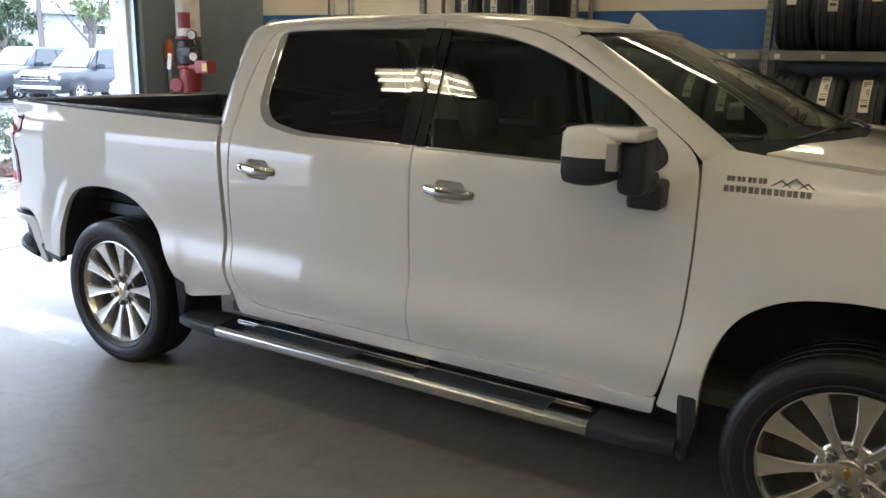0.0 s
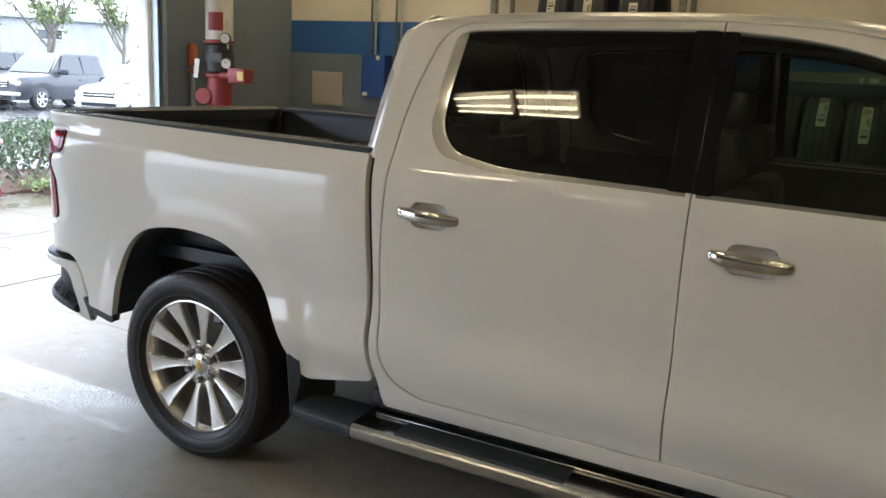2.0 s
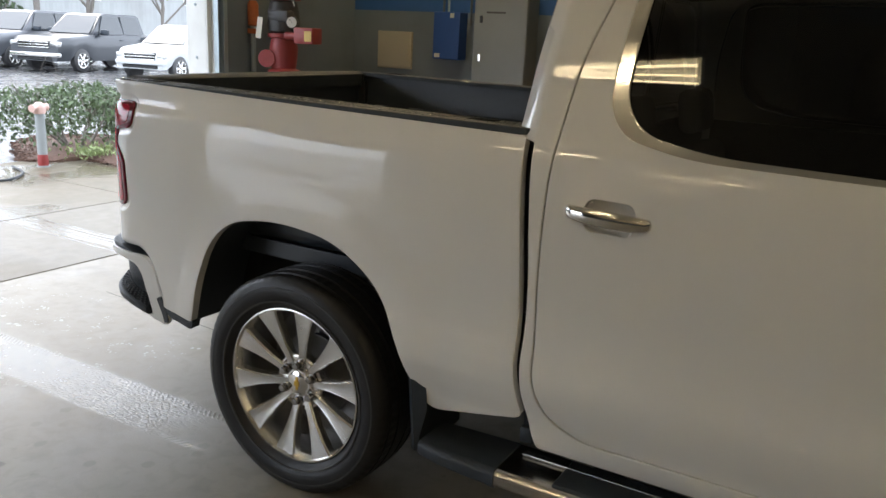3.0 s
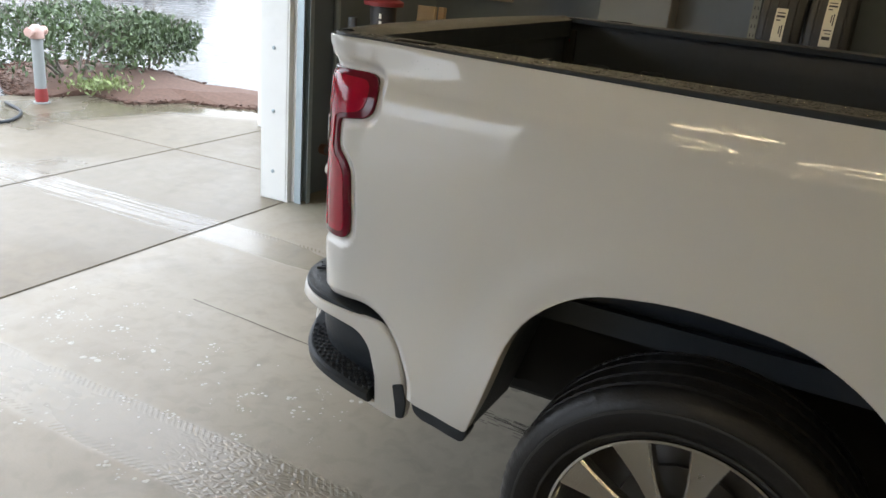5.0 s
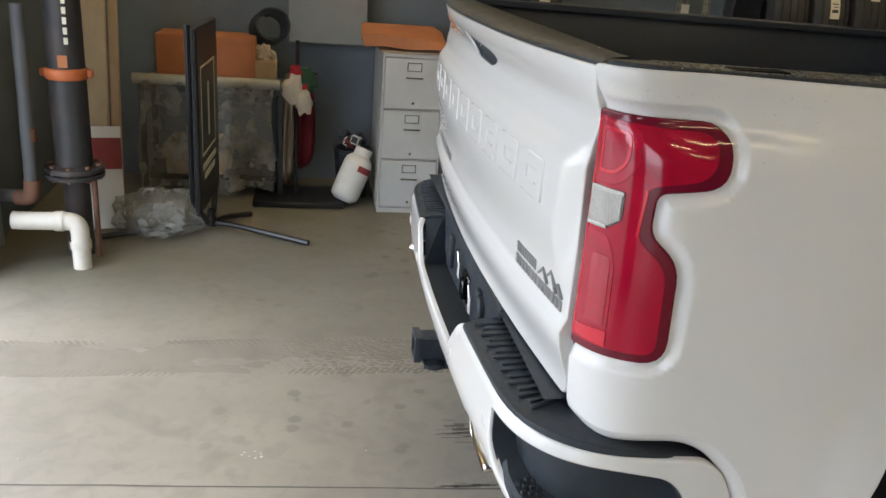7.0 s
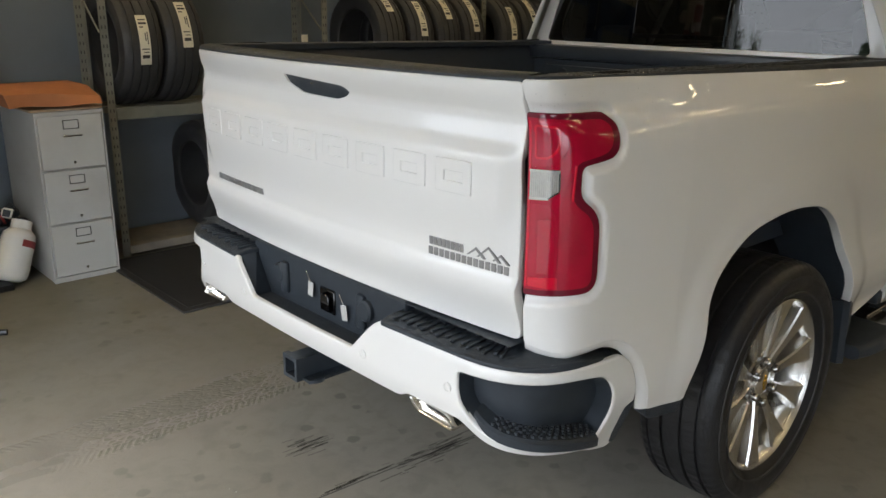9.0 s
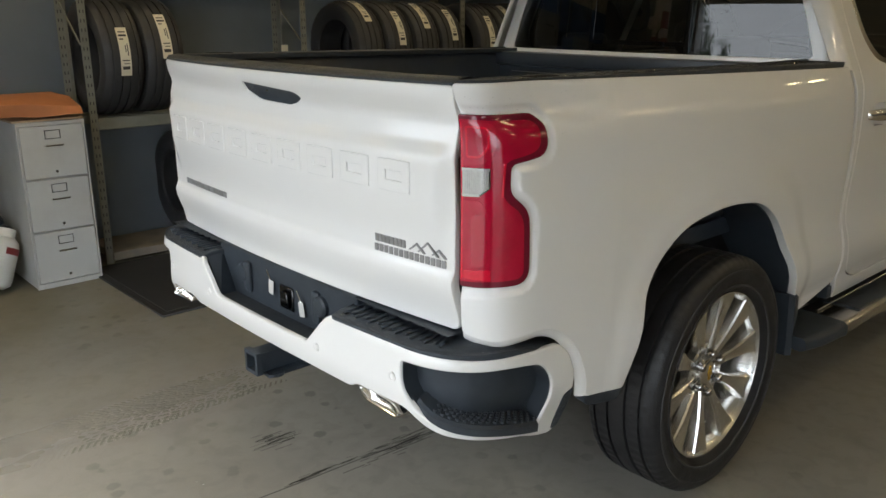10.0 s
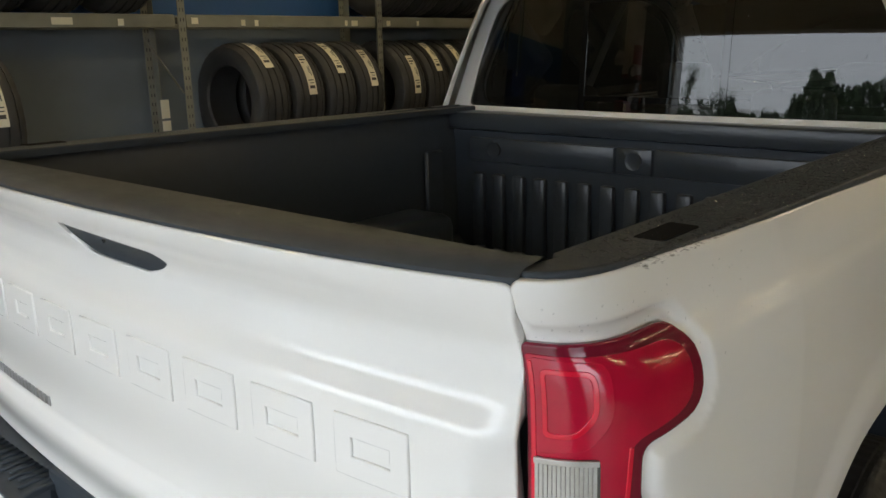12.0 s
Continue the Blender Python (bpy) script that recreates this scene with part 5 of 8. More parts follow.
for sg in (1, -1):
    inner = [(sg * w, z, r) for w, z, r in pocket]
    hole = rounded([(sg * (w - (w - 0.945) * 0.020), z - (z - 0.61) * 0.05, r) for w, z, r in pocket])
    skin("step_surround", rounded([(sg * (w - (w - 0.945) * 0.004), z - (z - 0.61) * 0.008, r) for w, z, r in pocket]), bump_face(-0.007), BLACK_PLASTIC, bumper, holes=[hole], step=0.03, depth=0.06, edge=0.004, heart=(0, 0, 0.62))
    grow = [(sg * (w + (w - 0.93) * 0.04), z + (z - 0.63) * 0.06, r) for w, z, r in pocket]
    pk = skin("corner_step", rounded(grow), bump_face(-0.060), BLACK_PLASTIC, bumper, "black moulded corner step with raised grip", step=0.03, depth=0.01, edge=0.003, heart=(0, 0, 0.62))
    bm = bmesh.new()
    rows = []
    n = 16
    for k in range(n + 1):
        w = lerp(0.735, 1.140, k / n)
        out = 0.010 * math.sin(math.pi * k / n) ** 0.4
        zb = STEP_Z(w)
        row = []
        for d, z in ((-0.085, zb + 0.046), (-0.032 + out, zb + 0.034), (-0.024 + out, zb + 0.026), (-0.026 + out, zb + 0.004), (-0.040, zb - 0.004), (-0.085, zb - 0.004)):
            x, y, nn = bump_plan(sg * w)
            row.append((x + nn.x * d, y + nn.y * d, z))
        rows.append(row)
    rings = [[bm.verts.new(p) for p in row] for row in rows]
    ring_faces(bm, rings, True, True, True)
    bmesh.ops.recalc_face_normals(bm, faces=bm.faces)
    part("step_tray", bm, BLACK_PLASTIC, bumper, "black step tray", angle=30)
    bm = bmesh.new()
    for i in range(15):
        for j in range(5):
            w = 0.79 + i * 0.024 + (j % 2) * 0.012
            f = (j + 0.4) / 5.0
            d = lerp(-0.082, -0.026, f)
            x, y, nn = bump_plan(sg * w)
            c = Vector((x + nn.x * d, y + nn.y * d, STEP_Z(w) + lerp(0.0455, 0.0345, f)))
            lathe(bm, [(0.0065, -0.002), (0.0050, 0.005), (0.0, 0.0055)], Matrix.Translation(c), 6)
    tagged(part("step_grip", bm, BLACK_PLASTIC, bumper, "raised grip studs", smooth=False), kind="stuff")

    def pad_surf(a, b, sg=sg):
        x, y, nn = bump_plan(sg * a)
        return x - nn.x * b, y - nn.y * b, 0.7600 + 0.010 * sstep(0.012, 0.05, b) - 0.034 * sstep(0.98, 1.22, a)
    pad = skin("step_pad", rounded([(0.400, 0.012, 0.01), (1.180, 0.012, 0.012), (1.176, 0.070, 0.02), (1.06, 0.120, 0.03), (0.93, 0.140, 0.05), (0.80, 0.150, 0.02), (0.400, 0.135, 0.01)]), pad_surf, BLACK_PLASTIC, bumper, "black ribbed step pad", step=0.03, depth=0.03, edge=0.005, heart=(0, 0, 0.3))
    for i in range(15):
        w = 0.430 + i * 0.027
        bm = bmesh.new()
        x, y, nn = bump_plan(sg * w)
        yaw = math.degrees(math.atan2(nn.y, nn.x))
        box(bm, -0.036, 0.036, -0.0045, 0.0045, -0.002, 0.0055, r=0.002, m=pose(x - nn.x * (0.066 + 0.012 * (i % 2)), y - nn.y * 0.066, 0.7695, 0, 0, yaw))
        part("grip_rib", bm, BLACK_PLASTIC, pad)
    skin("end_insert", rounded([(sg * a, b, r) for a, b, r in ((1.229, 0.566, 0.004), (1.2575, 0.580, 0.004), (1.2585, 0.52, 0.01), (1.243, 0.456, 0.012), (1.222, 0.452, 0.006))]), bump_face(0.003), BLACK_PLASTIC, bumper, "black bumper end insert", step=0.03, depth=0.012, edge=0.003, heart=(0, 0, 0.62))
    for w, z in ((0.335, 0.645), (0.665, 0.662)):
        p = Vector(bump_face(0.0)(sg * w, z))
        bm = bmesh.new()
        lathe(bm, [(0.0135, -0.001), (0.0135, 0.002), (0.011, 0.0025), (0.0105, 0.001), (0.009, 0.001), (0.008, 0.0025), (0.0, 0.003)], Matrix.Translation(p) @ pose(0, 0, 0, 0, -90, 0), 18)
        part("parking_sensor", bm, PAINT, bumper)
    bm = bmesh.new()                              # rectangular exhaust tip
    loop = [(sg * 0.500, 0.583), (sg * 0.668, 0.578), (sg * 0.692, 0.538), (sg * 0.532, 0.544)]
    c = Vector((sum(p[0] for p in loop) / 4, sum(p[1] for p in loop) / 4))
    rows = []
    for x, q in ((-0.95, 0.95), (-1.12, 0.98), (-1.150, 1.0), (-1.156, 0.96), (-1.150, 0.90), (-1.03, 0.88)):
        rl = rounded([(c.x + (p[0] - c.x) * q, c.y + (p[1] - c.y) * (q if q > 0.9 else q * 0.78), 0.02) for p in loop], 0.02, 4)
        rows.append([bm.verts.new((x, p.x, p.y)) for p in rl])
    ring_faces(bm, rows, True, True, True)
    bmesh.ops.recalc_face_normals(bm, faces=bm.faces)
    tip = part("exhaust_tip", bm, CHROME, truck, "chrome rectangular exhaust tip", angle=50)
    bm = bmesh.new()
    box(bm, -1.120, -1.00, *sorted((sg * 0.53, sg * 0.660)), 0.549, 0.571)
    part("exhaust_bore", bm, UNDERBODY, tip, smooth=False)

bm = bmesh.new()                                   # number-plate recess behind the bumper's low middle
box(bm, -1.085, -1.05, -0.41, 0.41, 0.60, 0.796, r=0.004)
rows = []
for sg in (-1, 1):
    pts = [(-1.158, sg * 0.288, 0.640), (-1.148, sg * 0.396, 0.762), (-1.085, sg * 0.40, 0.775), (-1.085, sg * 0.31, 0.62)]
    f = bm.faces.new([bm.verts.new(p) for p in pts])
bm.faces.new([bm.verts.new(p) for p in ((-1.168, -0.295, 0.640), (-1.168, 0.295, 0.640), (-1.06, 0.33, 0.625), (-1.06, -0.33, 0.625))])
bm.faces.new([bm.verts.new(p) for p in ((-1.085, -0.80, 0.792), (-1.085, 0.80, 0.792), (-1.02, 0.80, 0.792), (-1.02, -0.80, 0.792))])
part("plate_recess", bm, BLACK_PLASTIC, bumper, "black number plate recess", smooth=False)
for y in (-0.21, 0.21):
    bm = bmesh.new()
    box(bm, -1.10, -1.08, y - 0.022, y + 0.022, 0.655, 0.765, r=0.012, seg=2)
    lathe(bm, [(0.034, 0), (0.034, 0.012), (0.027, 0.018), (0, 0.018)], Matrix.Translation((-1.085, y * 1.12, 0.72)) @ pose(0, 0, 0, 0, -90), 16)
    part("plate_lamp", bm, BLACK_PLASTIC, bumper, smooth=True)
for y, z, rot in ((0.045, 0.715, 6), (-0.135, 0.685, -10)):
    bm = bmesh.new()
    box(bm, -0.001, 0.001, -0.014, 0.014, -0.024, 0.024, r=0.0005, m=pose(-1.098, y, z, rot, 0, 0))
    part("paper_tag", bm, material("white_tag_%d" % rot, (0.50, 0.49, 0.46), 0.6, vary=0.06, scale=90), bumper, "white paper tag on a wire")
    bm = bmesh.new()
    tube(bm, bend([(-1.088, y + 0.035, z + 0.05), (-1.10, y + 0.02, z + 0.055), (-1.10, y - 0.002, z + 0.024)], 0.01), 0.0016, 5)
    part("tag_wire", bm, CHROME, bumper)
bm = bmesh.new()
box(bm, -1.092, -1.082, -0.075, 0.005, 0.655, 0.735, r=0.004)
box(bm, -1.105, -1.09, -0.06, -0.02, 0.665, 0.72, r=0.003)
part("trailer_socket", bm, BLACK_GLOSS, bumper, "black trailer wiring socket")
bm = bmesh.new()                                   # tow hitch: a square tube, open at its end
rows = []
for x, a in ((-0.85, 0.032), (-1.205, 0.032), (-1.205, 0.038), (-1.225, 0.038), (-1.225, 0.026), (-0.95, 0.026)):
    rows.append([bm.verts.new((x, -0.02 + sy * a, 0.505 + sz * a)) for sy, sz in ((-1, -1), (1, -1), (1, 1), (-1, 1))])
ring_faces(bm, rows, True, True, True)
lathe(bm, [(0.022, -0.004), (0.030, -0.004), (0.030, 0.004), (0.022, 0.004)], Matrix.Translation((-1.17, -0.075, 0.47)), 14)
box(bm, -1.20, -1.0, -0.09, 0.05, 0.462, 0.474, r=0.003)
bmesh.ops.recalc_face_normals(bm, faces=bm.faces)
part("tow_hitch", bm, BLACK_PLASTIC, truck, "black square tow hitch receiver", smooth=False)


# ---- wheels ----
LUG = material("dark_lug_chrome", (0.34, 0.33, 0.32), 0.18, metal=1.0)


def wheel(x, m):
    sg = 1 if m else -1
    base = Matrix.Translation((x, sg * 0.864, HUB_Z)) @ (pose(0, 0, 0, -90) if m else pose(0, 0, 0, 90))   # local z points outwards
    bm = bmesh.new()
    seg = 288
    prof = [(0.284, 0.098), (0.296, 0.108), (0.315, 0.128), (0.345, 0.138), (0.372, 0.137), (0.392, 0.130), (0.405, 0.119), (0.4135, 0.105),
            (0.4150, 0.092), (0.407, 0.090), (0.407, 0.080), (0.4160, 0.078), (0.4170, 0.040), (0.408, 0.038), (0.408, 0.028), (0.4170, 0.026), (0.4170, -0.026), (0.408, -0.028), (0.408, -0.038), (0.4170, -0.040), (0.4160, -0.078),
            (0.407, -0.080), (0.407, -0.090), (0.4150, -0.092), (0.4135, -0.105), (0.405, -0.119), (0.38, -0.135), (0.33, -0.135), (0.29, -0.105)]
    rings = []
    for i, (r, h) in enumerate(prof):
        ring = []
        for k in range(seg):
            a = 2 * math.pi * k / seg
            rr = r
            if (k % 4 == 0 and abs(h) > 0.088 and r > 0.40) or (k % 4 == 2 and 0.03 < abs(h) < 0.085 and r > 0.41):
                rr -= 0.0022
            p = base @ Vector((rr * math.cos(a), rr * math.sin(a), h))
            p.z = max(p.z, 0.0005)
            ring.append(bm.verts.new(p))
        rings.append(ring)
    ring_faces(bm, rings)
    bmesh.ops.recalc_face_normals(bm, faces=bm.faces)
    tyre = part("wheel", bm, RUBBER_WET, truck, "wheel with a black road tyre", angle=30)
    for r in (0.320, 0.372):
        bm = bmesh.new()
        lathe(bm, [(r - 0.004, 0.126 if r < 0.35 else 0.1345), (r - 0.003, 0.1335 if r < 0.35 else 0.1385), (r + 0.003, 0.1345 if r < 0.35 else 0.1380), (r + 0.004, 0.128 if r < 0.35 else 0.134)], base, 72)
        part("sidewall_rib", bm, RUBBER, tyre)
    bm = bmesh.new()
    lathe(bm, [(0.255, -0.11), (0.270, 0.02), (0.277, 0.078), (0.286, 0.092), (0.294, 0.105), (0.293, 0.112), (0.287, 0.113), (0.283, 0.102), (0.278, 0.094)], base, 72)
    rim = part("rim", bm, WHEEL_METAL, tyre, "polished alloy rim", angle=50)
    bm = bmesh.new()
    lathe(bm, [(0.10, -0.02), (0.16, -0.022), (0.162, -0.03), (0.10, -0.03)], base, 40)
    lathe(bm, [(0.268, -0.10), (0.20, -0.06), (0.10, -0.05), (0.0, -0.05)], base, 40)
    part("brake_disc", bm, WHEEL_DARK, tyre, "dark brake disc")
    for k in range(10):
        a = base @ pose(0, 0, 0, 0, 0, 36 * k + 9)
        bm = bmesh.new()
        rows = []
        for r, hw, top in ((0.050, 0.015, 0.066), (0.085, 0.0165, 0.074), (0.125, 0.0175, 0.080), (0.17, 0.0220, 0.087), (0.21, 0.0290, 0.093), (0.25, 0.0380, 0.099), (0.283, 0.0470, 0.104)):
            low = top - 0.030
            rows.append([bm.verts.new(a @ Vector(p)) for p in ((r, -hw - 0.004, low), (r, -hw, top - 0.006), (r, -hw + 0.005, top), (r, -0.002, top - 0.004 * (r > 0.1)), (r, hw - 0.005, top), (r, hw, top - 0.006), (r, hw + 0.004, low))])
        ring_faces(bm, rows, True, True, True)
        bmesh.ops.recalc_face_normals(bm, faces=bm.faces)
        part("spoke", bm, WHEEL_METAL, tyre, angle=25)
    bm = bmesh.new()
    lathe(bm, [(0.108, 0.035), (0.106, 0.066), (0.098, 0.071), (0.092, 0.060), (0.056, 0.060), (0.052, 0.078), (0.0, 0.080)], base, 40)
    part("hub", bm, WHEEL_METAL, tyre, angle=30)
    bm = bmesh.new()
    lathe(bm, [(0.046, 0.070), (0.045, 0.079), (0.038, 0.083), (0.0, 0.084)], base, 32)
    part("centre_cap", bm, CHROME, tyre)
    bm = bmesh.new()
    for x0, x1, y0, y1 in ((-0.026, 0.026, -0.0055, 0.0055), (-0.010, 0.010, -0.011, 0.011)):
        box(bm, x0, x1, y0, y1, 0.083, 0.0865 + (0.001 if y1 > 0.006 else 0), r=0.001, m=base @ pose(0, 0, 0, 0, 0, -90 if not m else 90))
    part("cap_emblem", bm, GOLD, tyre, "gold cap emblem", smooth=False)
    for k in range(6):
        a = base @ pose(0, 0, 0, 0, 0, 60 * k + 27) @ Matrix.Translation((0.070, 0, 0))
        bm = bmesh.new()
        lathe(bm, [(0.0185, 0.058), (0.0185, 0.074), (0.0150, 0.076), (0.0145, 0.092), (0.011, 0.097), (0.0, 0.098)], a, 12)
        part("lug_nut", bm, LUG, tyre, angle=30)


for x in (REAR_AXLE, FRONT_AXLE):
    for m in (False, True):
        wheel(x, m)

# wheel housings, chassis, running boards, mud flaps
for x in (REAR_AXLE, FRONT_AXLE):
    for sg in (-1, 1):
        bm = bmesh.new()
        rows = []
        for k in range(19):
            a = lerp(0.10, math.pi - 0.10, k / 18)
            px, pz = x - 0.005 + 0.545 * math.cos(a), 0.44 + 0.60 * max(0, math.sin(a)) ** 0.8 - (0.12 if math.sin(a) < 0 else 0)
            rows.append([(px, sg * 0.955, pz), (px, sg * 0.62, pz), (px, sg * 0.585, pz - 0.03), (px, sg * 0.565, min(pz - 0.04, 0.50))])
        loft(bm, rows)
        part("wheel_housing", bm, UNDERBODY, truck, "dark plastic wheel housing")
# The third box, out of sight, is oversized to shade the floor below the bumper.
for a in ((-0.80, 4.4, -0.55, 0.55, 0.44, 0.62), (0.86, 3.10, -0.86, 0.86, 0.42, 0.52), (-1.03, -0.56, -0.74, 0.74, 0.57, 0.80), (0.52, 0.90, -0.80, 0.80, 0.50, 0.80)):
    bm = bmesh.new()
    box(bm, *a, r=0.02)
    part("chassis_frame", bm, UNDERBODY, truck, smooth=False)
for x in (0.0, 3.745):
    bm = bmesh.new()
    tube(bm, [(x, -0.80, 0.405), (x, -0.16, 0.405), (x, -0.12, 0.40), (x, 0.12, 0.40), (x, 0.16, 0.405), (x, 0.80, 0.405)], 0.05, 12, radii=[0.05, 0.055, 0.14, 0.14, 0.055, 0.05])
    part("axle", bm, UNDERBODY, truck)
for sg in (-1, 1):
    m4 = Matrix.Diagonal((1, sg, 1, 1))
    bm = bmesh.new()
    prof = rounded([(0.858, 0.345, 0.008), (0.858, 0.396, 0.008), (1.040, 0.392, 0.012), (1.058, 0.380, 0.008), (1.058, 0.342, 0.010), (1.035, 0.330, 0.010)], 0.01, 4)
    rows = [[bm.verts.new(m4 @ Vector((x, p.x, p.y))) for p in prof] for x in (0.865, 2.862)]
    ring_faces(bm, rows, True, True, True)
    bmesh.ops.recalc_face_normals(bm, faces=bm.faces)
    board = part("running_board", bm, BOARD_CHROME, truck, "chrome running board with black tread pads", angle=30)
    for x0, x1 in ((1.045, 1.700), (2.060, 2.672)):
        bm = bmesh.new()
        box(bm, x0, x1, 0.872, 1.036, 0.385, 0.4005, r=0.004, m=m4)
        bmesh.ops.recalc_face_normals(bm, faces=bm.faces)
        part("tread_pad", bm, BLACK_PLASTIC, board, "black rubber tread pad", smooth=False)
    bm = bmesh.new()
    box(bm, 0.90, 2.83, 0.918, 0.927, 0.396, 0.4045, r=0.002, m=m4)
    bmesh.ops.recalc_face_normals(bm, faces=bm.faces)
    part("board_rib", bm, BOARD_CHROME, board, "grey rib along the board")
    bm = bmesh.new()
    box(bm, 0.895, 0.940, 0.90, 0.955, 0.455, 0.510, r=0.010, seg=2, m=m4)
    bmesh.ops.recalc_face_normals(bm, faces=bm.faces)
    part("body_mount", bm, BLACK_PLASTIC, truck, "black body mount under the cab corner")
    for x0, x1, f in ((0.865, 0.575, 1), (2.862, 3.185, -1)):
        bm = bmesh.new()
        rows = []
        for k in range(8):
            g_ = k / 7
            q = 1 - 0.16 * g_ ** 3
            rows.append([bm.verts.new(m4 @ Vector((lerp(x0, x1, g_), 0.86 + (p.x - 0.86) * (1.03 if k == 0 else q), 0.362 + (p.y - 0.362) * (1.12 - 0.25 * g_)))) for p in prof])
        ring_faces(bm, rows, True, True, True)
        bmesh.ops.recalc_face_normals(bm, faces=bm.faces)
        part("board_end", bm, BLACK_PLASTIC, board, "black board end cap", angle=40)
    for x in (1.15, 2.0, 2.75):
        bm = bmesh.new()
        box(bm, x - 0.04, x + 0.04, 0.78, 0.865, 0.34, 0.46, r=0.006, m=m4)
        bmesh.ops.recalc_face_normals(bm, faces=bm.faces)
        part("bracket", bm, UNDERBODY, board)
    for x0, z1, w0 in ((0.515, 0.575, 0.70), (3.185, 0.560, 0.74)):
        bm = bmesh.new()
        rows = []
        for z, dx in ((z1, -0.018), (z1 - 0.10, -0.010), (z1 - 0.20, 0.0), (z1 - 0.25, 0.002)):
            rows.append([bm.verts.new(m4 @ Vector(p)) for p in ((x0 + dx, w0, z), (x0 + dx, 0.972, z), (x0 + dx + 0.02, 0.988, z), (x0 + dx + 0.07 - (0.035 if z < z1 - 0.15 else 0), 0.978, z), (x0 + dx + 0.05, 0.93, z), (x0 + dx + 0.03, w0, z))])
        ring_faces(bm, rows, True, True, True)
        bmesh.ops.recalc_face_normals(bm, faces=bm.faces)
        part("mud_flap", bm, BLACK_PLASTIC, truck, "black moulded mud flap", angle=30)

# ---- cabin, dim behind the glass ----
bm = bmesh.new()
box(bm, 0.90, 3.4, -0.86, 0.86, 0.50, 0.56)
box(bm, 0.875, 0.93, -0.80, 0.80, 0.55, 1.36)
for sg in (-1, 1):
    box(bm, 0.95, 3.15, *sorted((sg * 0.86, sg * 0.90)), 0.52, 1.335)
part("cabin_shell", bm, SEAT, truck, "dark cabin trim", smooth=False)
bm = bmesh.new()
loft(bm, [[(x, y, roof_at(x, y)[2] - 0.035) for y in (-0.6, -0.3, 0.0, 0.3, 0.6)] for x in (0.84, 1.3, 1.9, 2.4, 2.66)])
part("headlining", bm, material("grey_headlining", (0.20, 0.19, 0.175), 0.9, vary=0.08, scale=30), truck)
for name, x, y, w, top in (("rear_seat", 1.08, 0.0, 1.30, 1.28), ("front_seat", 2.10, -0.40, 0.50, 1.33), ("front_seat", 2.10, 0.40, 0.50, 1.33)):
    bm = bmesh.new()
    box(bm, x - 0.02, x + 0.52, y - w / 2, y + w / 2, 0.72, 0.92, r=0.05, seg=3)
    box(bm, -0.07, 0.07, -w / 2, w / 2, 0.0, top - 0.84, r=0.05, seg=3, m=pose(x, y, 0.84, 0, -10, 0))
    heads = (0.0,) if w < 1 else (-0.42, 0.42)
    for h in heads:
        box(bm, -0.05, 0.05, h - 0.13, h + 0.13, top - 0.80, top - 0.62, r=0.04, seg=3, m=pose(x - 0.02, y, 0.84, 0, -8, 0))
    part(name, bm, SEAT, truck, "dark leather seat")
bm = bmesh.new()
box(bm, 2.98, 3.45, -0.82, 0.82, 0.95, 1.33, r=0.08, seg=3)
part("dashboard", bm, SEAT, truck, "dark dashboard")
bm = bmesh.new()
ring_pts = [pose(2.83, 0.40, 1.17, 0, 65, 0) @ Vector((0.18 * math.cos(a), 0.18 * math.sin(a), 0)) for a in (2 * math.pi * k / 28 for k in range(29))]
tube(bm, ring_pts, 0.016, 8)
tube(bm, [(2.83, 0.40, 1.17), (3.05, 0.40, 1.08)], 0.03, 8)
part("steering_wheel", bm, BLACK_PLASTIC, truck)


# ---- tyre racks along the north wall ----
RACK = material("grey_green_rack_steel", (0.235, 0.235, 0.195), 0.5, metal=0.2, vary=0.12, scale=12, second=(0.15, 0.145, 0.12), second_scale=6, second_amount=0.5)
LABEL = material("tyre_label_paper", (0.74, 0.69, 0.54), 0.35, vary=0.04, scale=60)
INK = material("dark_print", (0.06, 0.055, 0.05), 0.6)
BOARD = material("dusty_shelf_board", (0.22, 0.19, 0.145), 0.8, vary=0.25, scale=9, second=(0.10, 0.09, 0.08), second_scale=4)
Y_FRONT, Y_BACK, SHELF_LOW, SHELF_HIGH = 3.02, 3.42, 0.950, 1.845
rack = thing("tyre_rack", "grey-green slotted steel tyre rack along the wall", "shelf rack", at=(0, 0, 0))
POSTS = (-0.585, 0.985, 2.600, 4.20, 5.80)
slots = bmesh.new()
for x in POSTS:
    for y, d in ((Y_FRONT, 1), (Y_BACK, -1)):
        bm = bmesh.new()
        box(bm, x - 0.012, x + 0.036, y - 0.0015, y + 0.0015, 0.0, 2.95)
        box(bm, x + 0.033, x + 0.036, *sorted((y, y + d * 0.06)), 0.0, 2.95)
        part("post", bm, RACK, rack, smooth=False)
        # small dark blocks on the steel stand for the shade in its slots
        for k in range(50):
            z = 0.10 + k * 0.055
            for dx in (0.002, 0.022):
                box(slots, x + dx - 0.003, x + dx + 0.003, y - 0.0025, y + 0.0025, z, z + 0.020)
    bm = bmesh.new()
    tube(bm, [(x - 0.012, Y_FRONT + 0.01, 1.40), (x - 0.012, Y_BACK - 0.01, 1.72)], 0.006, 6)
    part("brace", bm, RACK, rack)
tagged(part("post_slots", slots, INK, rack, smooth=False), kind="stuff")
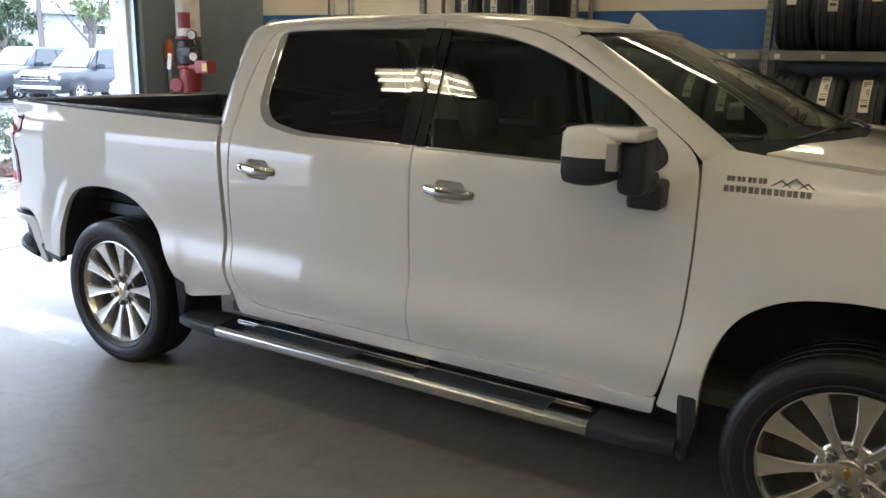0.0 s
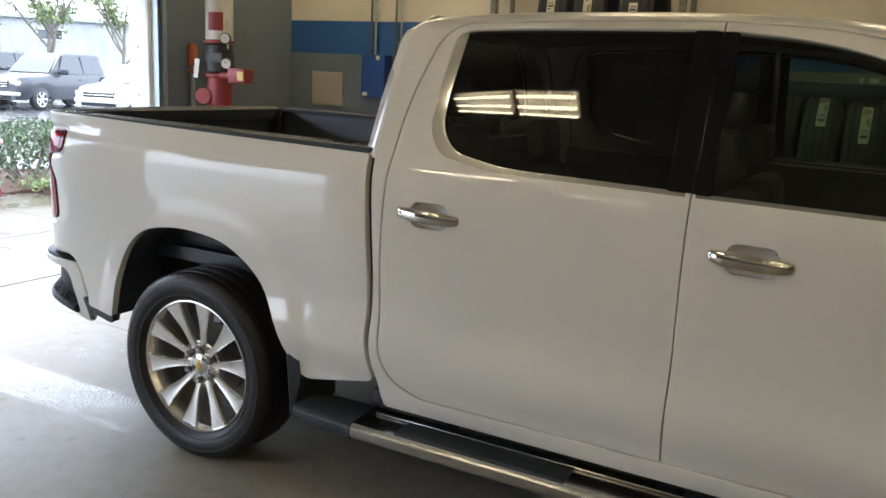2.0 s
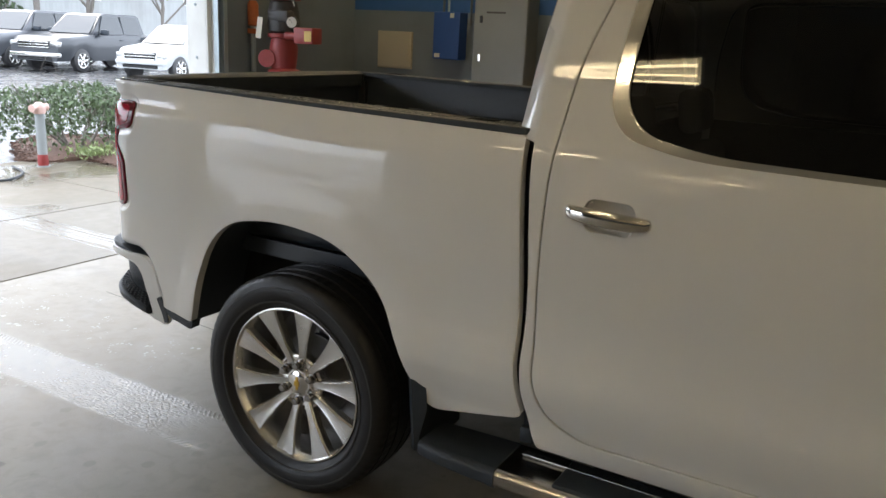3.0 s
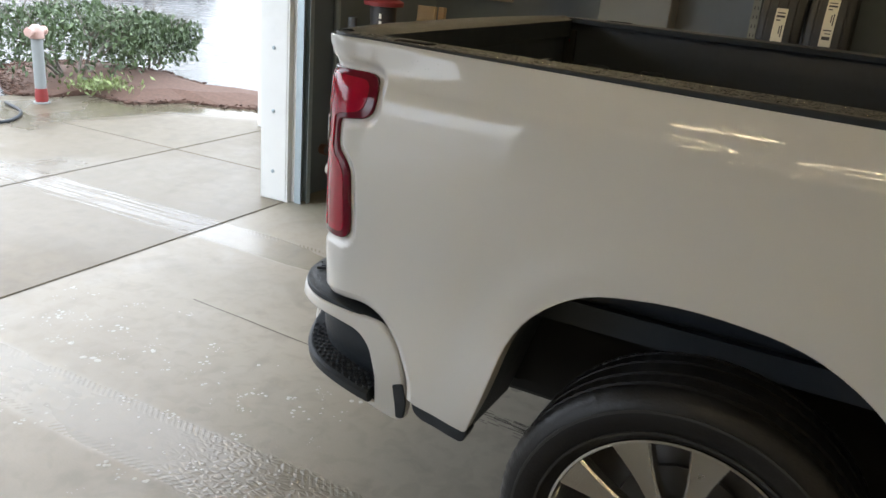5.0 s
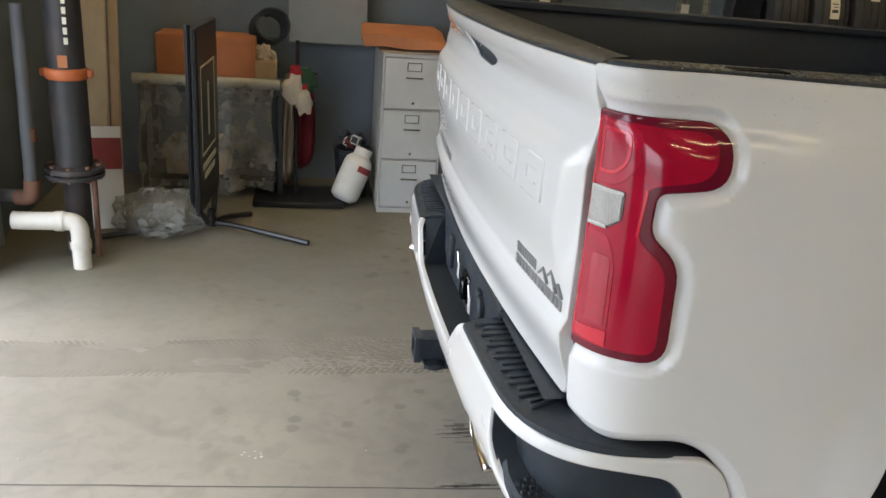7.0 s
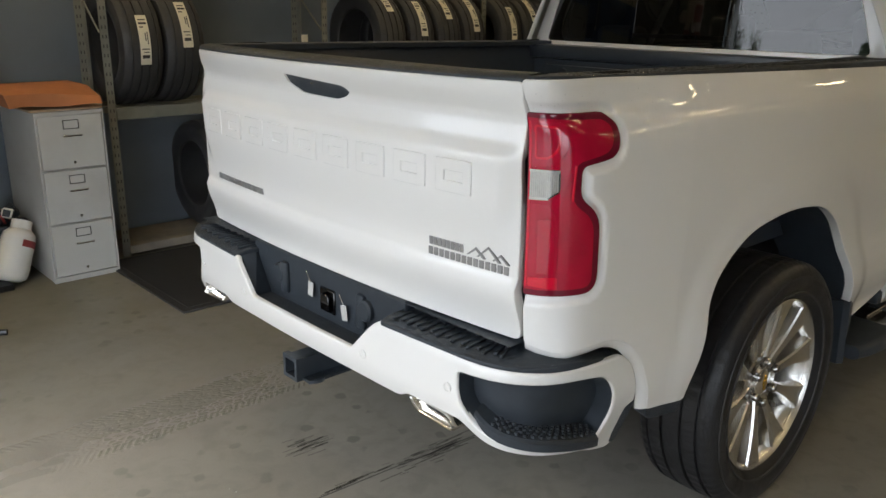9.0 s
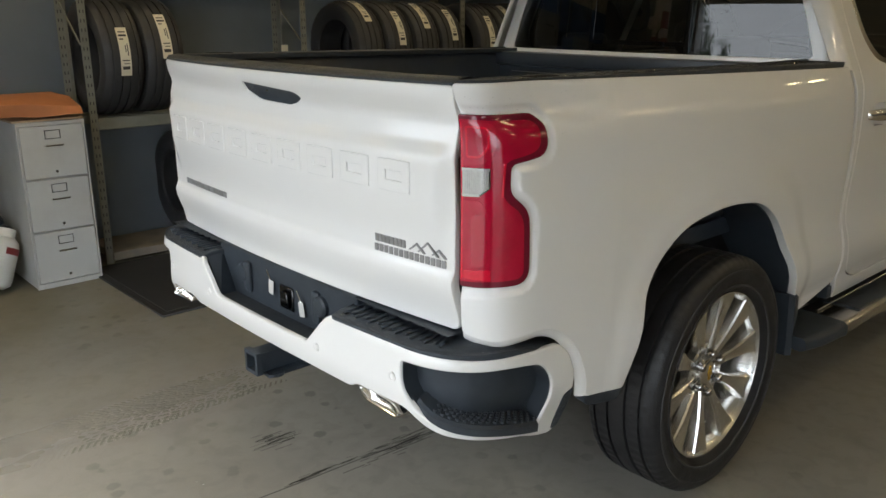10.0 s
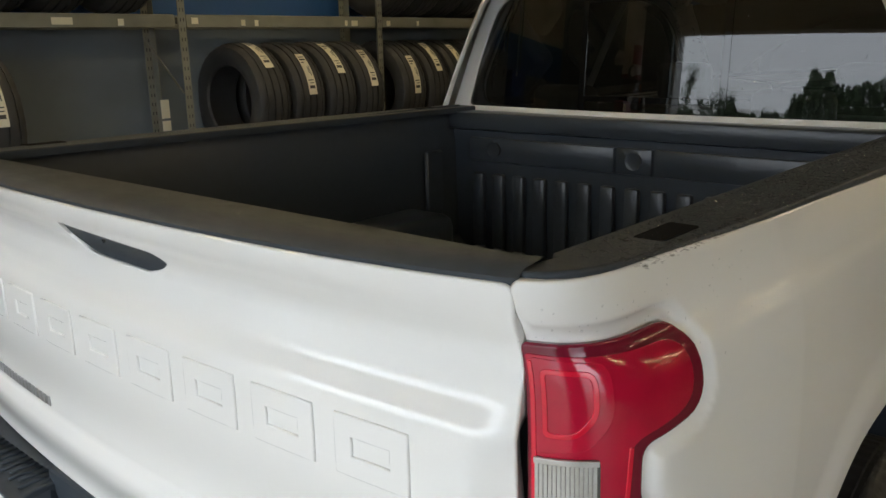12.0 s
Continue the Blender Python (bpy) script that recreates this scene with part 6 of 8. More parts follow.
for i, (x0, x1) in enumerate(zip(POSTS, POSTS[1:])):
    for y in (Y_FRONT, Y_BACK):
        for z in (SHELF_LOW, SHELF_HIGH):
            bm = bmesh.new()
            d = -1 if y == Y_FRONT else 1
            box(bm, x0 + 0.037, x1 - 0.037, *sorted((y + d * 0.002, y - d * 0.022)), z - 0.075, z, r=0.004)
            part("beam", bm, RACK, rack, "grey-green shelf beam")
    for z, t in ((SHELF_LOW, 0.012), (SHELF_HIGH, 0.012)):
        if i < 4:
            bm = bmesh.new()
            for y in (3.12, 3.32):
                box(bm, x0 + 0.037, x1 - 0.037, y - 0.012, y + 0.012, z - 0.05, z - 0.014)
            part("cross_bar", bm, RACK, rack, smooth=False)
    bm = bmesh.new()
    box(bm, x0 + 0.03, x1 - 0.03, Y_FRONT - 0.02, Y_BACK, 0.02, 0.075, r=0.004)
    part("bottom_board", bm, BOARD, rack, "dusty bottom board", smooth=False)
for x, z, w in ((0.30, 1.805, 0.11), (0.62, 1.80, 0.035), (1.08, 1.81, 0.045), (1.42, 1.80, 0.03), (1.52, 1.798, 0.028), (2.28, 1.80, 0.025), (2.36, 1.80, 0.06), (2.70, 1.80, 0.04), (3.02, 1.80, 0.025)):
    bm = bmesh.new()
    box(bm, x - w / 2, x + w / 2, Y_FRONT - 0.0045, Y_FRONT - 0.0028, z - 0.018, z + 0.018)
    part("shelf_tag", bm, LABEL, rack, "pale paper shelf tag", smooth=False)
for x, z in ((0.93, 1.36),):
    for k, h in ((0, 0.11), (1, 0.06)):
        bm = bmesh.new()
        box(bm, x - 0.028, x + 0.028, 3.18, 3.183, z - k * 0.125 - h, z - k * 0.125, r=0.001)
        part("hanging_tag", bm, LABEL, rack, "white hanging paper tag")


def shop_tyre():
    """A new tyre standing on its tread, axle along x, with a paper label on the tread."""
    ob = thing("tyre", "new black tyre with a paper label, standing in a rack", "tyre", "tyres in the racks", at=(0, 0, 0))
    R, H = 0.365, 0.128
    m = Matrix.Translation((0, 0, R)) @ pose(0, 0, 0, 0, 90, 0)
    bm = bmesh.new()
    seg = 72
    prof = [(0.232, -0.085), (0.225, -0.10), (0.235, -0.112), (0.27, -0.126), (0.31, -0.128), (0.342, -0.118), (0.356, -0.100), (0.360, -0.084), (0.353, -0.082), (0.353, -0.074), (0.362, -0.072), (0.3645, -0.032), (0.355, -0.030), (0.355, -0.022), (0.365, -0.020)]
    prof = prof + [(r, -h) for r, h in prof[::-1]]
    rings = []
    for r, h in prof:
        rings.append([bm.verts.new(m @ Vector(((r - (0.005 if (k % 2 and abs(h) > 0.08 and r > 0.34) else 0)) * math.cos(2 * math.pi * k / seg), (r - (0.005 if (k % 2 and abs(h) > 0.08 and r > 0.34) else 0)) * math.sin(2 * math.pi * k / seg), h))) for k in range(seg)])
    ring_faces(bm, rings + [rings[0]])
    bmesh.ops.recalc_face_normals(bm, faces=bm.faces)
    part("casing", bm, RUBBER, ob, angle=28)
    for w, a0, a1, mat, nm, dr, off in ((0.033, 0, 46, LABEL, "label", 0.0035, 0.0), (0.022, 4, 5.2, INK, "print", 0.0045, 0.0), (0.024, 7, 9, INK, "print", 0.0045, 0.0), (0.012, 11, 12.2, INK, "print", 0.0045, -0.01), (0.003, 16, 27, INK, "print", 0.0045, 0.018), (0.003, 17, 24, INK, "print", 0.0045, 0.006), (0.022, 31, 32, INK, "print", 0.0045, 0.0), (0.016, 34, 34.8, INK, "print", 0.0045, 0.004), (0.022, 37, 40, INK, "print", 0.0045, 0.0)):
        bm = bmesh.new()
        rows = []
        for k in range(13):
            a = radians(lerp(a0, a1, k / 12) - 23 + 180)
            rows.append([m @ Vector(((R + dr) * math.sin(a) * -1, (R + dr) * math.cos(a), h + off)) for h in (-w, w)])
        loft(bm, rows)
        lab = part(nm, bm, mat, ob, "pale paper tyre label" if nm == "label" else "")
    return ob


proto = shop_tyre()
spots = []
for x, tilt in ((-0.405, 13), (-0.135, -2)):
    spots.append((x, 3.20, SHELF_LOW + 0.002, tilt))
for x, tilt in ((1.50, -38), (1.785, -8), (2.07, -28), (2.35, -12)):
    spots.append((x, 3.19, SHELF_LOW + 0.002, tilt))
for x, tilt in ((2.79, 0), (3.07, -24), (3.35, -18), (3.63, 6), (3.91, -8)):
    spots.append((x, 3.19, SHELF_LOW + 0.002, tilt))
for x, tilt in ((0.02, 26), (0.32, 16), (0.68, 30)):
    spots.append((x, 3.19, SHELF_HIGH + 0.002, tilt))
for x, tilt in ((2.79, 4), (3.07, 12), (3.35, 2), (3.63, -8), (3.91, 12)):
    spots.append((x, 3.19, SHELF_HIGH + 0.002, tilt))
for x, tilt in ((4.40, 5), (4.68, 15), (4.96, 0)):
    spots.append((x, 3.19, SHELF_HIGH + 0.002, tilt))
for x, tilt in ((0.12, 200), (0.42, 180)):
    spots.append((x, 3.22, 0.077, tilt))
for k, (x, y, z, tilt) in enumerate(spots):
    # turning about the axle moves the label round the tread
    m = Matrix.Translation((x, y, z + 0.365)) @ pose(0, 0, 0, tilt - 20, 0, 0) @ Matrix.Translation((0, 0, -0.365))
    if k == 0:
        proto.matrix_basis = m
    else:
        copy_thing(proto, m)


# ---- filing cabinet, mat, and the corner by the pipes ----
CABINET = material("grey_enamel_cabinet", (0.50, 0.49, 0.455), 0.42, vary=0.05, scale=6, second=(0.38, 0.36, 0.32), second_scale=5, second_amount=0.35)
CARD = material("orange_brown_card", (0.46, 0.17, 0.065), 0.75, vary=0.12, scale=14, second=(0.34, 0.12, 0.05), second_scale=5, second_amount=0.5)
CARD_PLAIN = material("plain_cardboard", (0.42, 0.30, 0.18), 0.8, vary=0.12, scale=12)
MAT_RUBBER = material("black_rubber_mat", (0.02, 0.02, 0.021), 0.6, vary=0.3, scale=12, bump=0.3, bump_scale=90)
BLACK_PAINT = material("black_painted_steel", (0.014, 0.014, 0.015), 0.35, vary=0.2, scale=15)


def film_material(name):
    """Thin clear plastic: half lets light through, half is a creased shiny skin."""
    mat = bpy.data.materials.new(name)
    mat.use_nodes = True
    n, l = mat.node_tree.nodes, mat.node_tree.links
    b, out = n["Principled BSDF"], n["Material Output"]
    b.inputs["Base Color"].default_value, b.inputs["Roughness"].default_value = (0.50, 0.49, 0.44, 1), 0.12
    b.inputs["Specular IOR Level"].default_value = 0.9
    geo, tex, fold, bump = n.new("ShaderNodeNewGeometry"), n.new("ShaderNodeTexNoise"), n.new("ShaderNodeTexVoronoi"), n.new("ShaderNodeBump")
    tex.inputs["Scale"].default_value, tex.inputs["Detail"].default_value = 9.0, 4.0
    fold.inputs["Scale"].default_value = 13.0
    add = n.new("ShaderNodeMixRGB")
    add.inputs[0].default_value = 0.35
    l.new(geo.outputs["Position"], tex.inputs["Vector"])
    l.new(geo.outputs["Position"], add.inputs[1])
    l.new(tex.outputs["Color"], add.inputs[2])
    l.new(add.outputs[0], fold.inputs["Vector"])
    bump.inputs["Strength"].default_value, bump.inputs["Distance"].default_value = 1.0, 0.03
    l.new(fold.outputs["Distance"], bump.inputs["Height"])
    l.new(bump.outputs[0], b.inputs["Normal"])
    clear, mix = n.new("ShaderNodeBsdfTransparent"), n.new("ShaderNodeMixShader")
    clear.inputs[0].default_value = (0.88, 0.88, 0.84, 1)
    ramp = n.new("ShaderNodeMapRange")
    ramp.inputs[1].default_value, ramp.inputs[2].default_value, ramp.inputs[3].default_value, ramp.inputs[4].default_value = 0.35, 0.65, 0.22, 0.52
    l.new(tex.outputs["Fac"], ramp.inputs[0])
    l.new(ramp.outputs[0], mix.inputs[0])
    l.new(clear.outputs[0], mix.inputs[1])
    l.new(b.outputs[0], mix.inputs[2])
    l.new(mix.outputs[0], out.inputs[0])
    return mat


FILM = film_material("crumpled_clear_film")
BOARD_TAN = material("pale_wood_board", (0.46, 0.36, 0.23), 0.7, vary=0.15, scale=7, second=(0.34, 0.25, 0.15), second_scale=3)
WHITE_TANK = material("off_white_tank_paint", (0.70, 0.68, 0.62), 0.4, vary=0.06, scale=14)
CLOTH_RED = material("dark_red_cloth", (0.20, 0.02, 0.03), 0.9, vary=0.25, scale=20)
CLOTH_PALE = material("pale_cloth", (0.52, 0.46, 0.36), 0.9, vary=0.15, scale=20)
GREY_BOX = material("grey_electrical_enamel", (0.215, 0.225, 0.22), 0.45, vary=0.06, scale=6)
BLUE_BOX = material("blue_enamel", (0.02, 0.075, 0.28), 0.4, vary=0.08, scale=9)

cab_ = thing("filing_cabinet", "grey three-drawer steel filing cabinet against the wall", "cabinet", at=(-1.095, 2.77, 0))
bm = bmesh.new()
box(bm, 0.0, 0.375, 0.016, 0.66, 0.0, 0.985, r=0.004)
part("body", bm, CABINET, cab_)
for a in ((0.0, 0.009, 0.0, 0.985), (0.366, 0.375, 0.0, 0.985), (0.009, 0.366, 0.0, 0.030), (0.009, 0.366, 0.3415, 0.3445), (0.009, 0.366, 0.6545, 0.6575), (0.009, 0.366, 0.969, 0.985)):
    bm = bmesh.new()
    box(bm, a[0], a[1], -0.005, 0.0155, a[2], a[3])
    part("front_rail", bm, CABINET, cab_, smooth=False)
for k in range(3):
    z0 = 0.035 + k * 0.313
    bm = bmesh.new()
    box(bm, 0.0135, 0.3615, -0.006, 0.018, z0, z0 + 0.3025 - 0.0015 * (k == 2), r=0.003)
    d = part("drawer", bm, CABINET, cab_)
    bm = bmesh.new()
    tube(bm, bend([(0.140, -0.004, z0 + 0.185), (0.140, -0.030, z0 + 0.190), (0.238, -0.030, z0 + 0.190), (0.238, -0.004, z0 + 0.185)], 0.012, 4), 0.0058, 7)
    part("handle", bm, CHROME, d, "chrome pull")
    bm = bmesh.new()
    for a in ((0.146, 0.232, 0.226, 0.229), (0.146, 0.232, 0.273, 0.276), (0.146, 0.149, 0.226, 0.276), (0.229, 0.232, 0.226, 0.276)):
        box(bm, a[0], a[1], -0.0095, -0.005, z0 + a[2], z0 + a[3])
    part("label_holder", bm, LENS_WELL, d, smooth=False)
    bm = bmesh.new()
    lathe(bm, [(0.008, 0), (0.008, 0.003), (0, 0.0035)], pose(0.189, -0.006, z0 + 0.035, 90), 12)
    part("lock", bm, CHROME, d)
bm = bmesh.new()
box(bm, -0.015, 0.385, -0.02, 0.60, 0.0, 0.012, r=0.002, m=pose(-1.095, 2.80, 0.987, 0, 0, 2))
tagged(part("cardboard_sheet", bm, CARD_PLAIN), "flat brown cardboard sheet on the cabinet", "cardboard")
bm = bmesh.new()
rows = []
for k in range(9):
    f = k / 8
    rows.append([(-1.21 + 0.48 * f, 2.755 + 0.03 * math.sin(5 * f), 1.018 + 0.006 * math.sin(9 * f)), (-1.23 + 0.50 * f, 2.76, 1.075 + 0.018 * math.sin(3 * f + 1)), (-1.22 + 0.49 * f, 2.95, 1.118 - 0.012 * math.cos(6 * f)), (-1.20 + 0.46 * f, 3.25, 1.112), (-1.20 + 0.46 * f, 3.27, 1.02)])
rr = [[bm.verts.new(p) for p in r] for r in rows]
ring_faces(bm, rr, True, True, True)
bmesh.ops.recalc_face_normals(bm, faces=bm.faces)
tagged(part("folded_carton", bm, CARD, angle=30), "crushed orange-brown carton on top of the cabinet", "carton")
bm = bmesh.new()
box(bm, -0.745, 0.95, 1.838, 2.965, 0.0, 0.013, r=0.004)
box(bm, -0.700, 0.905, 1.883, 2.920, 0.012, 0.016, r=0.002)
tagged(part("floor_mat", bm, MAT_RUBBER), "black rubber anti-fatigue mat on the floor", "mat")

# wall boxes
box_ = thing("electrical_cabinet", "tall grey steel electrical cabinet on the wall", "electrical box", at=(-1.665, 3.28, 0.955))
bm = bmesh.new()
box(bm, 0, 0.505, 0.015, 0.22, 0, 1.03, r=0.004)
part("body", bm, GREY_BOX, box_)
bm = bmesh.new()
box(bm, 0.004, 0.501, 0.0, 0.017, 0.004, 1.026, r=0.004)
d = part("door", bm, GREY_BOX, box_)
for z in (0.5, 0.82):
    bm = bmesh.new()
    box(bm, 0.06, 0.085, -0.012, 0.002, z, z + 0.06, r=0.003)
    part("latch", bm, CHROME if z < 0.6 else BLACK_PAINT, d)
bm = bmesh.new()
box(bm, 0.12, 0.30, -0.0015, 0.001, 0.90, 0.915)
part("print_bar", bm, INK, d, smooth=False)
box_ = thing("blue_control_box", "blue enamelled control box with conduits on the wall", "electrical box", at=(-2.12, 3.36, 1.45))
bm = bmesh.new()
box(bm, 0, 0.27, 0, 0.14, 0, 0.41, r=0.005)
part("body", bm, BLUE_BOX, box_)
bm = bmesh.new()
box(bm, 0.02, 0.075, -0.002, 0.001, 0.015, 0.05)
part("sticker", bm, LABEL, box_, smooth=False)
bm = bmesh.new()
box(bm, 0.17, 0.21, -0.002, 0.001, 0.36, 0.40)
part("sticker", bm, LABEL, box_, smooth=False)
for k, x in enumerate((0.05, 0.10, 0.33, 0.39)):
    bm = bmesh.new()
    tube(bm, [(x, 0.09, 0.40 if k < 2 else 0.30), (x, 0.09, 2.6)], 0.011, 8)
    part("conduit", bm, GALV if k % 2 else PIPE_GREY, box_)
bm = bmesh.new()
box(bm, -2.80, -2.42, 3.468, 3.50, 1.335, 1.675, r=0.004)
box(bm, -2.785, -2.435, 3.463, 3.47, 1.35, 1.66, r=0.002)
box(bm, -2.452, -2.440, 3.455, 3.464, 1.45, 1.52, r=0.002)
tagged(part("wall_access_panel", bm, material("tan_panel_paint", (0.40, 0.36, 0.28), 0.5, vary=0.06, scale=6)), "tan steel access panel set in the wall", "wall panel")
for x in (0.05, 0.62, 0.68):
    bm = bmesh.new()
    tube(bm, [(x, 3.47, 2.30), (x, 3.47, ROOM_TOP)], 0.014, 8)
    tagged(part("conduit_pipe", bm, WALL_HIGH), "thin painted conduit on the beige wall", "conduit")

# fire riser: a thick standpipe with valves
riser = thing("sprinkler_riser", "iron sprinkler riser with red valves and a cream upper pipe", "pipework", at=(-2.655, 1.98, 0))
bm = bmesh.new()
lathe(bm, [(0.062, 0.0), (0.062, 0.40), (0.075, 0.42)], None, 24, True)
lathe(bm, [(0.085, 0.46), (0.083, 1.34)], None, 28)
part("standpipe", bm, PIPE_BLACK, riser, "black iron standpipe")
bm = bmesh.new()
lathe(bm, [(0.075, 0.405), (0.135, 0.408), (0.138, 0.428), (0.120, 0.432), (0.120, 0.438), (0.138, 0.442), (0.137, 0.462), (0.085, 0.466)], None, 28)
part("flange", bm, PIPE_BLACK, riser)
for k in range(8):
    bm = bmesh.new()
    a = 2 * math.pi * k / 8
    lathe(bm, [(0.0, 0.396), (0.013, 0.396), (0.013, 0.474), (0.0, 0.475)], Matrix.Translation((0.112 * math.cos(a), 0.112 * math.sin(a), 0)), 6)
    part("flange_bolt", bm, RUST, riser, smooth=False)
bm = bmesh.new()
lathe(bm, [(0.084, 0.882), (0.094, 0.885), (0.098, 0.895), (0.098, 0.922), (0.094, 0.932), (0.084, 0.936)], None, 28)
for sx in (-1, 1):
    box(bm, sx * 0.102 - 0.016, sx * 0.102 + 0.016, -0.018, 0.018, 0.890, 0.928, r=0.006)
part("coupling", bm, ORANGE_PAINT, riser, "orange grooved coupling")
bm = bmesh.new()
box(bm, -0.012, 0.030, -0.089, -0.086, 0.945, 1.0)
part("tag", bm, CARD, riser, smooth=False)
bm = bmesh.new()
for k in range(5):
    box(bm, 0.022, 0.040, -0.0865, -0.082, 1.05 + k * 0.045, 1.08 + k * 0.045, r=0.001)
part("paint_marks", bm, LABEL, riser, "pale hand-painted marks", smooth=False)
bm = bmesh.new()
lathe(bm, [(0.083, 1.30), (0.125, 1.305), (0.128, 1.33), (0.095, 1.345), (0.105, 1.42), (0.112, 1.50), (0.098, 1.575), (0.125, 1.585), (0.125, 1.61), (0.09, 1.62)], None, 28)
box(bm, -0.19, -0.05, -0.05, 0.05, 1.38, 1.47, r=0.02, seg=2)
lathe(bm, [(0.05, 0), (0.05, 0.11), (0.068, 0.112), (0.068, 0.13), (0, 0.13)], pose(-0.10, -0.02, 1.42, 90, 0, 20), 18)
part("check_valve", bm, VALVE_RED, riser, "red check valve body", angle=30)
bm = bmesh.new()
lathe(bm, [(0.09, 1.615), (0.120, 1.63), (0.128, 1.70), (0.122, 1.78), (0.105, 1.85), (0.09, 1.86)], None, 26)
box(bm, -0.06, 0.15, -0.13, -0.04, 1.70, 1.79, r=0.02, seg=2)
part("alarm_valve", bm, PIPE_BLACK, riser, "black alarm valve", angle=30)
bm = bmesh.new()
lathe(bm, [(0.09, 1.862), (0.133, 1.866), (0.133, 1.89), (0.09, 1.895)], None, 28)
part("red_flange", bm, VALVE_RED, riser)
bm = bmesh.new()
lathe(bm, [(0.117, 1.895), (0.117, ROOM_TOP)], None, 30)
part("upper_pipe", bm, PIPE_WHITE, riser, "cream painted upper pipe")
bm = bmesh.new()
rows = [[(0.1185 * math.sin(radians(a)), -0.1185 * math.cos(radians(a)), z) for a in range(-5, 60, 8)] for z in (1.97, 2.12)]
loft(bm, rows)
part("red_label", bm, VALVE_RED, riser, "red label")
for dx, dz in ((0.165, 1.905), (0.175, 1.70)):
    bm = bmesh.new()
    m = pose(dx, -0.10, dz, 90, 0, 25)
    lathe(bm, [(0.044, -0.02), (0.047, 0.0), (0.047, 0.016), (0.040, 0.02)], m, 22)
    gg = part("gauge", bm, BLACK_PAINT, riser, "round pressure gauge")
    bm = bmesh.new()
    lathe(bm, [(0.041, 0.017), (0.0, 0.0172)], m, 22)
    part("dial", bm, WHITE_TANK, gg, "white dial")
    bm = bmesh.new()
    box(bm, -0.0015, 0.0015, -0.004, 0.030, 0.0173, 0.0185, m=m @ pose(0, 0, 0, 0, 0, 40))
    part("pointer", bm, INK, gg, smooth=False)
    bm = bmesh.new()
    tube(bm, bend([(dx, -0.08, dz - 0.04), (dx, -0.06, dz - 0.09), (0.06, -0.03, dz - 0.10)], 0.03), 0.009, 8)
    part("gauge_pipe", bm, CHROME, gg)
bm = bmesh.new()
box(bm, 0.235, 0.42, -0.16, -0.04, 1.545, 1.665, r=0.012, seg=2)
tube(bm, [(0.10, -0.08, 1.60), (0.24, -0.10, 1.60)], 0.03, 12)
fs = part("flow_switch", bm, VALVE_RED, riser, "red flow switch box")
bm = bmesh.new()
box(bm, 0.345, 0.412, -0.163, -0.159, 1.565, 1.640, r=0.001)
part("yellow_label", bm, material("yellow_label", (0.62, 0.42, 0.10), 0.5), fs, "yellow label", smooth=False)
bm = bmesh.new()
box(bm, -0.025, 0.022, -0.002, 0.0, -0.16, 0.0, r=0.001, m=pose(-0.09, -0.165, 1.73, 0, 8, 10))
part("hanging_tag", bm, WHITE_TANK, riser, "white inspection tag", smooth=False)
bm = bmesh.new()
tube(bm, bend([(-0.16, -0.10, 1.22), (-0.17, -0.12, 0.335), (-0.37, -0.08, 0.325)], 0.05, 6), 0.030, 14)
part("drain_pipe", bm, PIPE_GREY, riser, "grey drain pipe")
bm = bmesh.new()
tube(bm, bend([(-0.165, -0.115, 0.415), (-0.17, -0.12, 0.325), (-0.245, -0.105, 0.325)], 0.055, 6), 0.038, 14)
part("drain_elbow", bm, RUST, riser, "rusty elbow")
bm = bmesh.new()
tube(bm, [(-0.335, -0.085, 0.325), (-0.385, -0.078, 0.325)], 0.036, 12)
part("drain_socket", bm, RUST, riser)
bm = bmesh.new()
lathe(bm, [(0.030, 0.598), (0.034, 0.60), (0.034, 0.66), (0.030, 0.662)], Matrix.Translation((-0.164, -0.106, 0)), 12)
part("drain_coupling", bm, RUST, riser)
bm = bmesh.new()
tube(bm, [(-0.42, 0.10, 0.0), (-0.42, 0.10, 1.82)], 0.022, 12)
part("side_pipe", bm, GALV, riser, "thin grey side pipe")
bm = bmesh.new()
lathe(bm, [(0.024, 1.66), (0.044, 1.67), (0.046, 1.83), (0.03, 1.86), (0.0, 1.865)], Matrix.Translation((-0.42, 0.10, 0)), 14)
box(bm, -0.47, -0.37, 0.06, 0.14, 1.60, 1.64, r=0.006)
part("side_valve", bm, ORANGE_PAINT, riser, "orange-brown valve")
bm = bmesh.new()
lathe(bm, [(0.0, 2.02), (0.09, 2.03), (0.105, 2.09), (0.07, 2.15), (0.0, 2.16)], Matrix.Translation((-0.50, 0.45, 0)), 18)
part("alarm_bell", bm, WHITE_STEEL, riser, "pale round alarm bell on the wall")
bm = bmesh.new()
tube(bm, [(-0.50, 0.45, 2.09), (-0.50, 0.9, 2.09), (-0.50, 1.52, 2.09)], 0.012, 8)
part("bell_pipe", bm, PIPE_GREY, riser)
bm = bmesh.new()
tube(bm, [(0.095, -0.04, 0.0), (0.095, -0.04, 0.40)], 0.014, 8)
part("support_rod", bm, RUST, riser)
bm = bmesh.new()
tube(bm, bend([(-2.90, 1.79, 0.235), (-2.605, 1.79, 0.235), (-2.605, 1.79, 0.0)], 0.055, 7), 0.043, 16)
lathe(bm, [(0.049, 0.10), (0.049, 0.14)], Matrix.Translation((-2.605, 1.79, 0)), 16)
lathe(bm, [(0.049, 0.0), (0.049, 0.04)], Matrix.Translation((-2.71, 1.79, 0.235)) @ pose(0, 0, 0, 0, 90, 0), 16)
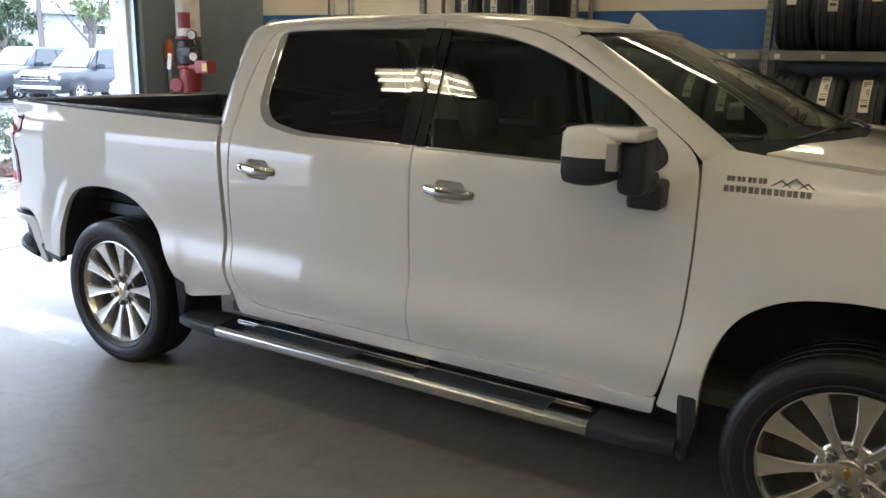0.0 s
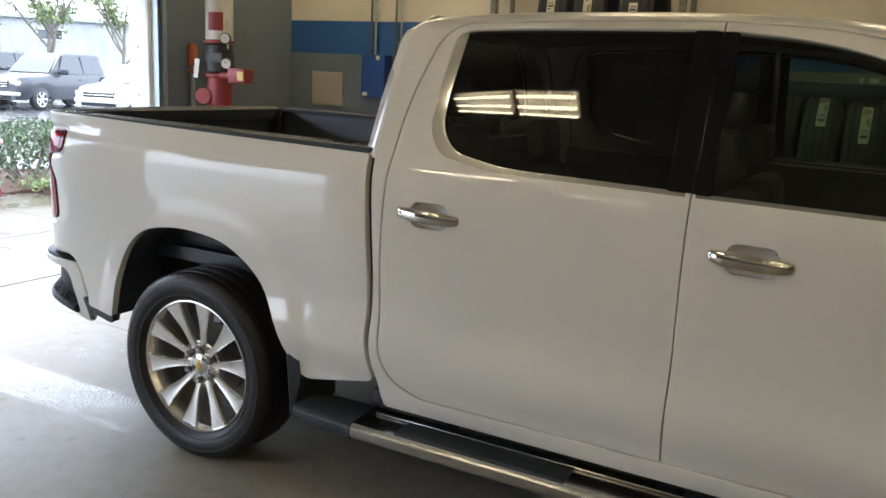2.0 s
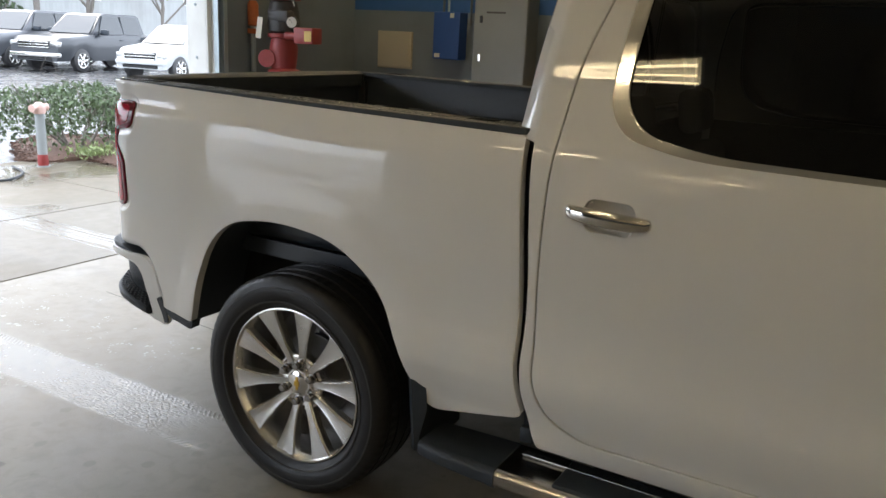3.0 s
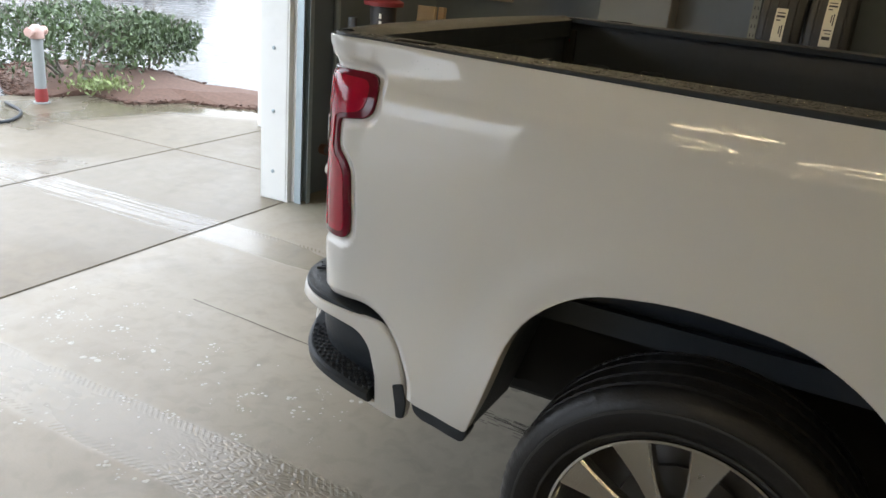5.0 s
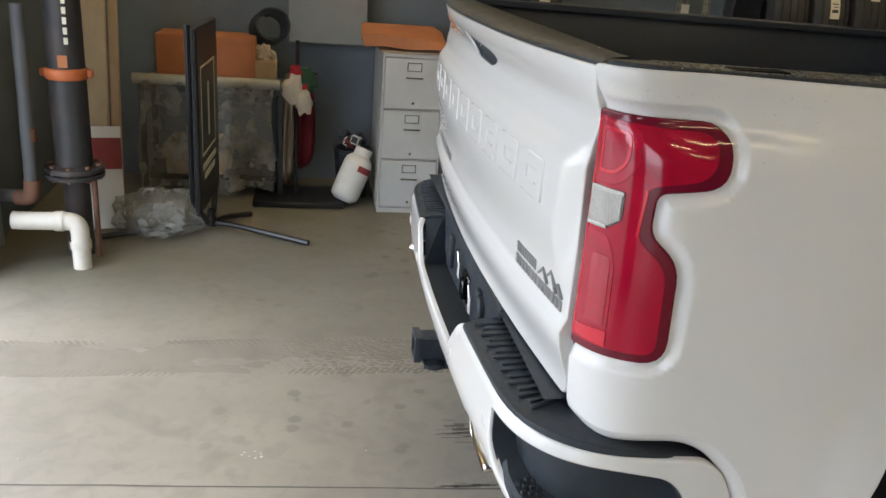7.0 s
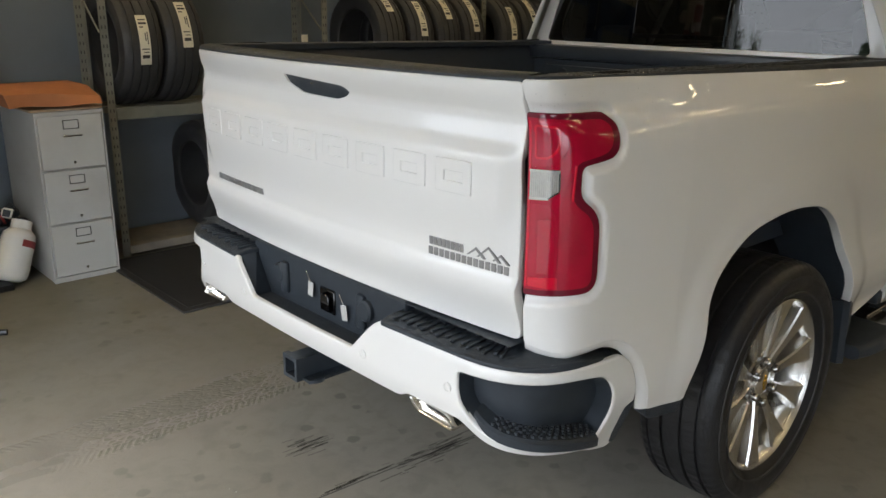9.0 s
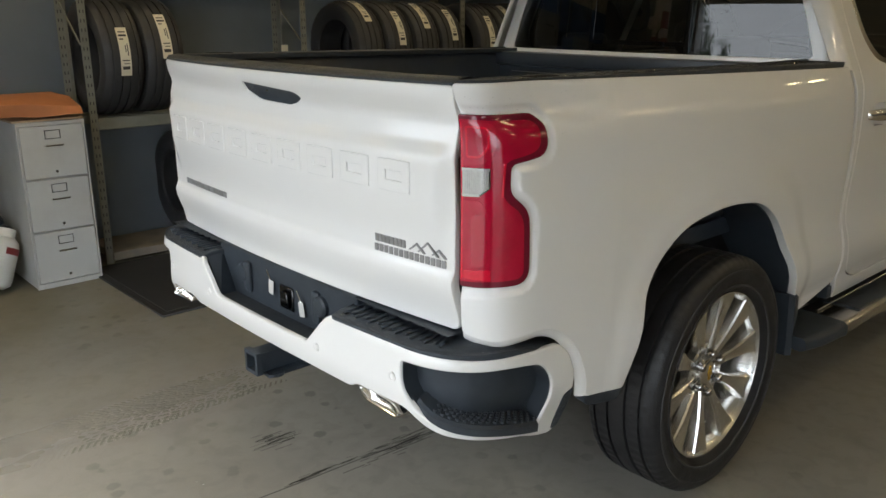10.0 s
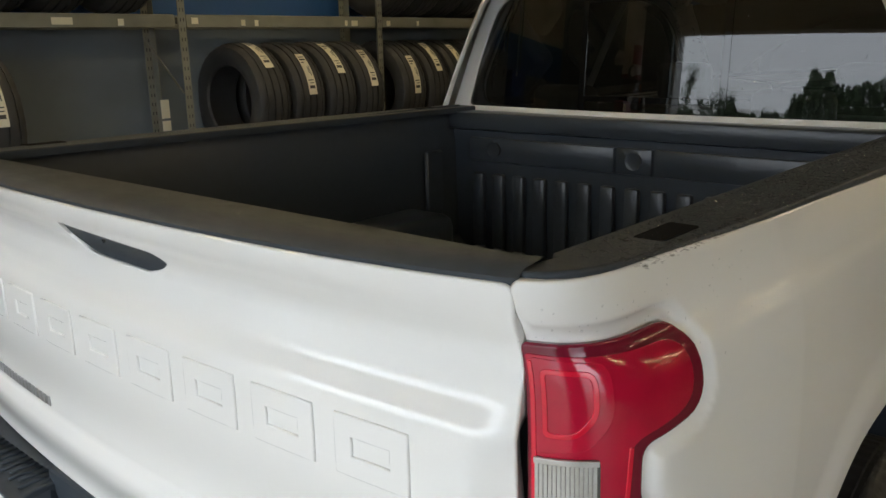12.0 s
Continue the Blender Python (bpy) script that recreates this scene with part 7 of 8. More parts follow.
tagged(part("floor_drain_pipe", bm, PIPE_WHITE), "off-white plastic drain pipe elbow into the floor", "pipe")

# boards leaning behind the riser
for x0, x1, y, mat, nm, lab in ((-2.735, -2.598, 2.42, BOARD_TAN, "leaning_board", "pale wooden board leaning in the corner"), (-2.592, -2.545, 2.46, CARD_PLAIN, "leaning_board", "torn brown cardboard strip leaning in the corner")):
    bm = bmesh.new()
    box(bm, x0, x1, -0.02, 0.02, 0.0, 1.30, r=0.004, m=pose(0, y, 0.004, -7, 0, 0))
    tagged(part(nm, bm, mat), lab, "board")
bm = bmesh.new()
box(bm, -0.10, 0.08, -0.012, 0.012, 0.0, 0.56, r=0.004, m=pose(-2.60, 2.36, 0.002, -8, 0, 10))
tagged(part("propped_panel", bm, WHITE_STEEL), "small white panel with a red foot in the corner", "panel")
bm = bmesh.new()
box(bm, -0.10, 0.08, -0.016, -0.012, 0.33, 0.50, r=0.001, m=pose(-2.60, 2.36, 0.002, -8, 0, 10))
tagged(part("red_card", bm, VALVE_RED, smooth=False), "red card against a white panel", "card")

# free-standing sign holder, black tube with a panel
sign = thing("sign_stand", "black steel sign stand with a framed numbered panel", "sign stand", at=(-2.06, 2.38, 0))
for a in (190, 345, 60):
    bm = bmesh.new()
    L = 0.56 if a != 60 else 0.40
    tube(bm, bend([(0, 0, 0.040), (0.12 * math.cos(radians(a)), 0.12 * math.sin(radians(a)), 0.040), (L * math.cos(radians(a)), L * math.sin(radians(a)) - 0.10, 0.016)], 0.05), 0.016, 8)
    part("foot", bm, BLACK_PAINT, sign)
bm = bmesh.new()
lathe(bm, [(0.030, 0.024), (0.030, 0.07), (0.022, 0.08), (0.022, 0.12)], None, 14)
part("hub", bm, BLACK_PAINT, sign)
for px, py in ((-0.085, -0.10), (-0.030, -0.29), (-0.005, 0.36)):
    bm = bmesh.new()
    tube(bm, [(px * 0.3, py * 0.3, 0.07), (px, py, 0.20), (px, py, 1.13)], 0.016, 8)
    part("upright", bm, BLACK_PAINT, sign)
m = pose(-0.035, -0.26, 0, 0, 0, 87)
bm = bmesh.new()
box(bm, 0.0, 0.62, -0.012, 0.012, 0.16, 1.13, r=0.003, m=m)
pn = part("panel", bm, BLACK_PAINT, sign, "black framed panel")
bm = bmesh.new()
for a in ((0.10, 0.52, 0.46, 0.472), (0.10, 0.52, 0.92, 0.932), (0.10, 0.112, 0.46, 0.932), (0.508, 0.52, 0.46, 0.932)):
    box(bm, a[0], a[1], -0.0145, -0.011, a[2], a[3], m=m)
part("border", bm, LABEL, pn, "pale line border", smooth=False)
txt = bpy.data.curves.new("numeral", "FONT")
txt.body, txt.size, txt.extrude, txt.align_x = "1", 0.42, 0.001, "CENTER"
num = new("numeral", txt)
num.data.materials.append(LABEL)
num.parent = pn
num.matrix_basis = m @ pose(0.31, -0.0145, 0.54, 90, 0, 0)
for k, w in enumerate((0.20, 0.16)):
    bm = bmesh.new()
    box(bm, 0.31 - w, 0.31 + w, -0.0145, -0.011, 0.38 - k * 0.055, 0.415 - k * 0.055, m=m)
    part("print_bar", bm, LABEL, pn, smooth=False)

# work table with a film roll, a carton and hanging cloths
tab = thing("work_table", "black steel work table with film hanging from its front", "table", at=(-2.10, 3.15, 0))
bm = bmesh.new()
box(bm, -0.44, 0.44, -0.16, 0.28, 0.66, 0.70, r=0.004)
part("tabletop", bm, BLACK_PAINT, tab)
for px in (-0.42, 0.40):
    for py in (-0.14, 0.26):
        bm = bmesh.new()
        box(bm, px - 0.018, px + 0.018, py - 0.018, py + 0.018, 0.0, 0.66, r=0.003)
        part("leg", bm, BLACK_PAINT, tab)
bm = bmesh.new()
box(bm, -0.42, 0.42, -0.12, 0.26, 0.10, 0.14, r=0.004)
part("shelf", bm, BLACK_PAINT, tab)
bm = bmesh.new()
tube(bm, [(-2.56, 2.965, 0.735), (-1.70, 2.965, 0.735)], 0.034, 16)
tagged(part("film_roll", bm, material("silvery_film_roll", (0.36, 0.34, 0.28), 0.18, vary=0.15, scale=20)), "roll of clear plastic film along the table edge", "film roll")
bm = bmesh.new()
rows = []
for i in range(29):
    f = i / 28
    x = lerp(-2.53, -1.74, f)
    rows.append([(x + 0.012 * math.sin(7 * g_ + 9 * f), 2.945 - 0.015 * math.sin(26 * f + 3 * g_) - 0.03 * g_ * math.sin(11 * f + 2), lerp(0.735, 0.05 + 0.03 * math.sin(9 * f), g_)) for g_ in (k / 12 for k in range(13))])
loft(bm, rows)
tagged(part("plastic_sheet", bm, FILM, angle=0), "crumpled clear plastic sheet hanging from a roll", "plastic sheet")
bm = bmesh.new()
box(bm, -2.45, -1.86, 3.12, 3.42, 0.702, 0.985, r=0.006)
tagged(part("orange_carton", bm, CARD), "orange cardboard carton on the work table", "carton")
bm = bmesh.new()
box(bm, -2.40, -2.02, 3.0, 3.32, 0.142, 0.34, r=0.01)
tagged(part("brown_carton", bm, CARD_PLAIN), "brown carton on the table's low shelf", "carton")
bm = bmesh.new()
for k in range(5):
    ring_pts = [(-1.80 + 0.010 * k + 0.10 * math.cos(a), 3.35 - 0.02 * k + 0.02 * math.sin(3 * a), 1.02 + 0.01 * k + 0.095 * math.sin(a)) for a in (2 * math.pi * j / 22 for j in range(23))]
    tube(bm, ring_pts, 0.013, 6)
tube(bm, [(-1.80, 3.34, 1.10), (-1.80, 3.50, 1.13)], 0.008, 6)
tagged(part("hose_coil", bm, BLACK_PLASTIC), "coil of black hose hung on the wall", "hose")
rags = thing("rag_tub", "tub of crumpled pale rags on the table", "rags", at=(0, 0, 0))
for k in range(12):
    bm = bmesh.new()
    r = random.Random(k)
    box(bm, -0.028, 0.028, -0.02, 0.02, -0.016, 0.016, r=0.005, m=pose(-1.80 + r.uniform(-0.05, 0.05), 3.22 + r.uniform(-0.04, 0.04), 0.87 + r.uniform(-0.015, 0.05), r.uniform(0, 90), r.uniform(0, 90), r.uniform(0, 90)))
    part("rag", bm, CLOTH_PALE, rags)
bm = bmesh.new()
box(bm, -1.87, -1.73, 3.14, 3.32, 0.702, 0.850, r=0.01)
part("tub", bm, CARD_PLAIN, rags)
for x, y, w, h, mat, nm in ((-1.655, 3.00, 0.085, 0.70, CLOTH_PALE, "hanging_rag"), (-1.555, 3.06, 0.16, 0.62, CLOTH_RED, "hanging_rag")):
    bm = bmesh.new()
    rows = []
    for i in range(13):
        f = i / 12
        rows.append([(x + w * (f - 0.5) * (0.35 + 0.9 * g_ ** 0.6 - 0.5 * g_ ** 3), y + 0.028 * math.sin(12 * f + 2 * g_), 0.80 - h * g_ * (1 - 0.2 * abs(f - 0.4))) for g_ in (k / 12 for k in range(13))])
    a = loft(bm, rows)
    bmesh.ops.solidify(bm, geom=list(bm.faces), thickness=0.006)
    tagged(part(nm, bm, mat, angle=0), "rag hanging from a hook, %s" % ("pale and torn" if mat is CLOTH_PALE else "dark red and creased"), "rag")
CLOTH_GREEN = material("dark_green_cloth", (0.02, 0.06, 0.03), 0.9, vary=0.2, scale=20)
CLOTH_SCARLET = material("scarlet_cloth", (0.36, 0.02, 0.03), 0.9, vary=0.2, scale=20)
for k, (x, y, z, w, mat, look_) in enumerate(((-1.62, 2.985, 0.70, 0.075, CLOTH_PALE, "pale"), (-1.56, 2.98, 0.62, 0.060, CLOTH_PALE, "pale"), (-1.57, 3.0, 0.68, 0.055, CLOTH_SCARLET, "scarlet"), (-1.61, 3.0, 0.80, 0.045, CLOTH_SCARLET, "scarlet"), (-1.545, 3.02, 0.75, 0.070, CLOTH_GREEN, "dark green"), (-1.62, 2.99, 0.755, 0.035, CLOTH_PALE, "pale"))):
    bm = bmesh.new()
    bmesh.ops.create_icosphere(bm, subdivisions=3, radius=1.0)
    for v in bm.verts:
        n_ = v.co.normalized()
        q = 1 + 0.5 * noise.noise(n_ * 1.9 + Vector((k * 3.1, 0, 0))) + 0.3 * (0.5 - abs(noise.noise(n_ * 4.0 + Vector((0, k, 0)))))
        v.co = Vector((x + 0.8 * w * n_.x * q, y + 0.35 * w * n_.y * q, z + w * n_.z * q * (1.2 if n_.z > 0 else 0.9)))
    tagged(part("crumpled_rag", bm, mat, angle=26), "crumpled %s rag slung over a thin stand" % look_, "rag")
bm = bmesh.new()
tube(bm, [(-1.60, 3.0, 0.0), (-1.60, 3.04, 1.0)], 0.012, 8)
tube(bm, [(-1.70, 3.02, 0.82), (-1.48, 3.05, 0.80)], 0.007, 6)
tagged(part("rag_stand", bm, BLACK_PAINT), "thin black stand with rags hung on it", "stand")
bm = bmesh.new()
box(bm, -1.86, -1.30, 2.80, 3.20, 0.0, 0.035, r=0.006)
tagged(part("low_platform", bm, BLACK_PAINT), "low black platform on the floor by the wall", "platform")

# white tank lying against a black tub
tank = thing("white_tank", "white refrigerant tank with red print, leaning by the wall", "tank", at=pose(-1.285, 2.90, 0.085, 0, 28, 35))
bm = bmesh.new()
lathe(bm, [(0.0, -0.165), (0.06, -0.162), (0.098, -0.135), (0.105, -0.10), (0.105, 0.12), (0.098, 0.155), (0.07, 0.185), (0.03, 0.195), (0.0, 0.196)], pose(0, 0, 0.085, 0, 0, 0) @ Matrix.Scale(0.88, 4), 26)
part("shell", bm, WHITE_TANK, tank, angle=60)
bm = bmesh.new()
lathe(bm, [(0.046, 0.245), (0.056, 0.247), (0.056, 0.300), (0.046, 0.300)], None, 20)
part("collar", bm, WHITE_TANK, tank)
bm = bmesh.new()
rows = [[(0.0940 * math.sin(radians(a)), -0.0940 * math.cos(radians(a)), z) for a in range(-34, 38, 7)] for z in (0.145, 0.185)]
loft(bm, rows)
part("red_print", bm, VALVE_RED, tank, "red printed band")
bm = bmesh.new()
lathe(bm, [(0.0, 0.0), (0.10, 0.0), (0.125, 0.30), (0.132, 0.305), (0.132, 0.32), (0.118, 0.32), (0.095, 0.02), (0, 0.02)], Matrix.Translation((-1.235, 3.14, 0)), 24)
tagged(part("black_tub", bm, BLACK_PLASTIC), "black plastic tub against the wall", "tub")
bm = bmesh.new()
for k in range(7):
    r = random.Random(40 + k)
    box(bm, -0.04, 0.04, -0.03, 0.03, -0.03, 0.03, r=0.01, mi=k % 3, m=pose(-1.235 + r.uniform(-0.06, 0.06), 3.12 + r.uniform(-0.05, 0.05), 0.345 + 0.02 * (k % 4), r.uniform(0, 60), r.uniform(0, 60), r.uniform(0, 90)))
tagged(part("spray_cans", bm, [BLACK_PLASTIC, VALVE_RED, WHITE_TANK]), "heap of black, red and white bottles in a tub", "bottles")

# clear bag on the floor
bm = bmesh.new()
bmesh.ops.create_icosphere(bm, subdivisions=4, radius=1.0)
for v in bm.verts:
    n_ = v.co.normalized()
    q = 1 + 0.30 * noise.noise(n_ * 2.3) + 0.22 * (0.5 - abs(noise.noise(n_ * 4.2))) + 0.10 * (0.5 - abs(noise.noise(n_ * 9.0)))
    v.co = Vector((-2.33 + 0.22 * n_.x * q, 2.33 + 0.16 * n_.y * q, max(0.004, 0.10 + 0.13 * n_.z * q)))
tagged(part("plastic_bag", bm, FILM, angle=24), "crumpled clear plastic bag on the floor", "bag")


# ---- outside ----
bm = bmesh.new()
box(bm, -0.10, 0.10, -0.06, 0.06, 0.0, 3.4, r=0.004, m=pose(-4.68, 3.36, 0, 0, 0, 4))
tagged(part("canopy_column", bm, WHITE_STEEL), "white square steel column on the apron", "column")
MULCH = material("red_brown_mulch", (0.085, 0.046, 0.032), 0.9, vary=0.5, scale=30, per_island=0.4)
LEAF = material("hedge_leaf", (0.070, 0.105, 0.046), 0.5, vary=0.3, scale=5, per_island=0.5)
LEAF_PALE = material("spring_leaf", (0.20, 0.25, 0.10), 0.6, vary=0.3, scale=3, per_island=0.35)
BARK = material("grey_bark", (0.17, 0.15, 0.13), 0.9, vary=0.3, scale=12, bump=0.4, bump_scale=50)
bed = [(-7.25, 2.52), (-6.95, 2.72), (-6.85, 3.08), (-6.5, 3.10), (-6.18, 3.10), (-6.05, 3.38), (-5.92, 3.60), (-5.5, 3.70), (-5.1, 3.98), (-4.7, 4.45), (-5.3, 4.80), (-5.8, 4.58), (-6.16, 4.50), (-6.66, 4.55), (-7.1, 4.66), (-7.5, 4.85), (-8.6, 4.7), (-9.1, 3.9), (-8.6, 3.3), (-7.9, 2.85)]
bm = bmesh.new()
lo = [bm.verts.new((x, y, -0.06)) for x, y in bed]
cx, cy = sum(p[0] for p in bed) / len(bed), sum(p[1] for p in bed) / len(bed)
r1 = [bm.verts.new((lerp(x, cx, 0.06), lerp(y, cy, 0.06), 0.02)) for x, y in bed]
r2 = [bm.verts.new((lerp(x, cx, 0.5), lerp(y, cy, 0.5), 0.09)) for x, y in bed]
ring_faces(bm, [lo, r1, r2], True, False, True)
bmesh.ops.recalc_face_normals(bm, faces=bm.faces)
tagged(part("mulch_bed", bm, MULCH, smooth=False), "raised bed of red-brown mulch", kind="structure")
rng = random.Random(5)
verts, faces = [], []
loop_ = [Vector(p) for p in bed]
px, py = np.array([rng.uniform(-9, -4.6) for _ in range(9000)]), np.array([rng.uniform(2.1, 6.3) for _ in range(9000)])
ok = within(px, py, loop_)
for x, y in zip(px[ok], py[ok]):
    d = min(1.0, float(away(np.array([x]), np.array([y]), loop_)[0]) / 1.2)
    m = pose(x, y, 0.015 + 0.075 * d, rng.uniform(-25, 25), rng.uniform(-25, 25), rng.uniform(0, 360))
    a, b, h = rng.uniform(0.015, 0.045), rng.uniform(0.005, 0.012), 0.006
    k = len(verts)
    verts += [m @ Vector(p) for p in ((-a, -b, -h), (a, -b, -h), (a, b, -h), (-a, b, -h), (-a, -b, h), (a, -b, h), (a, b, h), (-a, b, h))]
    faces += [[k + i for i in f] for f in ((4, 5, 6, 7), (0, 1, 5, 4), (1, 2, 6, 5), (2, 3, 7, 6), (3, 0, 4, 7))]
me = bpy.data.meshes.new("mulch_chips")
me.from_pydata(verts, [], faces)
tagged(finish(new("mulch_chips", me), me, MULCH, False, 0), "loose red-brown bark chips", kind="stuff")


def leaves(name, spots, size, mat, parent, seed, kind=""):
    r = random.Random(seed)
    verts, faces = [], []
    for c in spots:
        m = Matrix.Translation(c) @ Euler((r.uniform(0, 6), r.uniform(0, 6), r.uniform(0, 6))).to_matrix().to_4x4()
        s = size * r.uniform(0.6, 1.3)
        k = len(verts)
        verts += [m @ Vector(p) for p in ((-s, 0, 0), (0, -s * 0.45, s * 0.12), (s, 0, 0), (0, s * 0.45, s * 0.12))]
        faces += [[k, k + 1, k + 2], [k, k + 2, k + 3]]
    me = bpy.data.meshes.new(name)
    me.from_pydata(verts, [], faces)
    ob = finish(new(name, me), me, mat, False, 0)
    ob.parent = parent
    return tagged(ob, kind=kind) if kind else ob


def limb(bm, p, way, length, r, depth, rg, tips, spread=0.6):
    pts, radii = [Vector(p)], [r]
    d = Vector(way).normalized()
    for k in range(5):
        d = (d + Vector((rg.uniform(-1, 1), rg.uniform(-1, 1), rg.uniform(-0.4, 0.7))) * 0.16).normalized()
        pts.append(pts[-1] + d * length / 5)
        radii.append(r * (1 - 0.5 * (k + 1) / 5))
    tube(bm, pts, r, 6, radii=radii)
    if depth == 0:
        tips += pts[2:]
        return
    for k in range(3 if depth > 1 else 4):
        i = rg.choice((2, 3, 4, 5))
        w = (d + Vector((rg.uniform(-1, 1), rg.uniform(-1, 1), rg.uniform(-0.3, 0.8))) * spread).normalized()
        limb(bm, pts[i], w, length * rg.uniform(0.5, 0.75), radii[i] * 0.7, depth - 1, rg, tips, spread)
    tips += pts[4:]


def bush(x, y, sx, sy, h, seed):
    ob = thing("bush", "clipped evergreen bush with bare lower twigs, in mulch", "bush", at=(x, y, 0.05))
    rg = random.Random(seed)
    bm, tips = bmesh.new(), []
    for k in range(9):
        a = rg.uniform(0, 6.28)
        limb(bm, (0.15 * math.cos(a), 0.15 * math.sin(a), 0), (math.cos(a) * sx * 0.7, math.sin(a) * sy * 0.7, 0.8), h * 0.75, 0.018, 2, rg, tips, 0.9)
    tagged(part("twig_tangle", bm, BARK, ob), kind="stuff")
    spots = []
    for _ in range(9000):
        u, v, w = rg.uniform(-1, 1), rg.uniform(-1, 1), rg.uniform(0.12, 1)
        edge = (abs(u) ** 3 + abs(v) ** 3) ** (1 / 3)
        lump = 1 + 0.16 * noise.noise(Vector((u * 2.2 + seed, v * 2.2, w * 2.2)))
        if edge > lump or w > 0.97 * lump * (1 - 0.12 * edge ** 3):
            continue
        inner = max(edge, w)
        if rg.random() > (0.25 + 0.75 * inner ** 3) * (0.25 + 0.75 * sstep(0.15, 0.5, w + 0.25 * noise.noise(Vector((u * 3, v * 3, w * 3 + seed))))):
            continue
        spots.append((u * sx, v * sy, w * h))
    leaves("foliage", spots, 0.036, LEAF, ob, seed)
    return ob


bush(-7.55, 3.55, 0.72, 0.95, 0.80, 3)
bush(-7.75, 4.75, 0.55, 0.55, 0.62, 8)
rg = random.Random(77)
leaves("ground_cover", [(rg.gauss(-6.75, 0.16), rg.gauss(3.20, 0.16), 0.08 + abs(rg.gauss(0, 0.06))) for _ in range(350)], 0.03, LEAF_PALE, None, 4, "stuff")

pipe = thing("standpipe_post", "grey steel standpipe post with a faded red-white head", "standpipe", at=(-6.76, 2.53, 0))
bm = bmesh.new()
lathe(bm, [(0.075, 0.0), (0.075, 0.012), (0.052, 0.014), (0.052, 0.60), (0.0, 0.60)], None, 18)
part("post", bm, material("grey_post_paint", (0.27, 0.29, 0.29), 0.5, vary=0.12, scale=8), pipe)
bm = bmesh.new()
lathe(bm, [(0.056, 0.60), (0.068, 0.605), (0.068, 0.66), (0.055, 0.70), (0.03, 0.725), (0.0, 0.73)], None, 18)
for sy in (-1, 1):
    lathe(bm, [(0.030, 0.03), (0.036, 0.10), (0.042, 0.102), (0.042, 0.125), (0, 0.126)], Matrix.Translation((0, 0, 0.665)) @ pose(0, 0, 0, 90 * sy, 0, 20), 14)
part("head", bm, material("faded_red_paint", (0.55, 0.36, 0.31), 0.5, vary=0.2, scale=16), pipe, "faded red-white twin outlet")
bm = bmesh.new()
lathe(bm, [(0.055, 0.014), (0.060, 0.05), (0.052, 0.14)], None, 18)
part("red_foot", bm, VALVE_RED, pipe, "red paint at its foot")
reel = thing("hose_reel_frame", "black tubular hose frame with a trailing black hose", "hose frame", at=(-7.6, 1.75, 0))
for y in (-0.22, 0.22):
    bm = bmesh.new()
    tube(bm, bend([(-0.30, y, 0.016), (0.32, y, 0.016), (0.05, y, 0.62), (-0.30, y, 0.62)], 0.10, 6), 0.016, 8)
    part("side_frame", bm, BLACK_PAINT, reel)
bm = bmesh.new()
tube(bm, [(-0.20, -0.22, 0.62), (-0.20, 0.22, 0.62)], 0.016, 8)
tube(bm, bend([(0.0, 0.1, 0.016), (0.5, 0.25, 0.016), (0.9, -0.2, 0.016), (1.5, -0.1, 0.016), (1.2, 0.35, 0.016), (0.7, 0.5, 0.016)], 0.3, 8), 0.014, 8)
part("hose", bm, BLACK_PLASTIC, reel)


# parked vehicles
CAR_PAINTS = [material("dark_grey_car_paint", (0.030, 0.034, 0.040), 0.35, coat=0.35), material("silver_car_paint", (0.09, 0.095, 0.105), 0.35, coat=0.35), material("white_car_paint", (0.48, 0.49, 0.49), 0.35, coat=0.35)]
CAR_GLASS = material("dark_car_glass", (0.02, 0.025, 0.028), 0.05, spec=0.8)


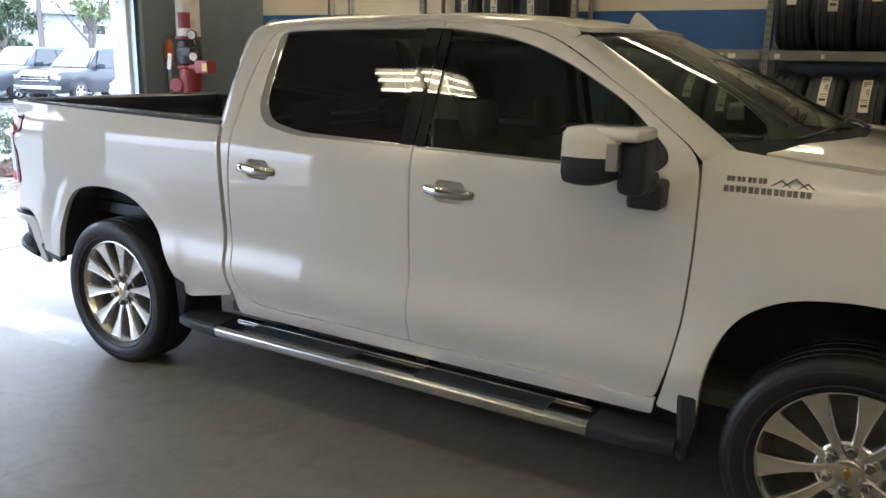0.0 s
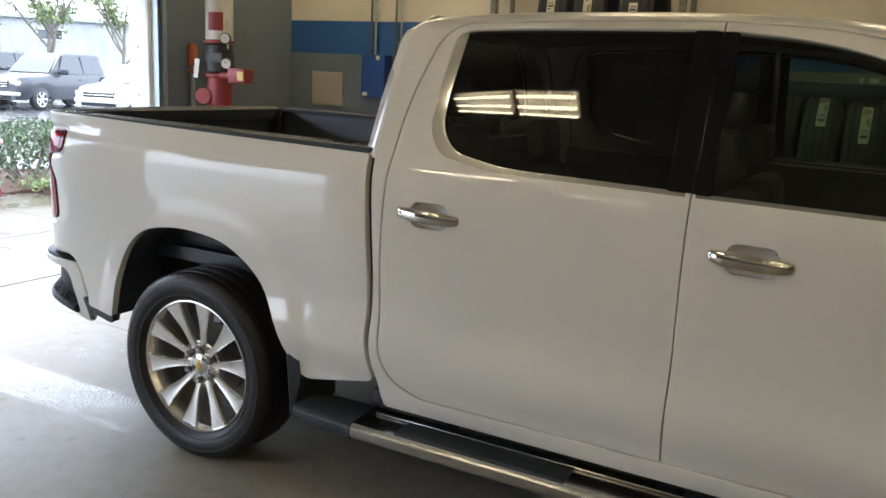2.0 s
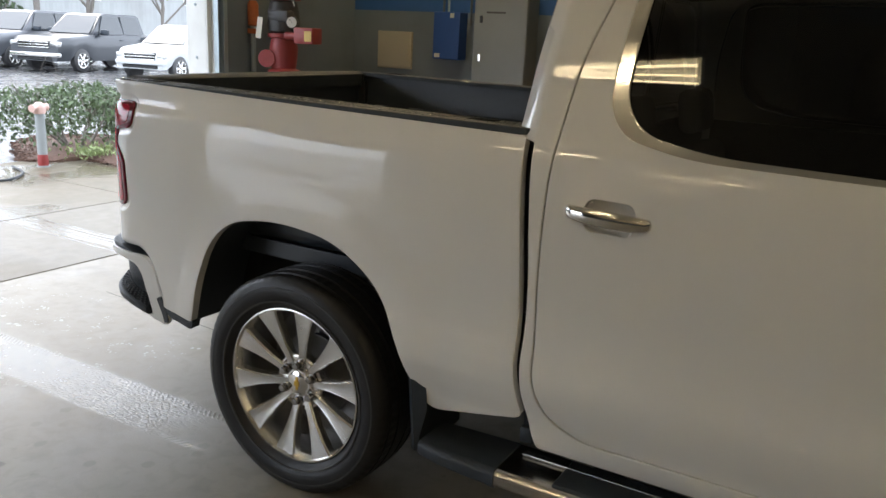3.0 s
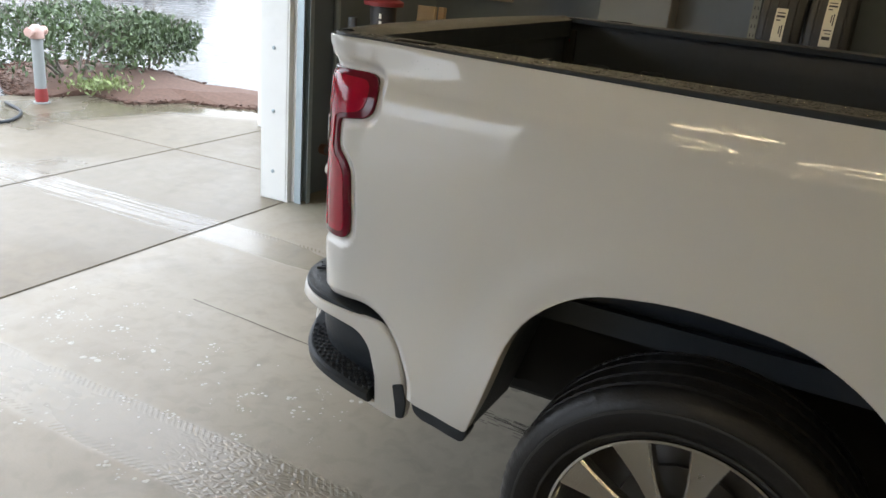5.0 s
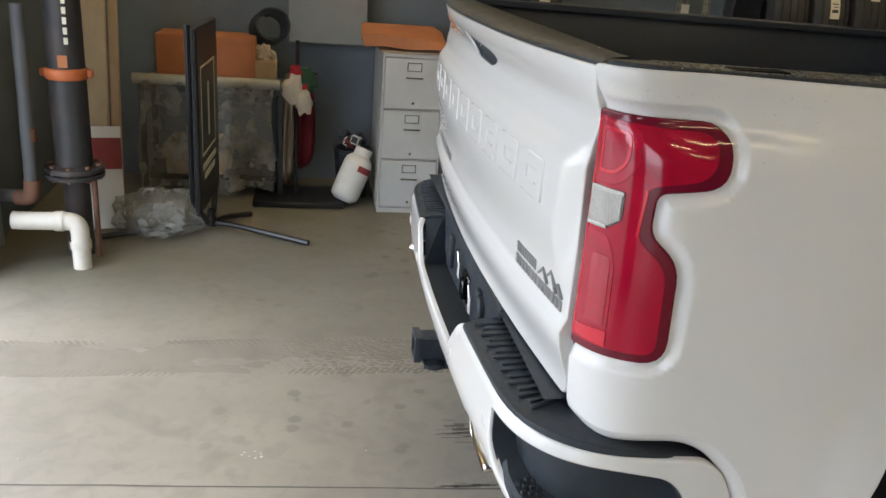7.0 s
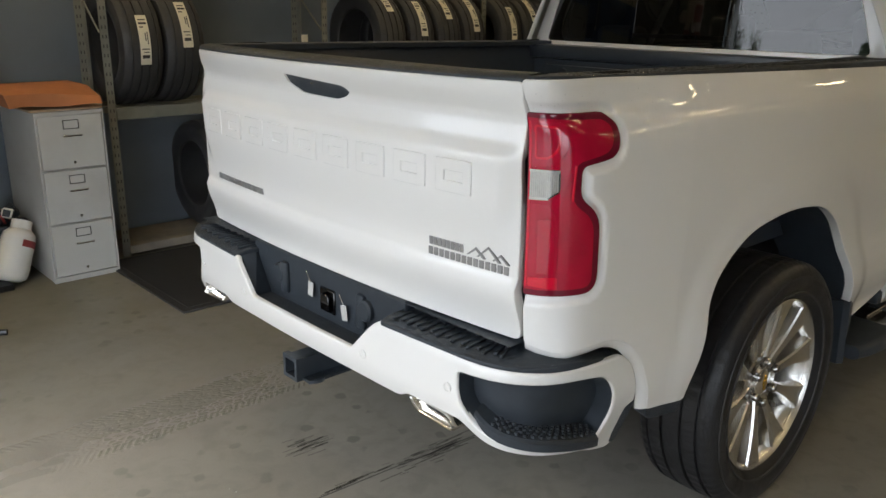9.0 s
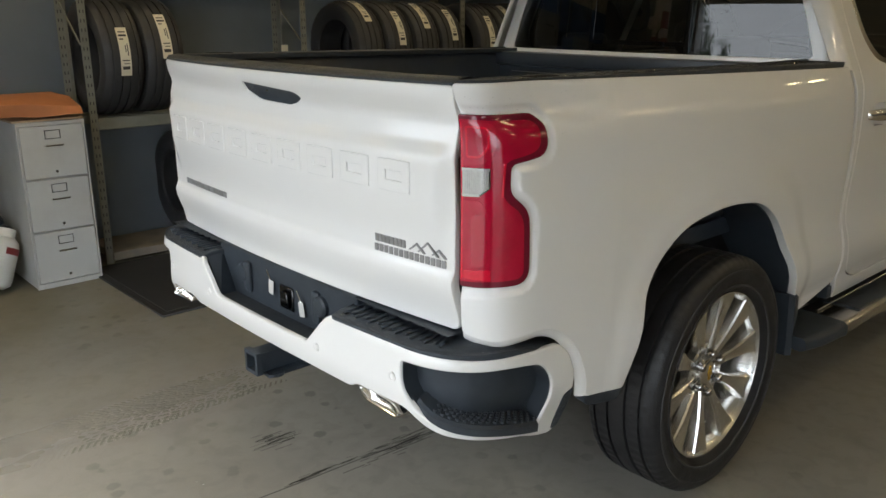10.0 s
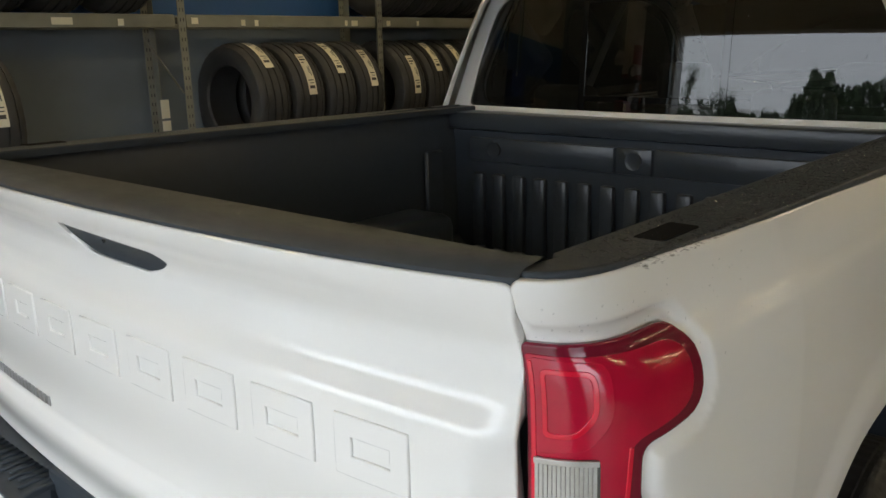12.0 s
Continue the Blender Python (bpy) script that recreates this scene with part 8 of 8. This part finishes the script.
def parked(name, label, at, paint, L, W, H, hood_z, hood_x, cab0, cab1, bed_z=None):
    """A parked vehicle, nose to +x, made of a body with sculpted flanks, a tapered cabin, wheels, grille and lamps."""
    ob = thing(name, label, name.replace("parked_", ""), "parked vehicles", at=at)
    bm = bmesh.new()
    rows = []
    z0 = 0.34
    back = bed_z or hood_z
    tops = Curve((-L / 2, back - 0.06), (-L / 2 + 0.12, back), (cab0, back), (cab1, hood_z + 0.03), (hood_x, hood_z), (L / 2 - 0.12, hood_z - 0.10), (L / 2, hood_z - 0.30))
    n = 26
    for k in range(n + 1):
        x = lerp(-L / 2, L / 2, k / n)
        taper = 1 - 0.10 * sstep(L / 2 - 0.7, L / 2, abs(x)) ** 2
        top = tops(x)
        w = W / 2 * taper
        arch = max(0.0, 1 - min(abs(x - L * 0.325), abs(x + L * 0.295)) / 0.45)
        low = z0 + 0.34 * math.sqrt(arch) if arch > 0 else z0
        rows.append([(x, s * wy, zz) for s, wy, zz in ((-1, w * 0.94, low), (-1, w, lerp(low, top, 0.45)), (-1, w * 0.985, lerp(low, top, 0.8)), (-1, w * 0.93, top - 0.03), (-1, w * 0.82, top), (1, w * 0.82, top), (1, w * 0.93, top - 0.03), (1, w * 0.985, lerp(low, top, 0.8)), (1, w, lerp(low, top, 0.45)), (1, w * 0.94, low))])
    rr = [[bm.verts.new(p) for p in r] for r in rows]
    ring_faces(bm, rr, True, True, True)
    bmesh.ops.recalc_face_normals(bm, faces=bm.faces)
    part("body", bm, paint, ob, angle=45)
    bm = bmesh.new()
    f0, f1 = cab0 + 0.10, cab1 - 0.75
    cabin = [(cab0, hood_z - 0.02, 0.92), (f0, H - 0.05, 0.74), (f0 + 0.15, H, 0.66), (f1 - 0.2, H, 0.66), (f1, H - 0.05, 0.72), (cab1, hood_z - 0.02, 0.90)]
    rr = [[bm.verts.new((x, s * W / 2 * q, z)) for x, z, q in cabin] for s in (-1, 1)]
    ring_faces(bm, rr, True, True, True)
    bmesh.ops.bevel(bm, geom=list(bm.edges), offset=0.03, segments=2, affect="EDGES")
    bmesh.ops.recalc_face_normals(bm, faces=bm.faces)
    part("cabin", bm, paint, ob, angle=45)

    def pane(nm, pts, out):
        b2 = bmesh.new()
        a = [b2.verts.new(Vector(p) + Vector(out) * 0.012) for p in pts]
        c = [b2.verts.new(Vector(p) - Vector(out) * 0.01) for p in pts]
        ring_faces(b2, [c, a], True, True, True)
        bmesh.ops.recalc_face_normals(b2, faces=b2.faces)
        part(nm, b2, CAR_GLASS, ob, smooth=False)
    w0, w1 = W / 2 * 0.86, W / 2 * 0.70
    pane("windscreen", [(cab1 - 0.03, -w0 * 0.93, hood_z + 0.05), (cab1 - 0.03, w0 * 0.93, hood_z + 0.05), (f1 + 0.03, w1 * 0.90, H - 0.09), (f1 + 0.03, -w1 * 0.90, H - 0.09)], (0.5, 0, 0.85))
    mid = (f0 + f1) / 2 + 0.1
    for s in (-1, 1):
        for a, b in ((f0 + 0.12, mid - 0.04), (mid + 0.04, f1 - 0.02)):
            fw = 0.38 if b > mid + 0.1 else 0.0
            pane("side_window", [(a - 0.04 * (a < mid), s * W / 2 * 0.905, hood_z + 0.04), (b + fw, s * W / 2 * 0.895, hood_z + 0.04), (b, s * W / 2 * 0.745, H - 0.09), (a + 0.03, s * W / 2 * 0.755, H - 0.09)], (0, s, 0.35))
    for x in (L * 0.325, -L * 0.295):
        for s in (-1, 1):
            b2 = bmesh.new()
            m = pose(x, s * (W / 2 - 0.12), 0.37, -90 * s, 0, 0)
            lathe(b2, [(0.0, -0.10), (0.36, -0.10), (0.37, -0.06), (0.37, 0.08), (0.34, 0.105), (0.24, 0.11), (0.23, 0.085), (0.0, 0.075)], m, 26)
            wh = part("wheel", b2, RUBBER, ob)
            b2 = bmesh.new()
            for k in range(6):
                box(b2, 0.03, 0.23, -0.03, 0.03, 0.085, 0.11, r=0.006, m=m @ pose(0, 0, 0, 0, 0, 60 * k))
            lathe(b2, [(0.235, 0.09), (0.245, 0.115), (0.225, 0.112), (0.22, 0.09)], m, 24)
            part("rim", b2, WHEEL_METAL, wh)
    gx = L / 2
    b2 = bmesh.new()
    box(b2, gx - 0.10, gx + 0.015, -W * 0.30, W * 0.30, hood_z - 0.44, hood_z - 0.20, r=0.03, seg=2)
    box(b2, gx - 0.12, gx + 0.02, -W * 0.34, W * 0.34, 0.36, 0.46, r=0.02)
    part("grille", b2, BLACK_GLOSS, ob, "black grille")
    for k in range(3):
        b2 = bmesh.new()
        z = hood_z - 0.40 + 0.08 * k
        box(b2, gx - 0.02, gx + 0.03, -W * 0.29, W * 0.29, z - 0.012, z + 0.012, r=0.004)
        part("grille_bar", b2, CHROME, ob)
    b2 = bmesh.new()
    box(b2, gx - 0.16, gx + 0.06, -W * 0.46, W * 0.46, 0.46, 0.60, r=0.04, seg=2)
    part("bumper", b2, CHROME if bed_z else paint, ob)
    for s in (-1, 1):
        b2 = bmesh.new()
        box(b2, gx - 0.22, gx + 0.0, *sorted((s * W * 0.31, s * W * 0.46)), hood_z - 0.38, hood_z - 0.22, r=0.03, seg=2)
        part("headlamp", b2, CLEAR_LENS, ob, "clear headlamp")
        b2 = bmesh.new()
        box(b2, cab1 - 0.55, cab1 - 0.40, *sorted((s * W * 0.47, s * W * 0.60)), hood_z + 0.02, hood_z + 0.20, r=0.04, seg=2)
        part("wing_mirror", b2, BLACK_PLASTIC, ob)
        if bed_z:
            for xx in (f0 + 0.2, mid + 0.15):
                b2 = bmesh.new()
                box(b2, xx, xx + 0.18, *sorted((s * W * 0.492, s * W * 0.505)), hood_z - 0.16, hood_z - 0.13, r=0.006)
                part("door_handle", b2, BLACK_PLASTIC, ob)
    return ob


parked("parked_pickup", "dark grey crew-cab pickup parked nose out on wet asphalt", pose(-23.4, 15.7, -0.035, 0, 0, -76), CAR_PAINTS[0], 5.8, 2.0, 1.88, 1.16, 1.6, -1.45, 1.35, 1.20)
parked("parked_pickup", "silver-grey pickup parked beside another pickup", pose(-26.0, 15.0, -0.035, 0, 0, -76), CAR_PAINTS[1], 5.8, 2.0, 1.90, 1.18, 1.6, -1.45, 1.35, 1.22)
parked("parked_car", "small white crossover car parked on wet asphalt", pose(-18.7, 15.3, -0.035, 0, 0, -76), CAR_PAINTS[2], 4.25, 1.78, 1.62, 1.02, 1.2, -2.0, 1.05)
parked("parked_car", "dark saloon car parked in the row", pose(-28.7, 14.3, -0.035, 0, 0, -74), CAR_PAINTS[0], 4.7, 1.85, 1.45, 0.98, 1.3, -1.9, 1.0)
parked("parked_car", "grey saloon car parked further along the row", pose(-31.3, 13.6, -0.035, 0, 0, -74), CAR_PAINTS[1], 4.7, 1.85, 1.45, 0.98, 1.3, -1.9, 1.0)

# long metal shed behind the car park
SHED = material("pale_corrugated_steel", (0.36, 0.37, 0.365), 0.5, metal=0.1, vary=0.06, scale=1.5, second=(0.28, 0.275, 0.26), second_scale=0.5, second_amount=0.5)
shed = thing("metal_shed", "long pale corrugated steel shed beyond the car park", "building", at=pose(-44, 30, 0, 0, 0, 62))
bm = bmesh.new()
rows = []
for k in range(241):
    x = lerp(-26, 26, k / 240)
    d = 0.05 if k % 4 in (1, 2) else 0.0
    rows.append([(x, -d, -0.1), (x, -d, 4.1)])
loft(bm, rows)
box(bm, -26, 26, 0.02, 9.0, -0.1, 4.1)
part("wall", bm, SHED, shed, smooth=False)
bm = bmesh.new()
rows = [[(-26.3, y, z), (26.3, y, z)] for y, z in ((-0.35, 4.0), (-0.35, 4.18), (4.6, 5.1), (9.3, 4.18))]
loft(bm, rows)
part("roof", bm, SHED, shed, smooth=False)
for x in (-19, -12.5, -6, 0.5, 7, 13.5):
    bm = bmesh.new()
    box(bm, x - 0.75, x + 0.75, -0.09, 0.03, 2.75, 3.45, r=0.02)
    w_ = part("window", bm, WHITE_STEEL, shed)
    for k in range(2):
        bm = bmesh.new()
        box(bm, x - 0.68 + k * 0.70, x - 0.02 + k * 0.70, -0.10, -0.088, 2.82, 3.38)
        part("pane", bm, CAR_GLASS, w_, smooth=False)


def tree(x, y, h, seed, leafy, mat, r=0.12):
    ob = thing("tree", "young tree in thin spring leaf behind the parked cars" if leafy < 1500 else "leafy green tree beyond the car park", "tree", "trees", at=(x, y, -0.04))
    rg = random.Random(seed)
    bm, tips = bmesh.new(), []
    pts = [Vector((0, 0, 0))]
    for k in range(6):
        pts.append(pts[-1] + Vector((rg.uniform(-0.08, 0.08), rg.uniform(-0.08, 0.08), h * 0.09)))
    tube(bm, pts, r, 9, radii=[r * (1.25 if k == 0 else 1 - 0.06 * k) for k in range(7)])
    for k in range(6):
        a = 2 * math.pi * k / 6 + rg.uniform(-0.4, 0.4)
        limb(bm, pts[rg.choice((3, 4, 5, 6))], (math.cos(a) * 0.7, math.sin(a) * 0.7, 1.0), h * rg.uniform(0.32, 0.5), r * 0.5, 2, rg, tips)
    part("trunk", bm, BARK, ob)
    spots = []
    for _ in range(leafy):
        t_ = rg.choice(tips)
        spots.append((t_[0] + rg.gauss(0, 0.20), t_[1] + rg.gauss(0, 0.20), t_[2] + rg.gauss(0, 0.16)))
    leaves("crown", spots, 0.10, mat, ob, seed)


tree(-31, 21.0, 6.0, 11, 4200, LEAF_PALE)
tree(-29, 23.5, 5.5, 12, 3200, LEAF_PALE, 0.09)
tree(-27, 25.5, 6.5, 13, 2600, LEAF_PALE)
tree(-34, 18.5, 4.0, 14, 3500, LEAF)
tree(-36, 16.0, 6.5, 15, 3500, LEAF)
tree(-38, 12.0, 3.8, 16, 2600, LEAF)
tree(-40, 7.0, 3.2, 17, 2600, LEAF)
tree(-42, 1.0, 3.6, 18, 2600, LEAF)
rg = random.Random(91)
spots = []
for _ in range(26000):                       # a low belt of scrub along the far edge of the car park
    y = rg.uniform(-12, 19)
    top = 4.0 + 1.7 * sstep(9, 5, y) + 1.6 * noise.noise(Vector((y * 0.35, 2.0, 0))) + 0.6 * noise.noise(Vector((y * 1.3, 7.0, 0)))
    spots.append((-43 + rg.uniform(-1, 1) - 0.1 * y, y, top * rg.random() ** 0.7))
tagged(leaves("scrub", spots, 0.20, LEAF, None, 31, "stuff"), "dark belt of scrub beyond the car park")
bm = bmesh.new()
lathe(bm, [(0.14, -0.05), (0.10, 9.0), (0.0, 9.01)], Matrix.Translation((-31.5, 18.9, 0)), 10)
box(bm, -31.6, -31.4, 18.0, 19.8, 8.2, 8.35)
tagged(part("utility_pole", bm, BARK), "dark wooden utility pole", "pole")
for x, y, L, seed in ((-46, 12, 30, 31), (-48, -18, 30, 32)):
    rg = random.Random(seed)
    sp = []
    for _ in range(6000):
        u = rg.uniform(-1, 1)
        top = 2.2 + 1.0 * noise.noise(Vector((u * 6, seed, 0))) + 0.6 * noise.noise(Vector((u * 21, seed, 0)))
        sp.append((x + rg.uniform(-1, 1), y + u * L / 2, max(0.02, top * rg.random() ** 0.6)))
    tagged(leaves("far_hedge", sp, 0.24, LEAF, None, seed, "stuff"), "dark far hedge")


# ---- water drops, foam and marks ----
def drops(name, label, spots, parent, seed, mat=WATER, squash=0.5):
    """Small sessile drops: each a low dome on its surface; spots give place, normal and radius."""
    r = random.Random(seed)
    verts, faces = [], []
    for p, n, size in spots:
        q = Vector(n).to_track_quat("Z", "Y").to_matrix().to_4x4()
        m = Matrix.Translation(p) @ q @ pose(0, 0, 0, 0, 0, r.uniform(0, 60))
        k = len(verts)
        s = r.uniform(0.75, 1.3)
        for rad, h in ((1.0, 0.0), (0.86, 0.5), (0.5, 0.87)):
            verts += [m @ Vector((size * rad * s * math.cos(a), size * rad * math.sin(a), size * h * squash)) for a in (math.pi * j / 4 for j in range(8))]
        verts.append(m @ Vector((0, 0, size * squash)))
        for j in range(8):
            i = (j + 1) % 8
            faces += [[k + j, k + i, k + 8 + i, k + 8 + j], [k + 8 + j, k + 8 + i, k + 16 + i, k + 16 + j], [k + 16 + j, k + 16 + i, k + 24]]
    me = bpy.data.meshes.new(name)
    me.from_pydata(verts, [], faces)
    ob = finish(new(name, me), me, mat, True, 0)
    ob.parent = parent
    return tagged(ob, label, kind="stuff")


rg = random.Random(21)
spots = []
for _ in range(5200):
    x, y = rg.uniform(-0.98, 0.80), rg.uniform(-0.905, -0.80)
    spots.append(((x, y, lerp(1.412, 1.436, (0.838 - x) / 1.95) - 0.003 * sstep(-0.98, -1.10, x)), (0, 0, 1), rg.choice((0.001, 0.0013, 0.0018, 0.0025, 0.0035))))
for _ in range(260):
    y = rg.uniform(-0.79, 0.79)
    x = rg.uniform(gate_face(y, 1.418)[0] + 0.03, -1.01)
    spots.append(((x, y, 1.4385), (0, 0, 1), rg.choice((0.001, 0.0015, 0.002))))
drops("rail_water", "clear water beads on the black bed rails", spots, truck, 1)
spots = []
for _ in range(700):
    y, z = rg.uniform(-0.74, 0.0), rg.uniform(1.45, 1.82)
    spots.append(((back_face(y, z)[0] + 0.007, y, z), (-1, 0, 0.07), rg.choice((0.0010, 0.0014, 0.0018, 0.0025))))
drops("window_rain", "rain beads on the rear window", spots, truck, 2)
spots = []
for _ in range(80):
    s, z = rg.uniform(-1.12, -0.70), 1.40 - abs(rg.gauss(0, 0.05))
    if z < 1.352 and s < -0.86:
        continue
    a, b = Vector(bed_side(s + 0.004, z)), Vector(bed_side(s - 0.004, z))
    spots.append((bed_side(s, z), Vector((a.y - b.y, b.x - a.x, 0)), rg.choice((0.0008, 0.0011, 0.0015))))
drops("paint_water", "water beads on white paint by the taillight", spots, truck, 3)
spots = []
for _ in range(320):
    w, b = rg.uniform(0.40, 1.12), rg.uniform(0.015, 0.075)
    x, y, nn = bump_plan(w)
    spots.append(((x - nn.x * b, y - nn.y * b, 0.7605 + 0.010 * sstep(0.012, 0.05, b) - 0.034 * sstep(0.98, 1.22, w)), (0, 0, 1), rg.choice((0.0014, 0.002, 0.003))))
drops("pad_water", "water beads on the black step pad", spots, truck, 4)

FOAM = material("soap_foam", (0.37, 0.365, 0.345), 0.4, vary=0.15, scale=200, bump=0.4, bump_scale=300)
spots = []
for _ in range(95):
    x = rg.uniform(-3.05, -1.25)
    y = rg.choice((rg.gauss(-0.42, 0.22), rg.gauss(-0.50, 0.16), rg.uniform(-1.2, 0.2)))
    if -0.9 < x and abs(y) < 0.6:
        continue
    size = abs(rg.gauss(0, 0.0042)) + 0.0025
    for k in range(rg.choice((1, 2, 4, 7))):
        spots.append(((x + rg.gauss(0, 0.022), y + rg.gauss(0, 0.02), 0.0003), (0, 0, 1), size * rg.uniform(0.4, 1)))
drops("foam_flecks", "white flecks of soap foam on the floor", spots, None, 5, FOAM, 0.12)
spots = []
# Foam dots in the tyre lines; their pale colour also paints the track's sky glint.
for k in range(1100):
    x = rg.uniform(-3.0, -0.9)
    lane = rg.choice((-0.965, -0.905, -0.845, -0.785)) + rg.gauss(0, 0.018)
    if rg.random() < 0.06:
        spots.append(((x, lane, 0.0003), (0, 0, 1), rg.uniform(0.003, 0.007)))
drops("track_foam", "pale dots of wet foam and painted glint in tyre lines", spots, None, 6, FOAM, 0.10)

GROOVE = material("dark_joint", (0.10, 0.092, 0.08), 0.9)
bm = bmesh.new()
n = 40
rows = []
for k in range(n + 1):
    x = lerp(-2.44, -0.20, k / n)
    y = lerp(0.072, -0.085, k / n) + 0.004 * noise.noise(Vector((x * 4, 0, 0)))
    w = 0.0035 + 0.002 * noise.noise(Vector((x * 9, 3, 0)))
    rows.append([(x, y - w, 0.0012), (x, y + w, 0.0012)])
loft(bm, rows)
tagged(part("floor_crack", bm, GROOVE, smooth=False), "thin dark crack in the floor", kind="structure")
bm = bmesh.new()
loft(bm, [[(X_DOOR - 0.011, y, -0.004), (X_DOOR + 0.006, y, 0.0012)] for y in (-9.0, -5.0, 1.6)])
tagged(part("threshold_joint", bm, GROOVE, smooth=False), "dark joint along the door threshold", kind="structure")
SCUFF = material("black_scuff", (0.07, 0.062, 0.052), 0.7, vary=0.5, scale=40, alpha=0.4)
verts, faces = [], []
for cx, cy, ln, wd, cnt in ((-0.66, -0.05, 0.17, 0.05, 70), (-0.98, 0.30, 0.06, 0.05, 40), (-1.02, -0.01, 0.10, 0.008, 25)):
    for _ in range(cnt):
        x, y, l_, w_ = cx + rg.gauss(0, ln * 0.5), cy + rg.gauss(0, wd * 0.5), rg.uniform(0.01, 0.05), rg.uniform(0.001, 0.004)
        k = len(verts)
        verts += [(x - l_, y - w_, 0.0014), (x + l_, y - w_ - 0.004, 0.0014), (x + l_, y + w_ - 0.004, 0.0014), (x - l_, y + w_, 0.0014)]
        faces.append([k, k + 1, k + 2, k + 3])
me = bpy.data.meshes.new("scuff_marks")
me.from_pydata(verts, [], faces)
tagged(finish(new("scuff_marks", me), me, SCUFF, False, 0), "black tyre scuffs on the floor", kind="stuff")
